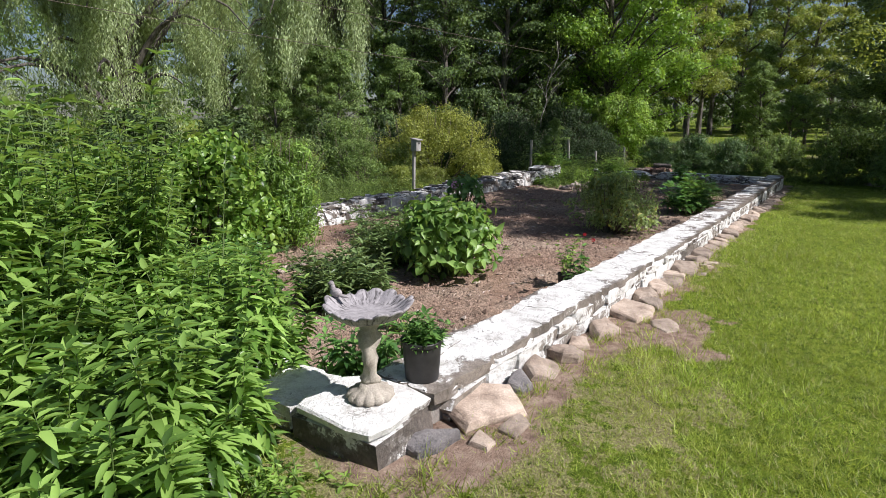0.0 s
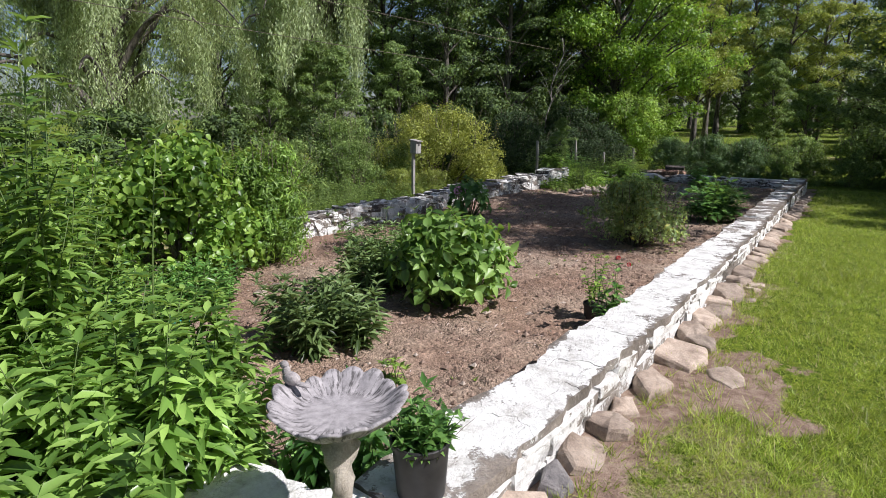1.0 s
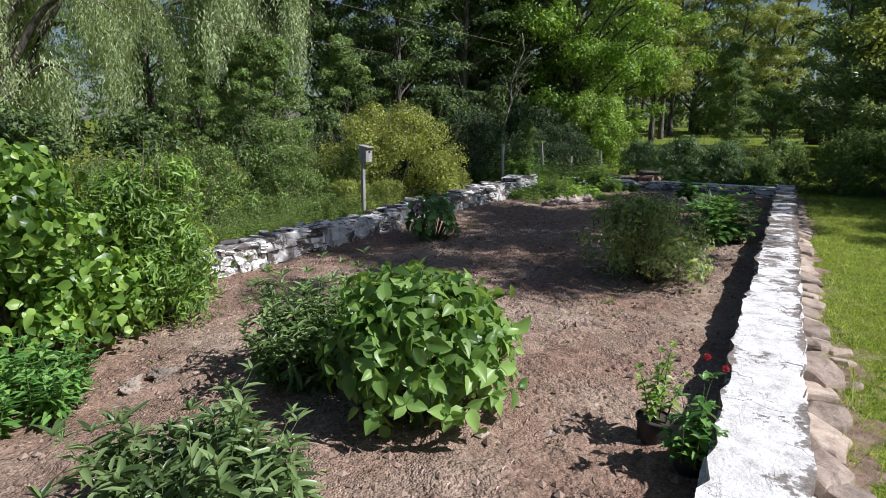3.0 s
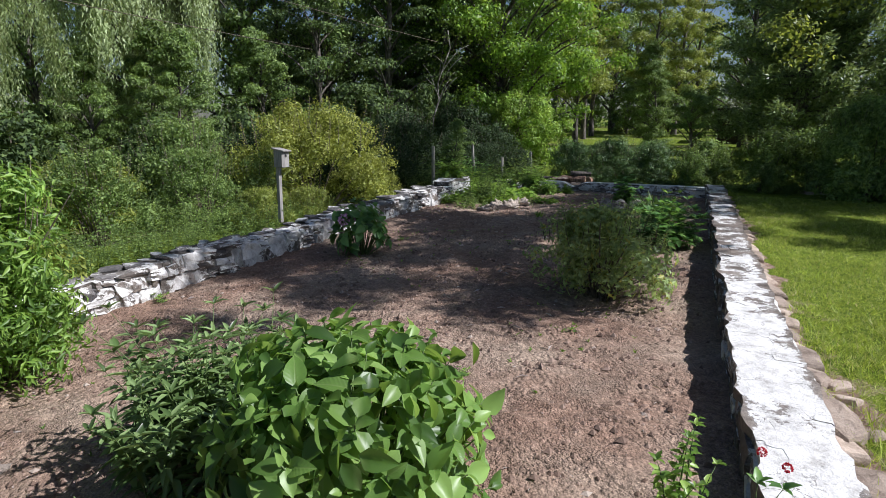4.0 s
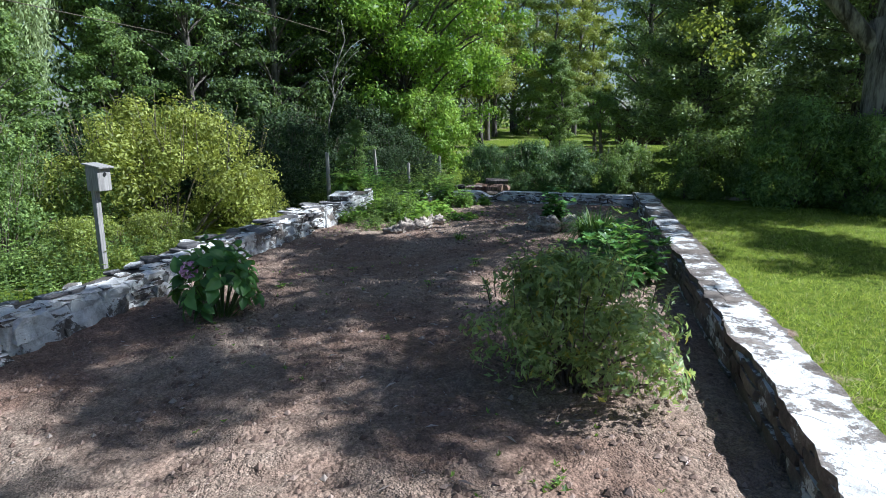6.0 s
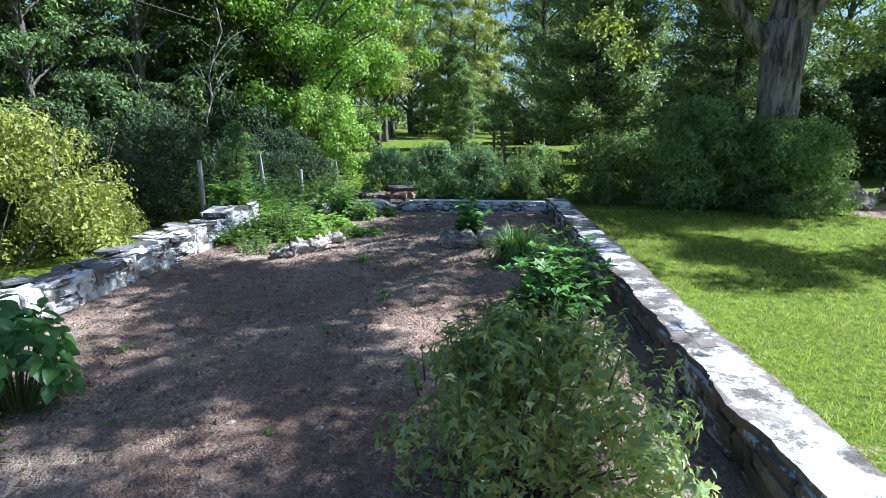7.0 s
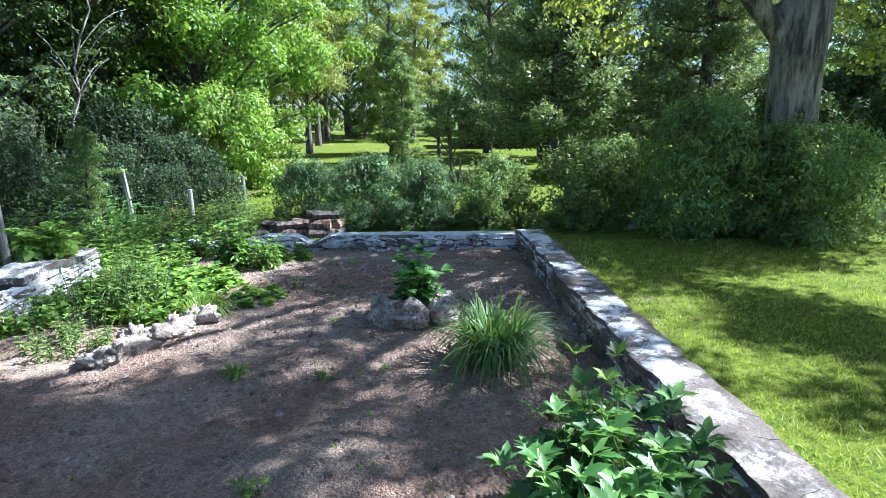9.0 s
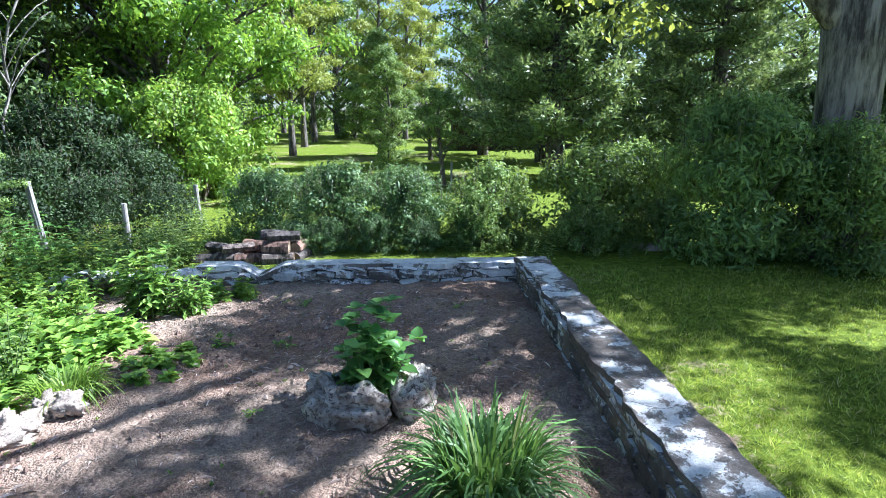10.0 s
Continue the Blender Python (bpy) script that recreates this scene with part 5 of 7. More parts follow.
# ---- plants in the bed ----
def big_leaf_bush(name, label, seed, rx, height, n_parts, leaf, mat, wide=0.33, droop=0.45, extra=0, lobed=False):
    """A dome of broad ribbed leaves in whorls at the shoot tips, each leaf a part of its own."""
    rg = np.random.default_rng(seed)
    root = thing(name, label, "shrub")
    kinds = []
    for k in range(5):
        bm = bmesh.new()
        rows, cols = 13 if lobed else 7, (-1, -0.5, 0, 0.5, 1)
        grid = []
        for j in range(rows):
            t = j / (rows - 1)
            w = max(0.006, wide * math.sin(math.pi * t ** 0.74) ** 0.85)
            if lobed:
                w *= 1.25 * (0.42 + 0.58 * abs(math.sin(t * 3 * math.pi + 0.25)) ** 0.7)
            grid.append([bm.verts.new((c * w, t, 0.34 * abs(c) * w + 0.012 * math.sin(t * 26 + abs(c) * 3) * (abs(c) > 0.1) - (0.10 + 0.09 * k) * t * t)) for c in cols])
        for a, b in zip(grid, grid[1:]):
            for i in range(4):
                bm.faces.new((a[i], a[i + 1], b[i + 1], b[i]))
        kinds.append(bm_mesh("leaf", bm, mat, True))
    S = Soup()
    shoots = max(10, (n_parts + extra) // 5)
    made, rest = 0, Soup()
    share = n_parts / (n_parts + extra)
    for k in range(shoots):
        h = 1 - 0.93 * (k + 0.5) / shoots
        a = k * 2.39996 + rg.normal(0, 0.2)
        q = math.sqrt(max(0.0, 1 - h ** 2.4)) * (0.78 + 0.36 * rg.random())
        hz = h ** 0.75
        tip = np.array([math.cos(a) * rx * q, math.sin(a) * rx * q, height * (0.12 + 0.88 * hz) * (0.86 + 0.22 * rg.random())])
        nrm = unit(np.array([math.cos(a) * q, math.sin(a) * q, 0.35 + 0.9 * hz]))
        t = np.linspace(0, 1, 5)[:, None]
        p = np.array([tip[0] * 0.2, tip[1] * 0.2, -0.04]) * (1 - t) + tip * t
        S.add(*tube(p, np.linspace(0.008, 0.003, 5), 5))
        side = unit(np.cross(nrm, np.array([0.1, 0.2, 1.0])))
        fwd = np.cross(nrm, side)
        turn = rg.random() * 6.28
        for j in range(5):
            b = turn + j * 1.57 + (0.78 if j > 1 else 0) + rg.normal(0, 0.2)
            ring = 0 if j < 1 else 1
            d = side * math.cos(b) + fwd * math.sin(b) + nrm * (0.9 if ring == 0 else 0.12) - np.array([0, 0, (droop - 0.55 * hz) * (ring + 0.2)]) + np.array([math.cos(a), math.sin(a), 0]) * 0.35 * q
            d = Vector(d + rg.normal(0, 0.24, 3)).normalized()
            nn = Vector(nrm + rg.normal(0, 0.36, 3)) + Vector((0, 0, 0.25))
            x = d.cross(nn).normalized()
            z = x.cross(d)
            ln = leaf * (0.75 + 0.45 * rg.random()) * (0.6 if ring == 0 else 1.0)
            m = Matrix.Translation(tip - nrm * 0.02 * j) @ Matrix((x, d, z)).transposed().to_4x4() @ Matrix.Diagonal((ln, ln, ln, 1))
            if rg.random() < share and made < n_parts:
                part("leaf", kinds[rg.integers(5)], root, m=m)
                made += 1
            else:
                rest.add(*leaves(np.array([m.translation]), np.array([d]), np.array([nn]), ln, ln * wide * 2, BROAD))
    if rest.n:
        part("foliage", rest.mesh("foliage", mat, True), root, kind="stuff")
    part("stem", S.mesh("stem", M_STEM, True), root, kind="stuff")
    return root


def bloom(parent, p, r, mat, seed):
    rg = np.random.default_rng(seed)
    n = 90
    d = unit(rg.normal(size=(n, 3)))
    v, f = leaves(d * r * 0.7, d + rg.normal(0, 0.5, (n, 3)), rg.normal(size=(n, 3)), r * 0.5, r * 0.45)
    part("flower", mesh_np("flower", v, f, mat), parent, "pale flower head", Matrix.Translation(p))


M_PINK = leaf_mat("pink_petal", (0.55, 0.22, 0.32), (0.65, 0.33, 0.42), (0.75, 0.48, 0.55), 0.6)
M_RED = leaf_mat("red_petal", (0.35, 0.005, 0.01), (0.5, 0.01, 0.02), (0.6, 0.03, 0.05), 0.5)


def bed_plants():
    h = big_leaf_bush("hydrangea", "large round hydrangea with broad bright green leaves", 201, 0.60, 0.88, 300, 0.125, L_HYDR, wide=0.31, extra=520)
    extra = crown_leaves(np.random.default_rng(202), [(math.cos(a) * 0.36, math.sin(a) * 0.36, z, 0.27) for a in np.arange(0, 6.2, 0.8) for z in (0.22, 0.45, 0.62)], 800, 0.105, BROAD, 0.62, droop=0.6, fill=0.5)
    part("inner_foliage", mesh_np("inner_foliage", *extra, L_HYDR, True), h, kind="stuff")
    put(h, 0.04, 6.38, on=soil_z)
    p = herb("peony", "low dark green peony with narrow glossy leaves", 203, spots(203, 60, 0.46, 0.46), 0.64, 0.135, L_DARK, width=0.25, per=32, lean=0.34, shape=SLIM, heads=14)
    put(p, -1.03, 5.35, on=soil_z)
    p = herb("peony", "dark green peony with dry seed heads behind the hydrangea", 204, spots(204, 92, 0.56, 0.5), 0.86, 0.125, L_DARK, width=0.28, per=30, lean=0.28, shape=SLIM, heads=10)
    put(p, -0.62, 7.15, on=soil_z)
    t = shrub("tree_peony", "spreading grey-green tree peony with a few yellow leaves", 205, 0.84, 0.80, 1.0, 6200, 0.074, L_TPEONY, 96, 0.17, 0.62, 0.1, LOBED, 40, 0.1, 46)
    put(t, 2.95, 9.5, on=soil_z)
    t = herb("oakleaf_plant", "lush deep green plant with large lobed leaves", 206, spots(206, 52, 0.42, 0.42), 0.78, 0.19, L_LUSH, width=0.95, per=13, lean=0.34, shape=LOBED, first=0.3, droop=0.25, whorl=3)
    put(t, 5.15, 11.65, on=soil_z)
    x = herb("oakleaf_plant", "light green young shoots of a lobed-leaved plant", 207, spots(207, 9, 0.16, 0.16), 0.98, 0.15, L_ROUND, width=0.95, per=12, lean=0.14, shape=LOBED, first=0.55)
    put(x, 5.35, 11.85, on=soil_z)
    a = big_leaf_bush("hydrangea", "small dark green hydrangea with one pink flower head", 208, 0.40, 0.76, 170, 0.16, L_LUSH, extra=90)
    bloom(a, (-0.24, -0.18, 0.56), 0.085, M_PINK, 1)
    bloom(a, (-0.02, 0.3, 0.5), 0.07, M_PINK, 2)
    put(a, 0.5, 12.2, on=soil_z)
    b = herb("leafy_plant", "young green plant with heart-shaped leaves ringed by driftwood", 209, spots(209, 30, 0.20, 0.20, 0.7, 1.1), 0.82, 0.15, L_LUSH, width=0.82, per=17, lean=0.2, shape=BROAD, droop=0.3, first=0.12)
    put(b, 6.42, 14.98, on=soil_z)
    # strap-leaved clumps
    def straps(label, seed, n, ln, r, mat, x, y):
        rg = np.random.default_rng(seed)
        root = thing("daylily", label, "plant")
        S, made = Soup(), 0
        for _ in range(n):
            ang, q = rg.random() * 6.28, rg.random() ** 0.5 * r * 0.35
            out = np.array([math.cos(ang), math.sin(ang)])
            L = ln * (0.6 + 0.5 * rg.random())
            reach = (0.15 + 0.62 * rg.random()) * L
            tt = np.linspace(0, 1, 6)
            hgt = L * (0.95 * tt - (0.75 + 1.0 * rg.random()) * tt ** 3 * (reach / L) * 1.1)
            sway = rg.normal(0, 0.16) * L * tt ** 2
            c = np.column_stack([out[0] * (q + reach * tt ** 1.5) - out[1] * sway, out[1] * (q + reach * tt ** 1.5) + out[0] * sway, hgt])
            w = (0.0105 if n > 425 else 0.006) * np.array([0.8, 1, 1, 0.85, 0.55, 0.05])[:, None]
            sd = np.array([[-out[1], out[0], 0]])
            v = np.concatenate([c - sd * w, c + sd * w])
            strip = [np.array([(i, i + 1, i + 7, i + 6) for i in range(5)])]
            if n > 425 and made < 290:
                part("blade", mesh_np("blade", v, strip, mat), root)
                made += 1
            else:
                S.add(v, strip)
        part("foliage", S.mesh("foliage", mat), root, kind="stuff")
        put(root, x, y, on=soil_z)
    straps("arching clump of long green daylily blades", 210, 500, 0.84, 0.66, L_BLADE, 6.25, 13.55)
    straps("bright green grassy clump among pale rocks", 211, 420, 0.36, 0.6, L_LIME, 4.6, 16.5)
    straps("bright green grass at the edge of the weedy patch", 213, 260, 0.3, 0.5, L_LIME, 3.95, 16.9)
    straps("small tuft of green blades in the soil", 212, 60, 0.2, 0.2, L_FINE, 4.35, 14.7)
    # far end of the bed
    for k, (nm, lb, x, y, n, r, hh, lf, wd, mt) in enumerate((
            ("herb_clump", "ferny green plant beside pale rocks", 3.35, 16.35, 30, 0.4, 0.34, 0.07, 0.3, L_SHRUB),
            ("rose_bush", "upright rose bush with small leaves", 4.1, 17.2, 34, 0.38, 0.85, 0.065, 0.5, L_SHRUB),
            ("herb_clump", "sunlit weeds with round pale green leaves", 4.2, 17.0, 40, 0.55, 0.22, 0.11, 0.8, L_ROUND),
            ("herb_clump", "bright green leafy seedlings on the soil", 5.2, 16.75, 24, 0.4, 0.12, 0.10, 0.8, L_ROUND),
            ("leafy_plant", "upright light green plant near the far wall", 5.9, 18.0, 22, 0.2, 0.6, 0.10, 0.4, L_HEDGE),
            ("herb_clump", "leafy weeds along the far wall", 6.4, 18.35, 22, 0.35, 0.25, 0.10, 0.6, L_ROUND),
            ("herb_clump", "green weeds at the foot of the low wall", 3.0, 17.4, 30, 0.4, 0.28, 0.09, 0.5, L_ROUND),
            ("herb_clump", "spreading sunlit weeds at the side of the bed", 3.6, 17.5, 24, 0.5, 0.28, 0.12, 0.7, L_ROUND),
            ("herb_clump", "leafy bramble over the low wall", 4.9, 19.6, 50, 0.7, 0.6, 0.1, 0.6, L_ROUND),
            ("herb_clump", "tall weeds by the old post", 3.7, 19.4, 44, 0.6, 0.7, 0.11, 0.6, L_ROUND),
            ("leafy_plant", "upright leafy pale green shoots near the broken corner", 5.54, 18.24, 30, 0.22, 0.85, 0.14, 0.42, L_HEDGE),
            ("rose_bush", "arching rose bush with fine grey-green leaves", 3.75, 16.75, 16, 0.34, 0.95, 0.065, 0.5, L_SHRUB),
            ("herb_clump", "mass of sunlit leafy weeds beside the wall", 4.3, 17.9, 56, 0.7, 0.34, 0.14, 0.7, L_ROUND),
            ("herb_clump", "low weeds with broad pale leaves", 4.9, 17.6, 40, 0.5, 0.26, 0.13, 0.8, L_ROUND),
            ("bramble", "tangled dark green bramble under the trees", 4.4, 21.6, 60, 0.9, 0.9, 0.11, 0.55, L_LUSH),
            ("bramble", "tangled green bramble beside the fence posts", 5.9, 20.9, 60, 0.8, 0.7, 0.10, 0.55, L_SHRUB),
            ("bramble", "tangled green bramble beyond the broken wall", 3.2, 20.6, 60, 0.9, 0.95, 0.11, 0.55, L_SHRUB),
            ("herb_clump", "pale green weeds on the soil", 4.7, 17.5, 36, 0.5, 0.2, 0.11, 0.8, L_ROUND),
            ("herb_clump", "mixed weeds over the fallen corner stones", 4.6, 18.9, 44, 0.6, 0.4, 0.09, 0.5, L_ROUND))):
        o = herb(nm, lb, 220 + k, spots(220 + k, n, r, r), hh, lf, mt, width=wd, per=22, lean=0.25, shape=OVATE)
        put(o, x, y, on=soil_z)
    o = herb("vine", "bright green vine growing over the wall end beside the old post", 246, spots(246, 44, 0.34, 0.3), 0.5, 0.13, L_ROUND, width=0.8, per=16, lean=0.5, shape=BROAD, droop=0.5, first=0.1)
    o.matrix_basis = at(W(15.15, -6.62, 0.46), 20)
    o = herb("weeds", "pale green weeds sprouting in the open soil", 247, spots(247, 9, 0.1, 0.09), 0.2, 0.075, L_ROUND, width=0.42, per=10, lean=0.4)
    put(o, -0.35, 4.55, on=soil_z)
    # seedlings
    rg = np.random.default_rng(240)
    o = herb("seedling", "small green seedling in the bare soil", 241, spots(241, 6, 0.07, 0.07), 0.08, 0.05, L_FINE, width=0.5, per=8, lean=0.4)
    put(o, 2.1, 8.4, on=soil_z)
    tagged(o, group="seedlings in the bed")
    for x, y in ((1.9, 10.9), (2.9, 12.4), (3.6, 11.3), (4.9, 14.2), (5.6, 15.3), (2.2, 13.4), (7.6, 16.6), (8.3, 16.2), (7.0, 17.4), (-1.2, 9.6), (-1.9, 10.6), (0.9, 7.7), (8.9, 15.4), (3.9, 13.1), (5.4, 14.0), (1.2, 12.9), (6.3, 16.4), (5.9, 16.9)):
        c = copy_thing(o, at((x, y, soil_z(x, y)), rg.random() * 360))
        k = 0.7 + 0.9 * rg.random()
        c.scale = (k, k, k)


bed_plants()


# ---- pots and ornaments ----
def lathe(profile, sides, flute=None):
    bm = bmesh.new()
    rings = []
    for r, z in profile:
        rings.append([bm.verts.new(((r if flute is None else flute(r, z, a)) * math.cos(a), (r if flute is None else flute(r, z, a)) * math.sin(a), z)) for a in (2 * math.pi * i / sides for i in range(sides))])
    for lo, hi in zip(rings, rings[1:]):
        for i in range(sides):
            bm.faces.new((lo[i], lo[(i + 1) % sides], hi[(i + 1) % sides], hi[i]))
    bm.faces.new(rings[0][::-1])
    bm.faces.new(rings[-1])
    return bm


def pot(label, r, h, mat=M_POT):
    root = thing("nursery_pot", label, "plant pot")
    prof = [(r * 0.82, 0), (r * 0.84, 0.01), (r * 0.97, h * 0.9), (r * 0.96, h * 0.93), (r * 0.6, h * 0.9)]
    body = part("body", bm_mesh("body", lathe(prof, 28, lambda q, z, a: q * (1 + (0.012 * math.sin(a * 14) if 0.02 < z < h * 0.85 else 0))), mat, True), root)
    rim = bmesh.new()
    rings = [[rim.verts.new((q * math.cos(2 * math.pi * i / 28), q * math.sin(2 * math.pi * i / 28), z)) for i in range(28)] for q, z in ((r * 0.965, h * 0.89), (r * 1.04, h * 0.9), (r * 1.05, h * 0.985), (r * 1.03, h), (r * 0.97, h))]
    for lo, hi in zip(rings, rings[1:] + rings[:1]):
        for i in range(28):
            rim.faces.new((lo[i], lo[(i + 1) % 28], hi[(i + 1) % 28], hi[i]))
    part("rim", bm_mesh("rim", rim, mat), body, "thick rolled rim")
    part("soil", bm_mesh("soil", lathe([(r * 0.93, h * 0.9), (r * 0.9, h * 0.935), (r * 0.3, h * 0.95)], 20), M_POTSOIL), root, "dark potting soil")
    return root


def ornaments():
    z0 = 0.505
    b = thing("bird_bath", "scalloped cast-stone bird bath on a figured pedestal", "bird bath")
    flutes = 17
    foot = lathe([(0.108, 0), (0.118, 0.012), (0.112, 0.032), (0.085, 0.048), (0.06, 0.06), (0.05, 0.085)], 156, lambda r, z, a: r * (1 + 0.11 * abs(math.sin(a * 6.5)) * (z < 0.06)))
    part("base", bm_mesh("base", foot, M_PEDESTAL, True), b)
    prof = [(0.045, 0.08), (0.05, 0.10), (0.034, 0.13), (0.038, 0.17), (0.056, 0.21), (0.040, 0.25), (0.05, 0.30), (0.058, 0.34), (0.038, 0.375), (0.05, 0.41), (0.055, 0.44)]
    stem = lathe(prof, 32, lambda r, z, a: r * (0.92 + 0.22 * math.sin(2 * a + z * 22) + 0.12 * math.sin(3 * a - z * 55) + 0.05 * math.sin(9 * a + z * 90)))
    part("pedestal", bm_mesh("pedestal", stem, M_PEDESTAL, True), b, "worn figured pedestal")
    bm = bmesh.new()
    sides, rings = 156, []
    for r, z, k in ((0.045, 0.43, 0.0), (0.10, 0.44, 0.2), (0.16, 0.456, 0.6), (0.2, 0.484, 1.1), (0.226, 0.512, 1.5), (0.234, 0.522, 1.6), (0.226, 0.527, 1.6), (0.205, 0.516, 1.5), (0.178, 0.494, 1.1), (0.15, 0.479, 0.6), (0.125, 0.474, 0.1), (0.01, 0.474, 0.0)):
        row = []
        for i in range(sides):
            a = 2 * math.pi * i / sides
            w = 1 - abs(math.sin(a * flutes / 2 + 0.35 * math.sin(3 * a))) ** 0.6
            lobe = 0.5 + 0.5 * math.cos(a * 5 + math.sin(2 * a)) * (0.6 + 0.4 * math.sin(3 * a + 1))
            row.append(bm.verts.new((math.cos(a) * r * (1 + 0.06 * k * (lobe - 0.5) - 0.05 * k * w), math.sin(a) * r * (1 + 0.06 * k * (lobe - 0.5) - 0.05 * k * w), z - 0.014 * k * w + 0.02 * k * (lobe - 0.4))))
        rings.append(row)
    for lo, hi in zip(rings, rings[1:]):
        for i in range(sides):
            bm.faces.new((lo[i], lo[(i + 1) % sides], hi[(i + 1) % sides], hi[i]))
    bm.faces.new(rings[-1])
    bm.faces.new(rings[0][::-1])
    part("bowl", bm_mesh("bowl", bm, M_BOWL, True), b, "fluted shell-shaped bowl")
    bm = bmesh.new()
    for c, r, sc in (((0, 0, 0.03), 0.026, (1.5, 0.85, 0.95)), ((0.022, 0, 0.05), 0.018, (0.9, 0.8, 1.5)), ((0.03, 0, 0.075), 0.015, (1.1, 0.95, 1)), ((-0.05, 0, 0.018), 0.018, (2.0, 0.7, 0.45)), ((0.048, 0, 0.074), 0.005, (1.8, 0.7, 0.7))):
        bmesh.ops.create_uvsphere(bm, u_segments=14, v_segments=9, radius=r, matrix=Matrix.Translation(c) @ Matrix.Diagonal((*sc, 1)))
    part("perched_ornament", bm_mesh("perched_ornament", bm, M_CONCRETE, True), b, "", at((-0.16, 0.13, 0.515), 140))
    b.matrix_basis = at((-0.385, 2.70, z0 - 0.012), 10)
    p = pot("black plastic nursery pot on the wall corner", 0.115, 0.24)
    p.matrix_basis = at((-0.12, 2.93, 0.49), 0)
    o = herb("potted_plant", "bushy young green plant growing in the pot", 301, spots(301, 26, 0.085, 0.085), 0.2, 0.065, L_LUSH, width=0.4, per=18, lean=0.3)
    o.matrix_basis = at((-0.12, 2.93, 0.71))
    for k, (x, y, r, h) in enumerate(((1.36, 5.86, 0.10, 0.2), (1.43, 5.55, 0.10, 0.2))):
        p = pot("old black plastic pot sunk beside the wall", r, h)
        p.matrix_basis = at((x, y, soil_z(x, y) - 0.07))
    o = herb("flowering_plant", "leggy potted plant with small red flowers", 302, [(0, 0, 1), (0.03, 0.02, 0.8), (-0.04, 0.01, 0.9), (0.02, -0.05, 0.7), (-0.02, -0.03, 0.6), (-0.1, -0.06, 0.4), (-0.12, 0.02, 0.35), (0.06, -0.1, 0.4), (-0.06, -0.12, 0.35)], 0.55, 0.085, L_LUSH, width=0.5, per=18, lean=0.16, shape=OVATE)
    for q, sd in (((0.02, 0.01, 0.52), 3), ((0.1, -0.03, 0.47), 4)):
        bloom(o, q, 0.017, M_RED, sd)
    o.matrix_basis = at((1.43, 5.55, soil_z(1.43, 5.55) + 0.11))
    o = herb("flowering_plant", "thin twiggy plant with sparse small leaves", 303, [(0, 0, 1), (0.03, 0.0, 0.8), (-0.03, 0.02, 0.7), (0.0, 0.06, 0.75), (-0.06, -0.04, 0.5), (0.04, -0.05, 0.6)], 0.6, 0.06, L_ROUND, width=0.5, per=22, lean=0.24, shape=OVATE, first=0.3)
    o.matrix_basis = at((1.36, 5.86, soil_z(1.36, 5.86) + 0.11))


ornaments()


def bird_house():
    r = thing("bird_house", "weathered grey wooden nest box on a post", "bird house")
    part("post", bm_mesh("post", box_bm(0.065, 0.065, 1.0, 0.006, (0, 0, 0.45)), M_GREYWOOD), r)
    nest = part("box", bm_mesh("box", box_bm(0.17, 0.18, 0.28, 0.006, (0, -0.07, 1.01)), M_GREYWOOD), r)
    bm = box_bm(0.2, 0.26, 0.022, 0.004)
    part("roof", bm_mesh("roof", bm, M_GREYWOOD), r, "sloping board roof", at((0, -0.075, 1.155), rx=9))
    bm = lathe([(0.02, 0), (0.02, 0.006)], 16)
    part("entrance_hole", bm_mesh("entrance_hole", bm, M_POT), nest, "dark round entrance hole", at((0, -0.164, 1.06), rx=90))
    r.matrix_basis = at((-0.72, 13.62, 0.34), 50, ry=1.5)


bird_house()


def fence_posts():
    for x, y, z, h, ry, w in ((2.98, 18.98, 0.1, 1.2, -3, 0.08), (6.1, 22.4, -0.1, 0.85, 2, 0.09), (7.7, 23.8, -0.1, 0.95, -2, 0.09), (4.9, 21.6, -0.15, 1.45, -6, 0.085), (13.0, 20.6, 0, 1.0, 1, 0.09), (15.9, 25.3, 0.0, 0.9, 0, 0.06)):
        r = thing("fence_post", "weathered grey wooden fence post", "post", at((x, y, z), random.uniform(0, 90), ry=ry), "old fence posts")
        bm = bmesh.new()
        bmesh.ops.create_cone(bm, cap_ends=True, segments=9, radius1=w * 0.62, radius2=w * 0.52, depth=h, matrix=Matrix.Translation((0, 0, h / 2)))
        for v in bm.verts:
            v.co += Vector((random.uniform(-1, 1), random.uniform(-1, 1), random.uniform(-2, 2) * (v.co.z > 0.1))) * 0.006
        part("shaft", bm_mesh("shaft", bm, M_GREYWOOD), r)


fence_posts()


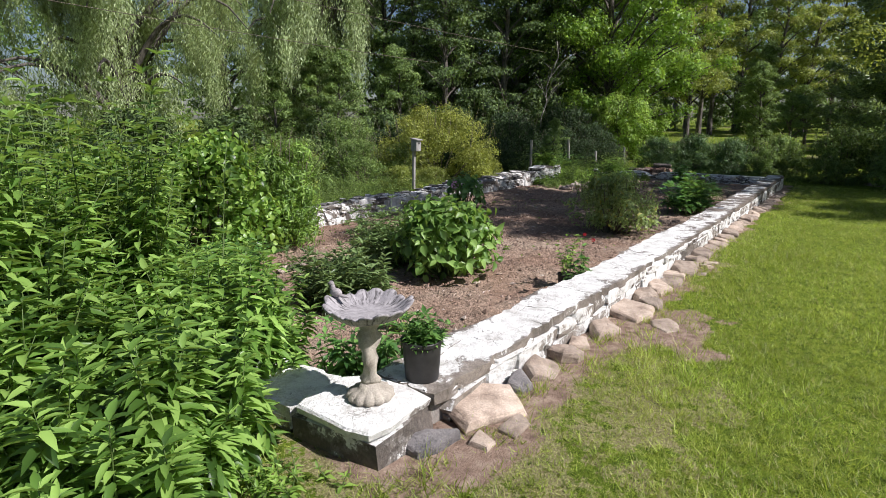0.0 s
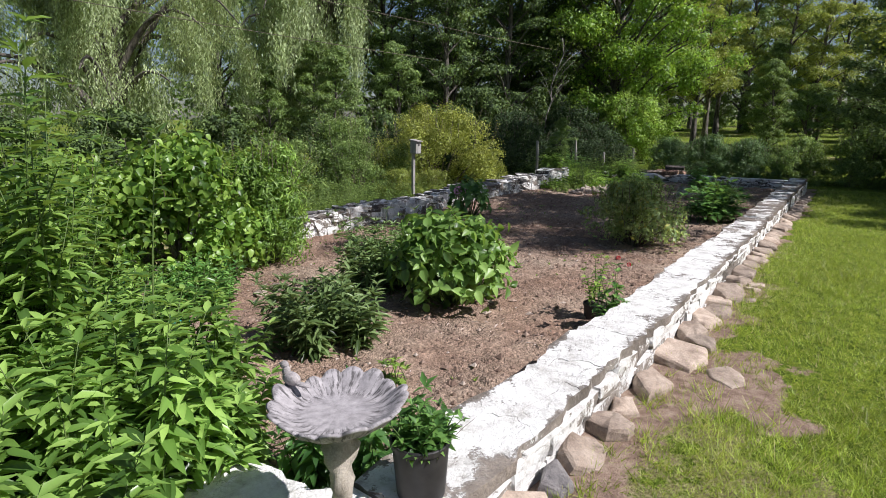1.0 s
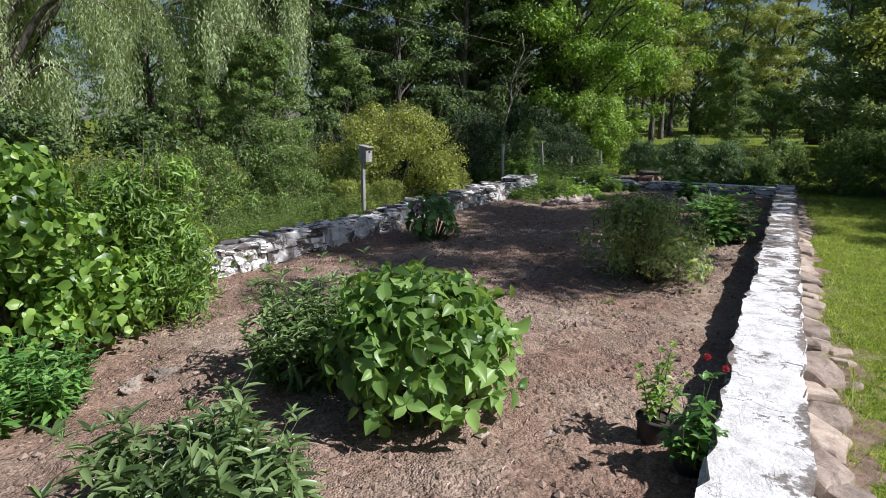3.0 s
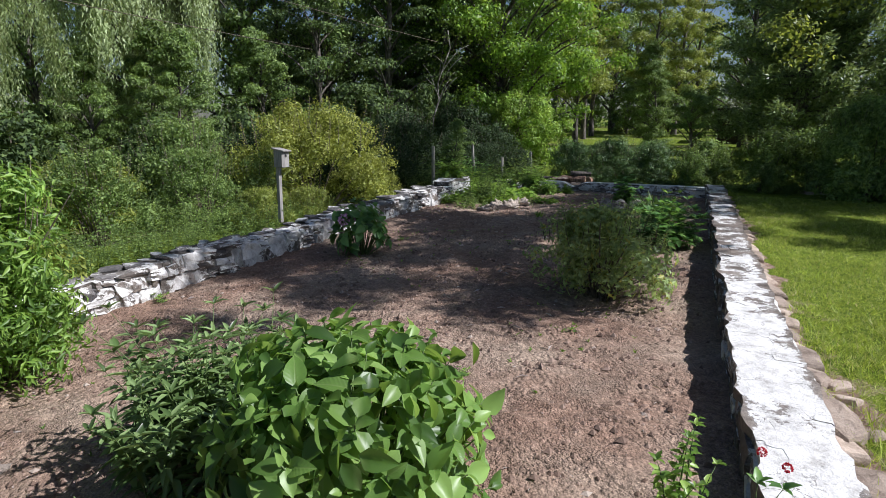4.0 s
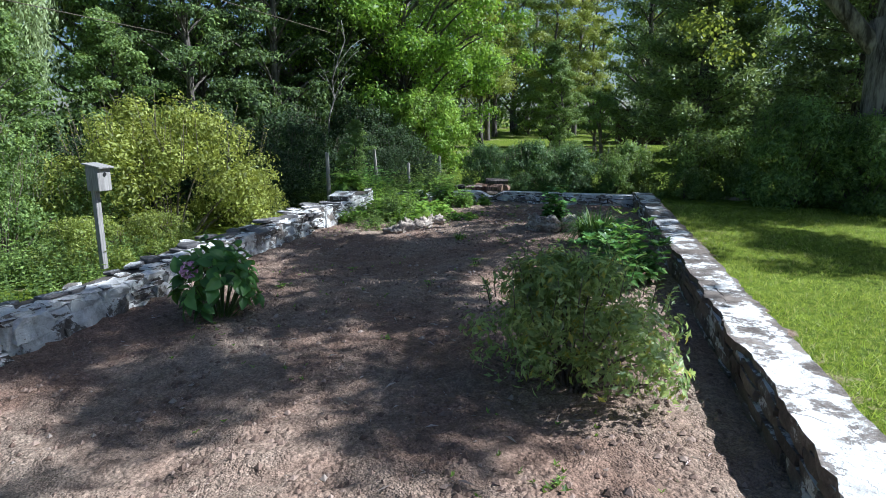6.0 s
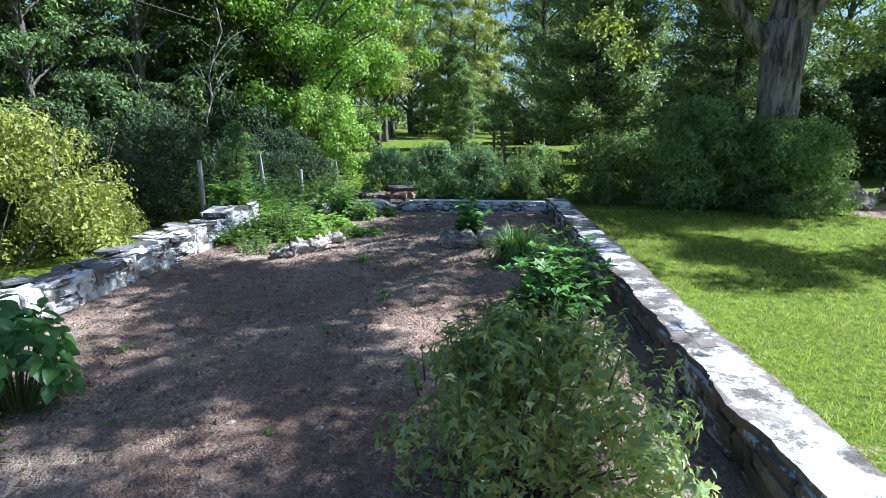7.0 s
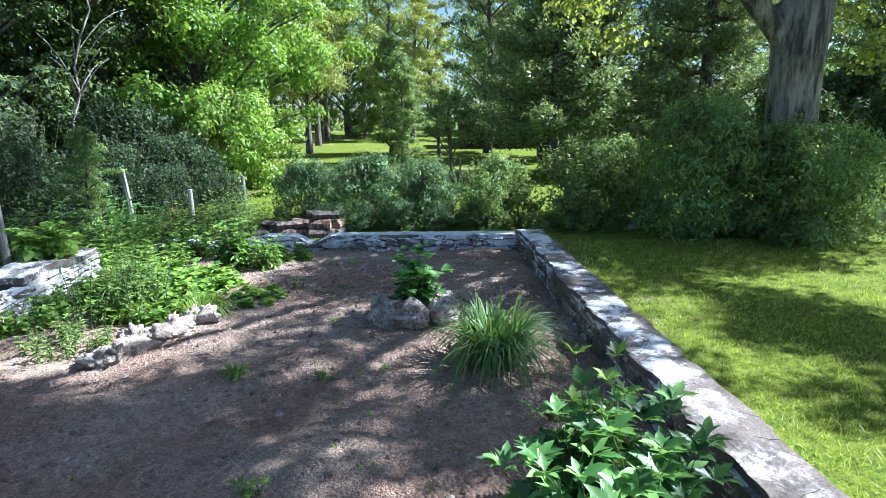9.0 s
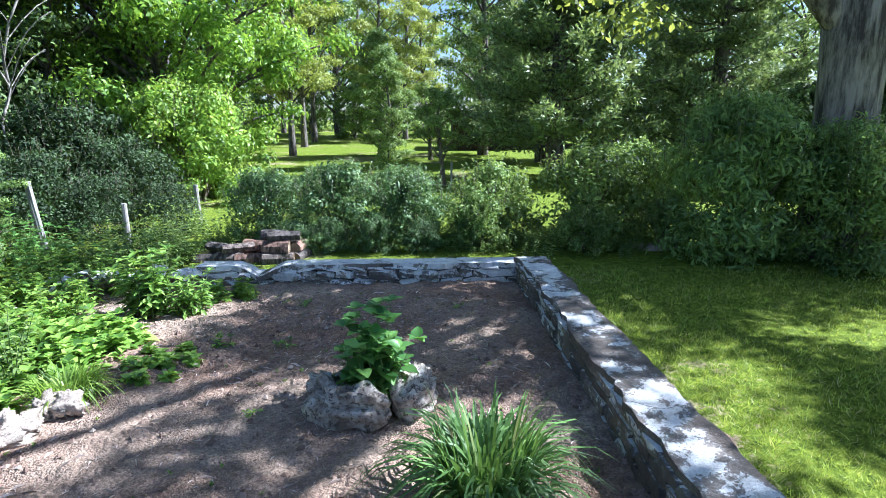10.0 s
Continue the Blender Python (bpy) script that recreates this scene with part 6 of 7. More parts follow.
def log_pile():
    barks = (bark_mat("log_bark", (0.06, 0.045, 0.038), (0.27, 0.215, 0.175), 16), bark_mat("red_bark", (0.09, 0.05, 0.035), (0.36, 0.22, 0.16), 18), bark_mat("dark_bark", (0.035, 0.03, 0.027), (0.16, 0.135, 0.12), 16))
    cut = wood_mat("cut_wood", (0.26, 0.17, 0.10), (0.50, 0.38, 0.27))
    rg = random.Random(6)
    rows = ((0.16, 0.05, 0.0, 4, 0.115), (0.2, 0.27, 0.0, -6, 0.12), (0.06, 0.5, 0.0, 8, 0.11), (0.12, 0.13, 0.2, -5, 0.115), (0.2, 0.36, 0.2, 6, 0.11), (0.22, 0.22, 0.39, 10, 0.105), (0.02, 0.42, 0.38, -8, 0.1), (-0.3, 0.12, 0.0, 12, 0.11), (-0.62, 0.16, 0.0, -14, 0.11), (-0.5, 0.24, 0.19, 24, 0.1), (-1.0, 0.2, 0.0, 8, 0.1), (-0.22, 0.38, 0.18, -5, 0.11), (-0.35, 0.5, 0.0, 4, 0.12), (-0.8, 0.48, 0.0, -6, 0.11), (-0.85, 0.34, 0.18, -32, 0.1), (0.46, 0.3, 0.0, 74, 0.1), (0.42, 0.36, 0.18, 82, 0.095))
    for k, (dx, dy, z, yaw, r) in enumerate(rows):
        root = thing("split_log", "weathered split firewood log in a low pile", "log", group="log pile")
        bm = bmesh.new()
        n = 9
        ring = [(math.cos(2 * math.pi * i / n) * r * rg.uniform(0.75, 1.15), max(-r * 0.55, math.sin(2 * math.pi * i / n) * r * rg.uniform(0.8, 1.1))) for i in range(n)]
        L = rg.uniform(0.36, 0.5)
        ends = []
        for x in (-L / 2, -L / 6, L / 6, L / 2):
            ends.append([bm.verts.new((x, a * rg.uniform(0.93, 1.07), b * rg.uniform(0.93, 1.07) + r * 0.55)) for a, b in ring])
        for lo, hi in zip(ends, ends[1:]):
            for i in range(n):
                bm.faces.new((lo[i], lo[(i + 1) % n], hi[(i + 1) % n], hi[i]))
        part("bark", bm_mesh("bark", bm, barks[(k * 5 + k // 3) % 3]), root)
        for e, x in ((0, -L / 2), (1, L / 2)):
            bm = bmesh.new()
            f = bm.faces.new([bm.verts.new((x + (0.002 if e else -0.002), a * 0.97, b * 0.97 + r * 0.55)) for a, b in ring])
            bmesh.ops.solidify(bm, geom=[f], thickness=0.004)
            part("cut_end", bm_mesh("cut_end", bm, cut), root, "split pale wood end")
        p = Vector((7.5, 19.72, 0)) + U.cross(Vector((0, 0, 1))) * dx + U * dy
        root.matrix_basis = at((p.x, p.y, lawn_z(p.x, p.y) + z * 0.85 - 0.02), WALL_YAW - 90 + yaw)


log_pile()


def wires():
    for a, b, sag in (((-9.9, 13.5, 4.75), (-0.09, 21.9, 4.03), 0.05), ((-6.5, 16.5, 5.7), (4.6, 26, 4.9), 0.05)):
        cu = bpy.data.curves.new("power_line", "CURVE")
        cu.dimensions, cu.bevel_depth = "3D", 0.009
        sp = cu.splines.new("POLY")
        sp.points.add(15)
        for i, q in enumerate(sp.points):
            t = i / 15
            v = Vector(a).lerp(Vector(b), t)
            q.co = (v.x, v.y, v.z - sag * 4 * t * (1 - t), 1)
        cu.materials.append(M_TWIG)
        thing("power_line", "thin grey overhead wire in front of the trees", "cable", data=cu)


wires()


def cabin():
    """The dark boarded shed under the pines."""
    r = thing("shed", "dark brown wooden shed under the pine trees", "shed")
    wood = wood_mat("dark_boards", (0.035, 0.022, 0.016), (0.09, 0.06, 0.045))
    part("wall", bm_mesh("wall", box_bm(5.0, 3.4, 2.2, 0.01, (0, 0, 1.1)), wood), r)
    for i in range(11):
        part("board", bm_mesh("board", box_bm(5.06, 0.03, 0.17, 0.004, (0, -1.712, 0.12 + 0.198 * i)), wood), r)
    part("roof", bm_mesh("roof", box_bm(5.6, 4.0, 0.14, 0.01, (0, 0, 2.3)), wood), r)
    r.matrix_basis = at((29.5, 37.5, lawn_z(29.5, 37.5) - 0.05), -38)


cabin()


# ---- stones ----
def slab_rock(seed, mat):
    """A flat broken fieldstone about 1 x 1 x 1 on z = 0, with a crooked outline and an uneven top."""
    r = random.Random(seed)
    bm = bmesh.new()
    n = r.choice((4, 5, 5, 6))
    ang = [(i + r.uniform(-0.3, 0.3)) / n * 2 * math.pi for i in range(n)]
    rad = [r.uniform(0.40, 0.66) for _ in ang]
    fine = []
    for i in range(n):
        a0, a1 = (math.cos(ang[i]) * rad[i], math.sin(ang[i]) * rad[i]), (math.cos(ang[(i + 1) % n]) * rad[(i + 1) % n], math.sin(ang[(i + 1) % n]) * rad[(i + 1) % n])
        fine += [(a0[0] + (a1[0] - a0[0]) * f + r.uniform(-0.022, 0.022), a0[1] + (a1[1] - a0[1]) * f + r.uniform(-0.022, 0.022)) for f in (0, 0.33, 0.67)]
    tx, ty = r.uniform(-0.35, 0.35), r.uniform(-0.35, 0.35)
    rings, m = [], len(fine)
    chip = [r.uniform(-1, 1) for _ in fine]
    for z, k in ((0, 0.98), (0.4, 1.02), (0.75, 0.98), (0.93, 0.90), (1.0, 0.76), (1.02, 0.4)):
        ring = []
        for i, (x, y) in enumerate(fine):
            c = 0.5 * chip[i] + 0.25 * (chip[i - 1] + chip[(i + 1) % m])
            q = k * (1 + 0.03 * r.uniform(-1, 1)) - (0.09 * max(0, c) if 0.5 < z < 1 else 0)
            ring.append(bm.verts.new((x * q, y * q, z * (1 + tx * x + ty * y) + (0.09 * noise.noise(Vector((x * 3, y * 3, seed + z))) - 0.12 * max(0, c) * (k > 0.7) if z > 0 else 0))))
        rings.append(ring)
    for lo, hi in zip(rings, rings[1:]):
        for i in range(m):
            bm.faces.new((lo[i], lo[(i + 1) % m], hi[(i + 1) % m], hi[i]))
    top = bm.verts.new((0, 0, 1.0 + r.uniform(-0.05, 0.08)))
    for i in range(m):
        bm.faces.new((rings[-1][i], rings[-1][(i + 1) % m], top))
    return bm_mesh("stone", bm, mat)


def edging():
    rg = random.Random(12)
    kinds = [slab_rock(400 + k, M_BARE) for k in range(16)]
    slate = [slab_rock(426 + k, M_GREYSTONE) for k in range(3)]
    lab = "angular tan fieldstone lying at the foot of the wall"
    g = "edging stones along the wall"

    def lay(p, yaw, sx, sy, sz, rx=0.0, ry=0.0, mesh=None, label=lab):
        thing("edging_stone", label, "stone", at(p, yaw, sx, sy, sz, rx, ry), g, data=mesh or rg.choice(kinds))

    def by_wall(s, off, ln, wide, thick, rx, turn=0.0, mesh=None, label=lab, dz=0.0):
        p = W(s, max(0.12, off - 0.09))
        lay(Vector((p.x, p.y, lawn_z(p.x, p.y) - 0.025 + dz)), WALL_YAW + turn, ln, wide, thick, rx, rg.uniform(-4, 4), mesh, label)
    by_wall(0.82, 0.21, 0.58, 0.36, 0.07, 16, -8, kinds[0], "large flat tan fieldstone leaning against the wall", dz=0.05)
    by_wall(0.80, 0.45, 0.26, 0.17, 0.05, 4, 12, kinds[3])
    by_wall(0.56, 0.38, 0.2, 0.14, 0.05, 6, 50, kinds[5])
    by_wall(0.34, 0.16, 0.36, 0.15, 0.09, 2, -20, slate[0], "dark grey slab at the foot of the wall corner")
    by_wall(1.28, 0.2, 0.2, 0.18, 0.10, 6, 20, slate[1], "dark grey angular stone at the foot of the wall")
    for row in ((1.60, 0.17, 0.36, 0.28, 0.08, 28, 12), (1.98, 0.2, 0.24, 0.24, 0.10, 8, 0), (2.24, 0.15, 0.32, 0.2, 0.08, 8, -10), (2.72, 0.24, 0.46, 0.32, 0.10, 12, 8), (3.32, 0.25, 0.48, 0.36, 0.10, 12, -12), (3.74, 0.34, 0.32, 0.22, 0.09, 7, 30), (3.92, 0.16, 0.34, 0.26, 0.11, 9, -6), (4.34, 0.22, 0.5, 0.32, 0.09, 10, 10), (4.68, 0.26, 0.32, 0.26, 0.09, 8, -20)):
        by_wall(*row)
    s = 5.05
    while s < 16.6:
        ln = rg.uniform(0.28, 0.55)
        far = s > 6.5
        by_wall(s, rg.uniform(0.15, 0.25), ln, rg.uniform(0.24, 0.36), rg.uniform(0.06, 0.12) * (0.8 if far else 1), rg.uniform(3, 16), rg.uniform(-25, 25))
        if rg.random() < 0.5 and not far:
            by_wall(s + rg.uniform(-0.1, 0.1), rg.uniform(0.36, 0.48), rg.uniform(0.12, 0.24), rg.uniform(0.1, 0.2), rg.uniform(0.04, 0.08), 3, rg.uniform(0, 180))
        s += ln * rg.uniform(0.8, 1.05)
    by_wall(3.17, 0.62, 0.3, 0.24, 0.05, 2, 20, kinds[2])
    p = Vector((-0.42, 1.95, 0))
    lay(Vector((p.x, p.y, lawn_z(p.x, p.y) - 0.03)), 0, 0.42, 0.26, 0.05, mesh=slate[2], label="flat grey stepping stone in the grass")


def rocks():
    """Pale rocks in the bed, the ring round a plant, and the rockery by the trees."""
    rg = random.Random(14)
    kinds = []
    for k in range(5):
        bm = bmesh.new()
        bmesh.ops.create_icosphere(bm, subdivisions=4, radius=0.5)
        for v in bm.verts:
            n = noise.noise(v.co * 2.6 + Vector((k * 7, 0, 0))) * 0.6 + (0.5 - abs(noise.noise(v.co * 9 + Vector((k, 3, 0))))) * 0.3 - 0.12 + noise.noise(v.co * 24) * 0.08 + abs(noise.noise(v.co * 5 + Vector((0, k * 5, 0)))) * 0.7 - 0.2 + noise.noise(v.co * 13) * 0.25
            v.co *= 1 + n
            v.co.z = v.co.z + 0.3
        kinds.append(bm_mesh("rock", bm, M_PALE, True))

    def lay(x, y, sx, sy, sz, label, group, mesh=None, on=soil_z, dz=0.0):
        thing("rock", label, "rock", at((x, y, on(x, y) - 0.03 + dz), rg.uniform(0, 360), sx, sy, sz), group, data=mesh or rg.choice(kinds))
    for k in range(12):
        x, y = 3.55 + 0.085 * k + rg.uniform(-0.06, 0.06), 15.72 + 0.05 * k + rg.uniform(-0.08, 0.08)
        lay(x, y, rg.uniform(0.2, 0.42), rg.uniform(0.18, 0.3), rg.uniform(0.15, 0.27), "pale rough rock edging the weedy patch", "pale rocks in the bed")
    for k in range(22):
        lay(16.4 + rg.uniform(0, 2.8), 13.1 + rg.uniform(0, 0.9), rg.uniform(0.3, 0.5), rg.uniform(0.3, 0.45), rg.uniform(0.25, 0.42), "brownish boulder in a piled rockery", "rockery", on=lawn_z, dz=rg.choice((0, 0, 0.25)))
    for k in range(5):
        lay(12.9 + rg.uniform(-0.3, 0.3), 16.35 + rg.uniform(-0.2, 0.2), rg.uniform(0.15, 0.3), rg.uniform(0.15, 0.25), rg.uniform(0.08, 0.14), "small pale rock by the bushes", "rocks by the bushes", on=lawn_z)
    for x, y in ((-2.15, 7.15), (-2.0, 7.35)):
        lay(x, y, 0.2, 0.13, 0.13, "small pale stone at the edge of the bed", "stones by the border")


def driftwood(label, a0, a1, r, thick, seed):
    """A gnarled weathered root bent round the young plant, ridged along its grain, with a splintered end and knobs."""
    m, t, p = mat_new("driftwood")
    v = coords(t)
    crack = ramp(t, tex(t, v, 26, 8, 0.75), [(0.40, (0, 0, 0)), (0.5, (1, 1, 1))])
    tone = ramp(t, tex(t, v, 7, 5, 0.65), [(0.32, (0.20, 0.15, 0.11)), (0.5, (0.46, 0.40, 0.335)), (0.68, (0.70, 0.655, 0.59))])
    t.links.new(mixc(t, crack, (0.13, 0.10, 0.08), tone), p.inputs["Base Color"])
    p.inputs["Roughness"].default_value = 0.95
    bump(t, p, math_node(t, "MULTIPLY_ADD", crack, 0.6, tex(t, v, 60, 5, 0.7)), 0.8, 0.012)
    n, sides, vs = 26, 40, []
    for i in range(n):
        u = i / (n - 1)
        a = radians(a0 + (a1 - a0) * u)
        c = Vector((r * math.cos(a), r * math.sin(a), 0.5 * thick + 0.05 * noise.noise(Vector((u * 3, seed, 0)))))
        out = Vector((math.cos(a), math.sin(a), 0))
        end = min(1.0, 0.35 + 5 * u, 0.45 + 4 * (1 - u))
        for j in range(sides):
            b = 2 * math.pi * j / sides
            q = Vector((math.cos(b) * 1.3, math.sin(b) * 1.3, 0))
            k = 1 + 0.35 * noise.noise(q + Vector((0, 0, u * 3.2 + seed))) + 0.42 * noise.noise(q * 3.2 + Vector((0, 0, u * 2.5 + seed))) - 0.5 * abs(noise.noise(q * 6 + Vector((0, seed, u * 5)))) + 0.25 * max(0.0, noise.noise(q * 1.6 + Vector((seed, 0, u * 7))))
            w = c + (out * math.cos(b) * 1.05 + Vector((0, 0, math.sin(b) * 1.15))) * thick * 0.56 * k * end
            vs.append((w.x, w.y, max(w.z, -0.05)))
    q = [(i * sides + j, i * sides + (j + 1) % sides, (i + 1) * sides + (j + 1) % sides, (i + 1) * sides + j) for i in range(n - 1) for j in range(sides)]
    caps = np.array([list(range(sides))[::-1], list(range((n - 1) * sides, n * sides))])
    me = mesh_np("driftwood", np.array(vs), [np.array(q), caps], m, True)
    thing("driftwood", label, "driftwood", at((6.42, 14.98, soil_z(6.42, 14.98) - 0.02)), "driftwood round the plant", data=me)


edging()
rocks()
driftwood("gnarled pale weathered root curled round a young plant", 130, 255, 0.35, 0.26, 3)
driftwood("short splintered piece of pale weathered root beside the plant", 264, 352, 0.33, 0.28, 11)
grass()


# ---- walls ----
def stone_wall(name, label, s0, s1, f0, f1, top, foot, along, caps, faces, cap_mat, face_mat, seed, cap_len=(0.22, 0.5), sink=0.0, worn=0.0, rough=1.0):
    """A rubble wall with a mortar core; along 's' or 'f'; faces: offsets of the built faces with the side they look to."""
    rg = random.Random(seed)
    wall = thing(name, label, "wall", kind="structure")
    a0, a1, b0, b1 = (s0, s1, f0, f1) if along == "s" else (f0, f1, s0, s1)
    P = (lambda a, b, z: W(a, b, z)) if along == "s" else (lambda a, b, z: W(b, a, z))
    yaw = WALL_YAW if along == "s" else WALL_YAW - 90
    n = max(2, int((a1 - a0) / 0.25))
    v = []
    for i in range(n + 1):
        a = a0 + (a1 - a0) * i / n
        for b in (b0 + 0.04, b1 - 0.04):
            for z in (foot, top(a) - 0.011):
                v.append(P(a, b + rg.uniform(-0.012, 0.012), z))
    q = []
    for i in range(n):
        k, m = 4 * i, 4 * i + 4
        q += [(k + 1, m + 1, m + 3, k + 3), (k, m, m + 1, k + 1), (k + 2, k + 3, m + 3, m + 2)]
    q += [(0, 1, 3, 2), (4 * n, 4 * n + 2, 4 * n + 3, 4 * n + 1)]
    part("core", mesh_np("core", np.array([tuple(x) for x in v]), [np.array(q)], M_CORE if rough == 1.0 else M_DARKCORE), wall)
    # capstones on a crooked lattice, so that their joints fit
    cols = 3 if abs(b1 - b0) > 0.35 else 2
    lines = [a0]
    while caps and lines[-1] < a1 - 0.12:
        lines.append(min(a1, lines[-1] + rg.uniform(*cap_len)))
    if caps:
        knot = [[(a + (rg.uniform(-0.09, 0.09) if 0 < i < len(lines) - 1 else 0), b0 + (b1 - b0) * j / cols + rg.uniform(-1, 1) * (0.02 if j == cols else 0.045)) for j in range(cols + 1)] for i, a in enumerate(lines)]
        bend = {}

        def way(p, q):
            key = (p, q) if p < q else (q, p)
            if key not in bend:
                bend[key] = [(key[0][0] + (key[1][0] - key[0][0]) * f + rg.uniform(-0.022, 0.022), key[0][1] + (key[1][1] - key[0][1]) * f + rg.uniform(-0.022, 0.022)) for f in (0.25, 0.5, 0.75)]
            return bend[key] if p < q else bend[key][::-1]
        for i in range(len(lines) - 1):
            j = 0
            while j < cols:
                span = 2 if j + 1 < cols and rg.random() < 0.45 else 1
                if cols == 2 and rg.random() < 0.3 and j == 0:
                    span = 2
                c = [knot[i][j]] + [k for q in range(span) for k in (*way(knot[i][j + q], knot[i][j + q + 1]), knot[i][j + q + 1])]
                c += [*way(knot[i][j + span], knot[i + 1][j + span]), knot[i + 1][j + span]]
                c += [k for q in range(span, 0, -1) for k in (*way(knot[i + 1][j + q], knot[i + 1][j + q - 1]), knot[i + 1][j + q - 1])]
                c += way(knot[i + 1][j], knot[i][j])
                ca, cb = sum(p[0] for p in c) / len(c), sum(p[1] for p in c) / len(c)
                lift, tip_a, tip_b = rg.uniform(-0.002, 0.002) - sink, rg.uniform(-0.008, 0.008), rg.uniform(-0.008, 0.008)
                bm = bmesh.new()
                rings = []
                for z, k in ((-0.07, 0.99), (-0.004, 1.0), (0.0, 0.996)):
                    rings.append([bm.verts.new(P(ca + (p[0] - ca) * k, cb + (p[1] - cb) * k, top(p[0]) + lift + z + (p[0] - ca) * tip_a + (p[1] - cb) * tip_b)) for p in c])
                for lo, hi in zip(rings, rings[1:]):
                    for e in range(len(c)):
                        bm.faces.new((lo[e], lo[(e + 1) % len(c)], hi[(e + 1) % len(c)], hi[e]))
                bm.faces.new(rings[2])
                part("capstone", bm_mesh("capstone", bm, cap_mat if not worn or rg.random() > smooth(worn - 1.5, worn + 1.5, ca) else M_WORN), wall)
                j += span
    for b, side in faces:
        # bed-side stones: less whitewash, with that face's shade added to the colour
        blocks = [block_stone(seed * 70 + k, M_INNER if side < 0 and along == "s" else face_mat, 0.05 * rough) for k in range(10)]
        z = foot + 0.02
        row = 0
        while z < top(a0) - 0.07:
            h = rg.uniform(0.085, 0.15)
            a = a0 + rg.uniform(0, 0.15)
            while a < a1 - 0.05:
                ln = min(rg.uniform(0.16, 0.42), a1 - a)
                hh = min(h, top(a + ln / 2) - 0.05 - z)
                if hh > 0.03:
                    part("stone", rg.choice(blocks), wall, m=at(P(a + ln / 2, b - side * (0.06 + rg.uniform(-0.015, 0.012) * rough), z + hh / 2), yaw + rg.uniform(-3, 3) * rough + rg.choice((0, 180)), ln * (0.99 - 0.03 * (rough > 1)), 0.14, hh * (1.0 - 0.05 * (rough > 1)) * rg.uniform(0.9, 1.05), rg.uniform(-3, 3) * rough, rg.uniform(-4, 4) * rough))
                a += ln
            z += h
            row += 1
    return wall


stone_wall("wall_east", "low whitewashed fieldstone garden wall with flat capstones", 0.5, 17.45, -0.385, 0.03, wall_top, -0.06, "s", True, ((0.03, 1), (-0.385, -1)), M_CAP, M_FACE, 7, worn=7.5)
def west_top(s):
    return 0.36 + 0.03 * math.sin(s * 2.1) + 0.03 * smooth(8, 11, s)


def rubble_wall():
    """The crooked wall on the far side of the bed: white blocks among stacks of thin slates."""
    rg = random.Random(8)
    wall = thing("wall_west", "low rubble wall of grey slates and flaking whitewashed blocks", "wall", kind="structure")
    S = np.arange(3.0, 14.4, 0.2)
    v = np.array([W(s, f, z) for s in S for f, z in ((-6.68, -0.1), (-6.66, west_top(s) - 0.03), (-6.38, west_top(s) - 0.03), (-6.38, -0.1))])
    q = np.array([(4 * i + j, 4 * i + 4 + j, 4 * i + 5 + j, 4 * i + 1 + j) for i in range(len(S) - 1) for j in range(3)])
    part("core", mesh_np("core", v, [q], M_DARKCORE), wall)
    big = [block_stone(560 + k, M_BLOCK if k % 3 else M_FACE, 0.12) for k in range(12)]
    thin = [block_stone(570 + k, (M_WEST, M_SLATE, M_WEST, M_INNER, M_WEST)[k % 5], 0.11) for k in range(15)]

    def piece(kind, a, z, ln, h, out):
        part("stone", kind, wall, m=at(W(a + ln / 2, -6.35 + out, z + h / 2), WALL_YAW + rg.uniform(-6, 6) + rg.choice((0, 180)), ln, rg.uniform(0.14, 0.2), h, rg.uniform(-6, 6), rg.uniform(-6, 6)))
    a = 3.0
    while a < 14.25:
        ln = rg.uniform(0.26, 0.55)
        z, top = -0.05, west_top(a + ln / 2) - 0.01
        white = rg.random() < (0.75 if a < 9.5 else 0.85)
        while z < top - 0.02:
            h = min(rg.uniform(0.1, 0.24) if white and z < 0.2 else rg.uniform(0.035, 0.09), top - z + 0.01)
            b = a - rg.uniform(0, 0.08)
            while b < a + ln:
                w = min(rg.uniform(0.12, 0.36), a + ln - b + 0.06)
                if w > 0.05:
                    piece(rg.choice(big) if h > 0.095 or rg.random() < 0.4 else rg.choice(thin), b, z, w * 1.03, h * rg.uniform(0.9, 1.15), rg.uniform(-0.03, 0.045))
                b += w
            z += h * 0.97
        a += ln


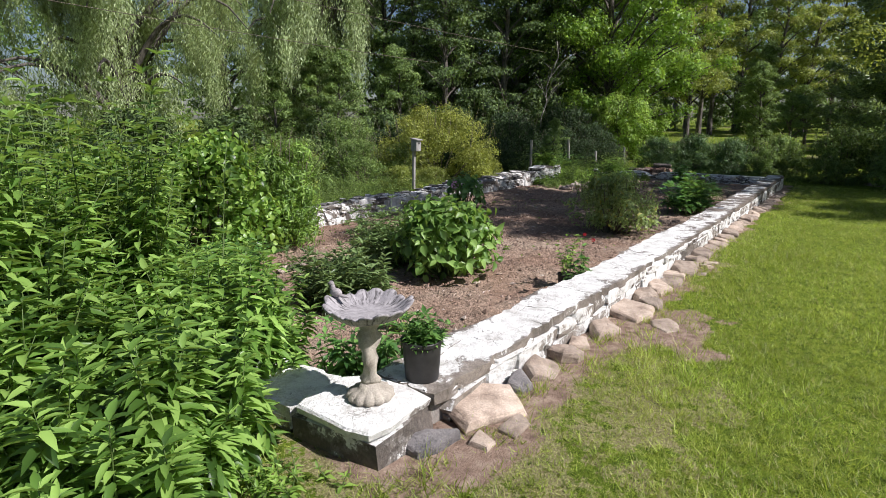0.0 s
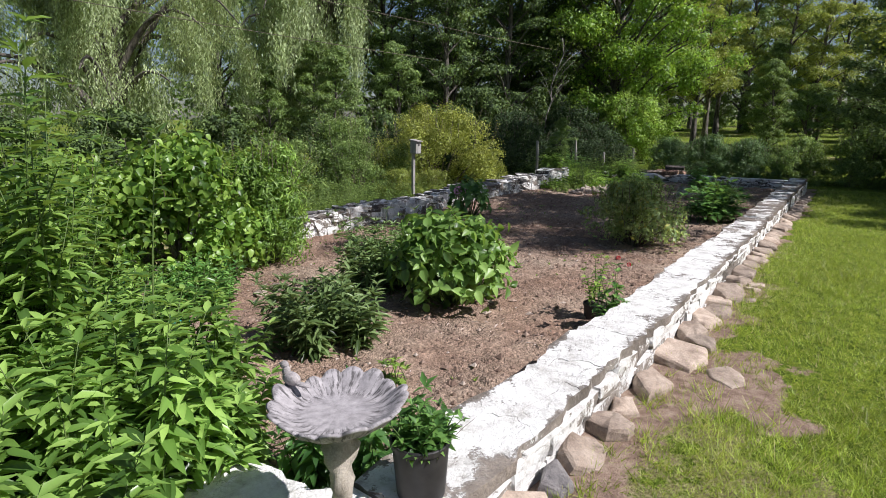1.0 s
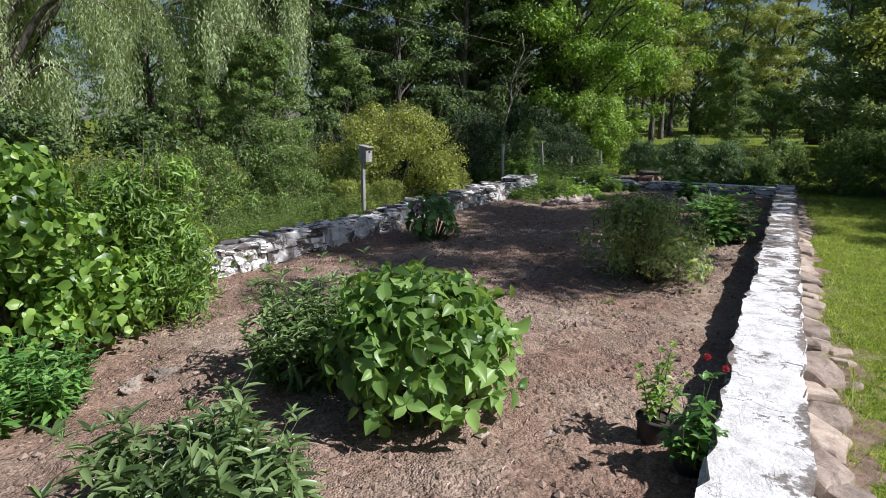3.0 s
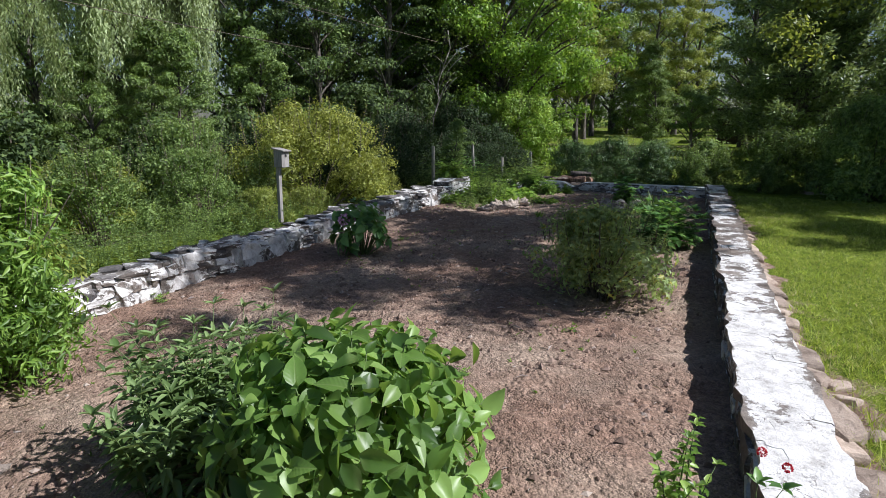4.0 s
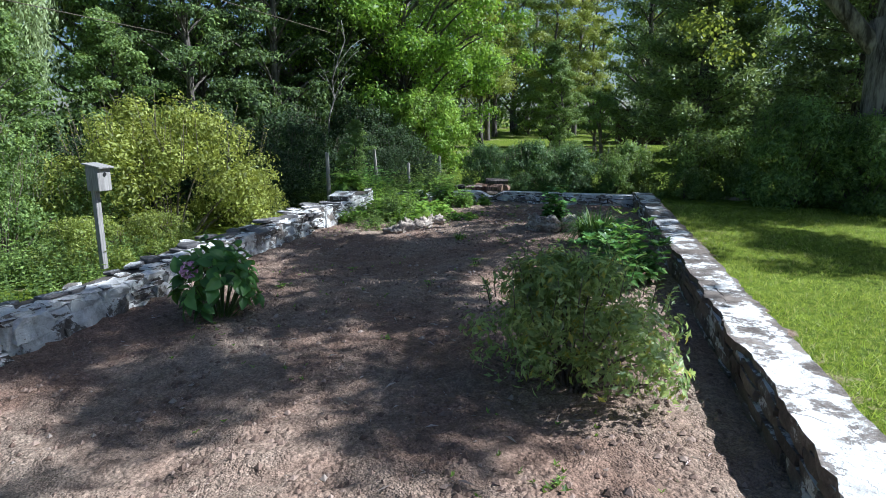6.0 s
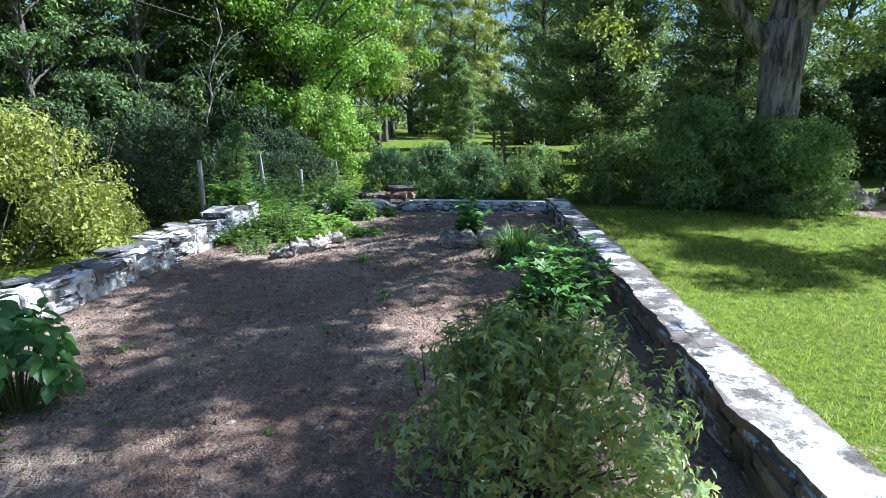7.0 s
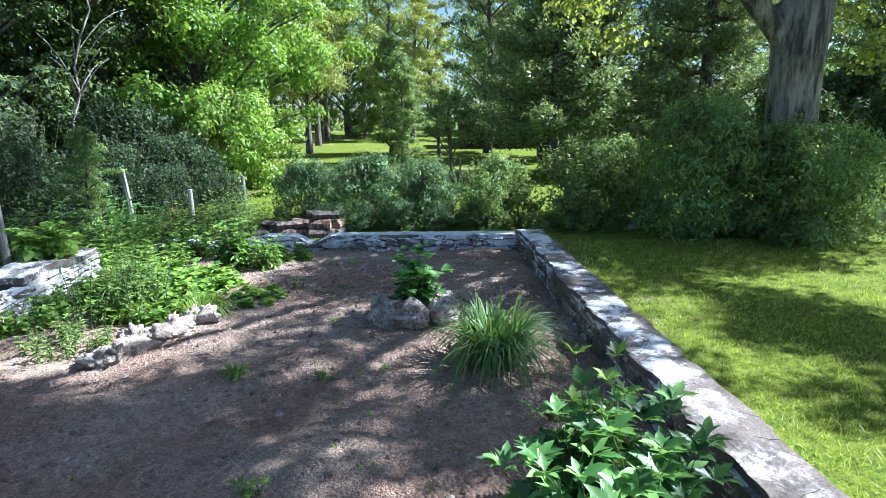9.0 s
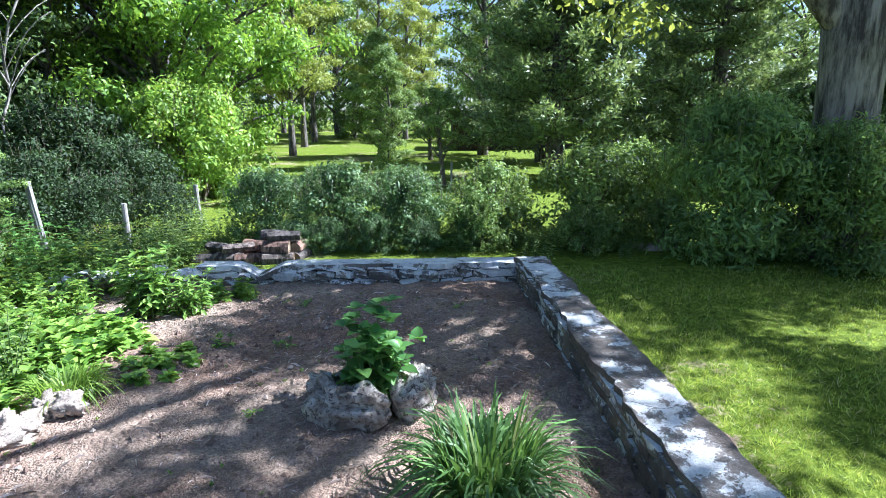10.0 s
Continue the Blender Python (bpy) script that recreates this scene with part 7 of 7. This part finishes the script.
rubble_wall()
stone_wall("wall_west_end", "higher end of the rubble wall, thickly whitewashed", 14.3, 15.7, -6.72, -6.26, lambda s: 0.49 - 0.03 * math.sin(s * 5), -0.1, "s", True, ((-6.26, 1),), M_WEST, M_BLOCK, 9, cap_len=(0.25, 0.5), rough=1.6)
stone_wall("wall_north", "low whitewashed stone wall at the far end of the bed", 17.45, 17.75, -4.6, 0.0, lambda f: 0.27 - (0.14 * math.exp(-((f + 3.8) / 0.2) ** 2)), -0.06, "f", True, ((17.45, -1),), M_NORTH, M_NORTH, 10, rough=2.4)
stone_wall("wall_south", "broken whitewashed stone corner at the near end", 0.0, 0.4, -1.3, -0.55, lambda f: 0.44, 0.0, "f", True, ((0.0, -1),), M_BLOCK, M_FACE, 11)


def corner_slab():
    r = thing("corner_slab", "large whitewashed flat stone at the wall corner", "stone")
    r.data = None
    part("slab", slab_stone(909, M_BLOCK, 13), r, m=at(W(0.24, -0.24, 0.44), WALL_YAW + 4, 0.53, 0.58, 0.05))
    part("footing", block_stone(910, M_INNER, 0.06), r, m=at(W(0.25, -0.25, 0.27), WALL_YAW + 3, 0.53, 0.58, 0.36))


corner_slab()


def fallen_stones():
    rg = random.Random(33)
    kinds = [rough_stone(440 + k, M_FACE, flat=True) for k in range(5)]
    for k in range(9):
        p = W(17.3 + rg.uniform(-0.15, 0.15), -4.7 - 0.22 * k + rg.uniform(-0.05, 0.05))
        thing("loose_stone", "loose whitewashed stone from the broken wall", "stone", at((p.x, p.y, 0.02 + rg.choice((0, 0.1))), rg.uniform(0, 360), rg.uniform(0.25, 0.45), rg.uniform(0.2, 0.3), rg.uniform(0.12, 0.2), rg.uniform(-8, 8), rg.uniform(-8, 8)), "fallen wall stones", data=rg.choice(kinds))
    slabs = [slab_stone(460 + k, M_SLATE if k % 5 else M_WEST, 8 + k % 4) for k in range(9)]
    for k in range(66):
        s = 3.2 + 10.9 * k / 66
        hi = west_top(s) - 0.03
        big = 1.5 if s > 9.5 else 1.0
        p = W(s + rg.uniform(-0.1, 0.1), rg.uniform(-6.66, -6.36), hi + rg.uniform(0.0, 0.035))
        thing("loose_stone", "flat loose slate lying on top of the rubble wall", "stone", at(p, rg.uniform(0, 360), rg.uniform(0.14, 0.28) * big, rg.uniform(0.1, 0.2) * big, rg.uniform(0.015, 0.045), rg.uniform(-7, 7), rg.uniform(-7, 7)), "loose stones on the wall", data=rg.choice(slabs))


fallen_stones()
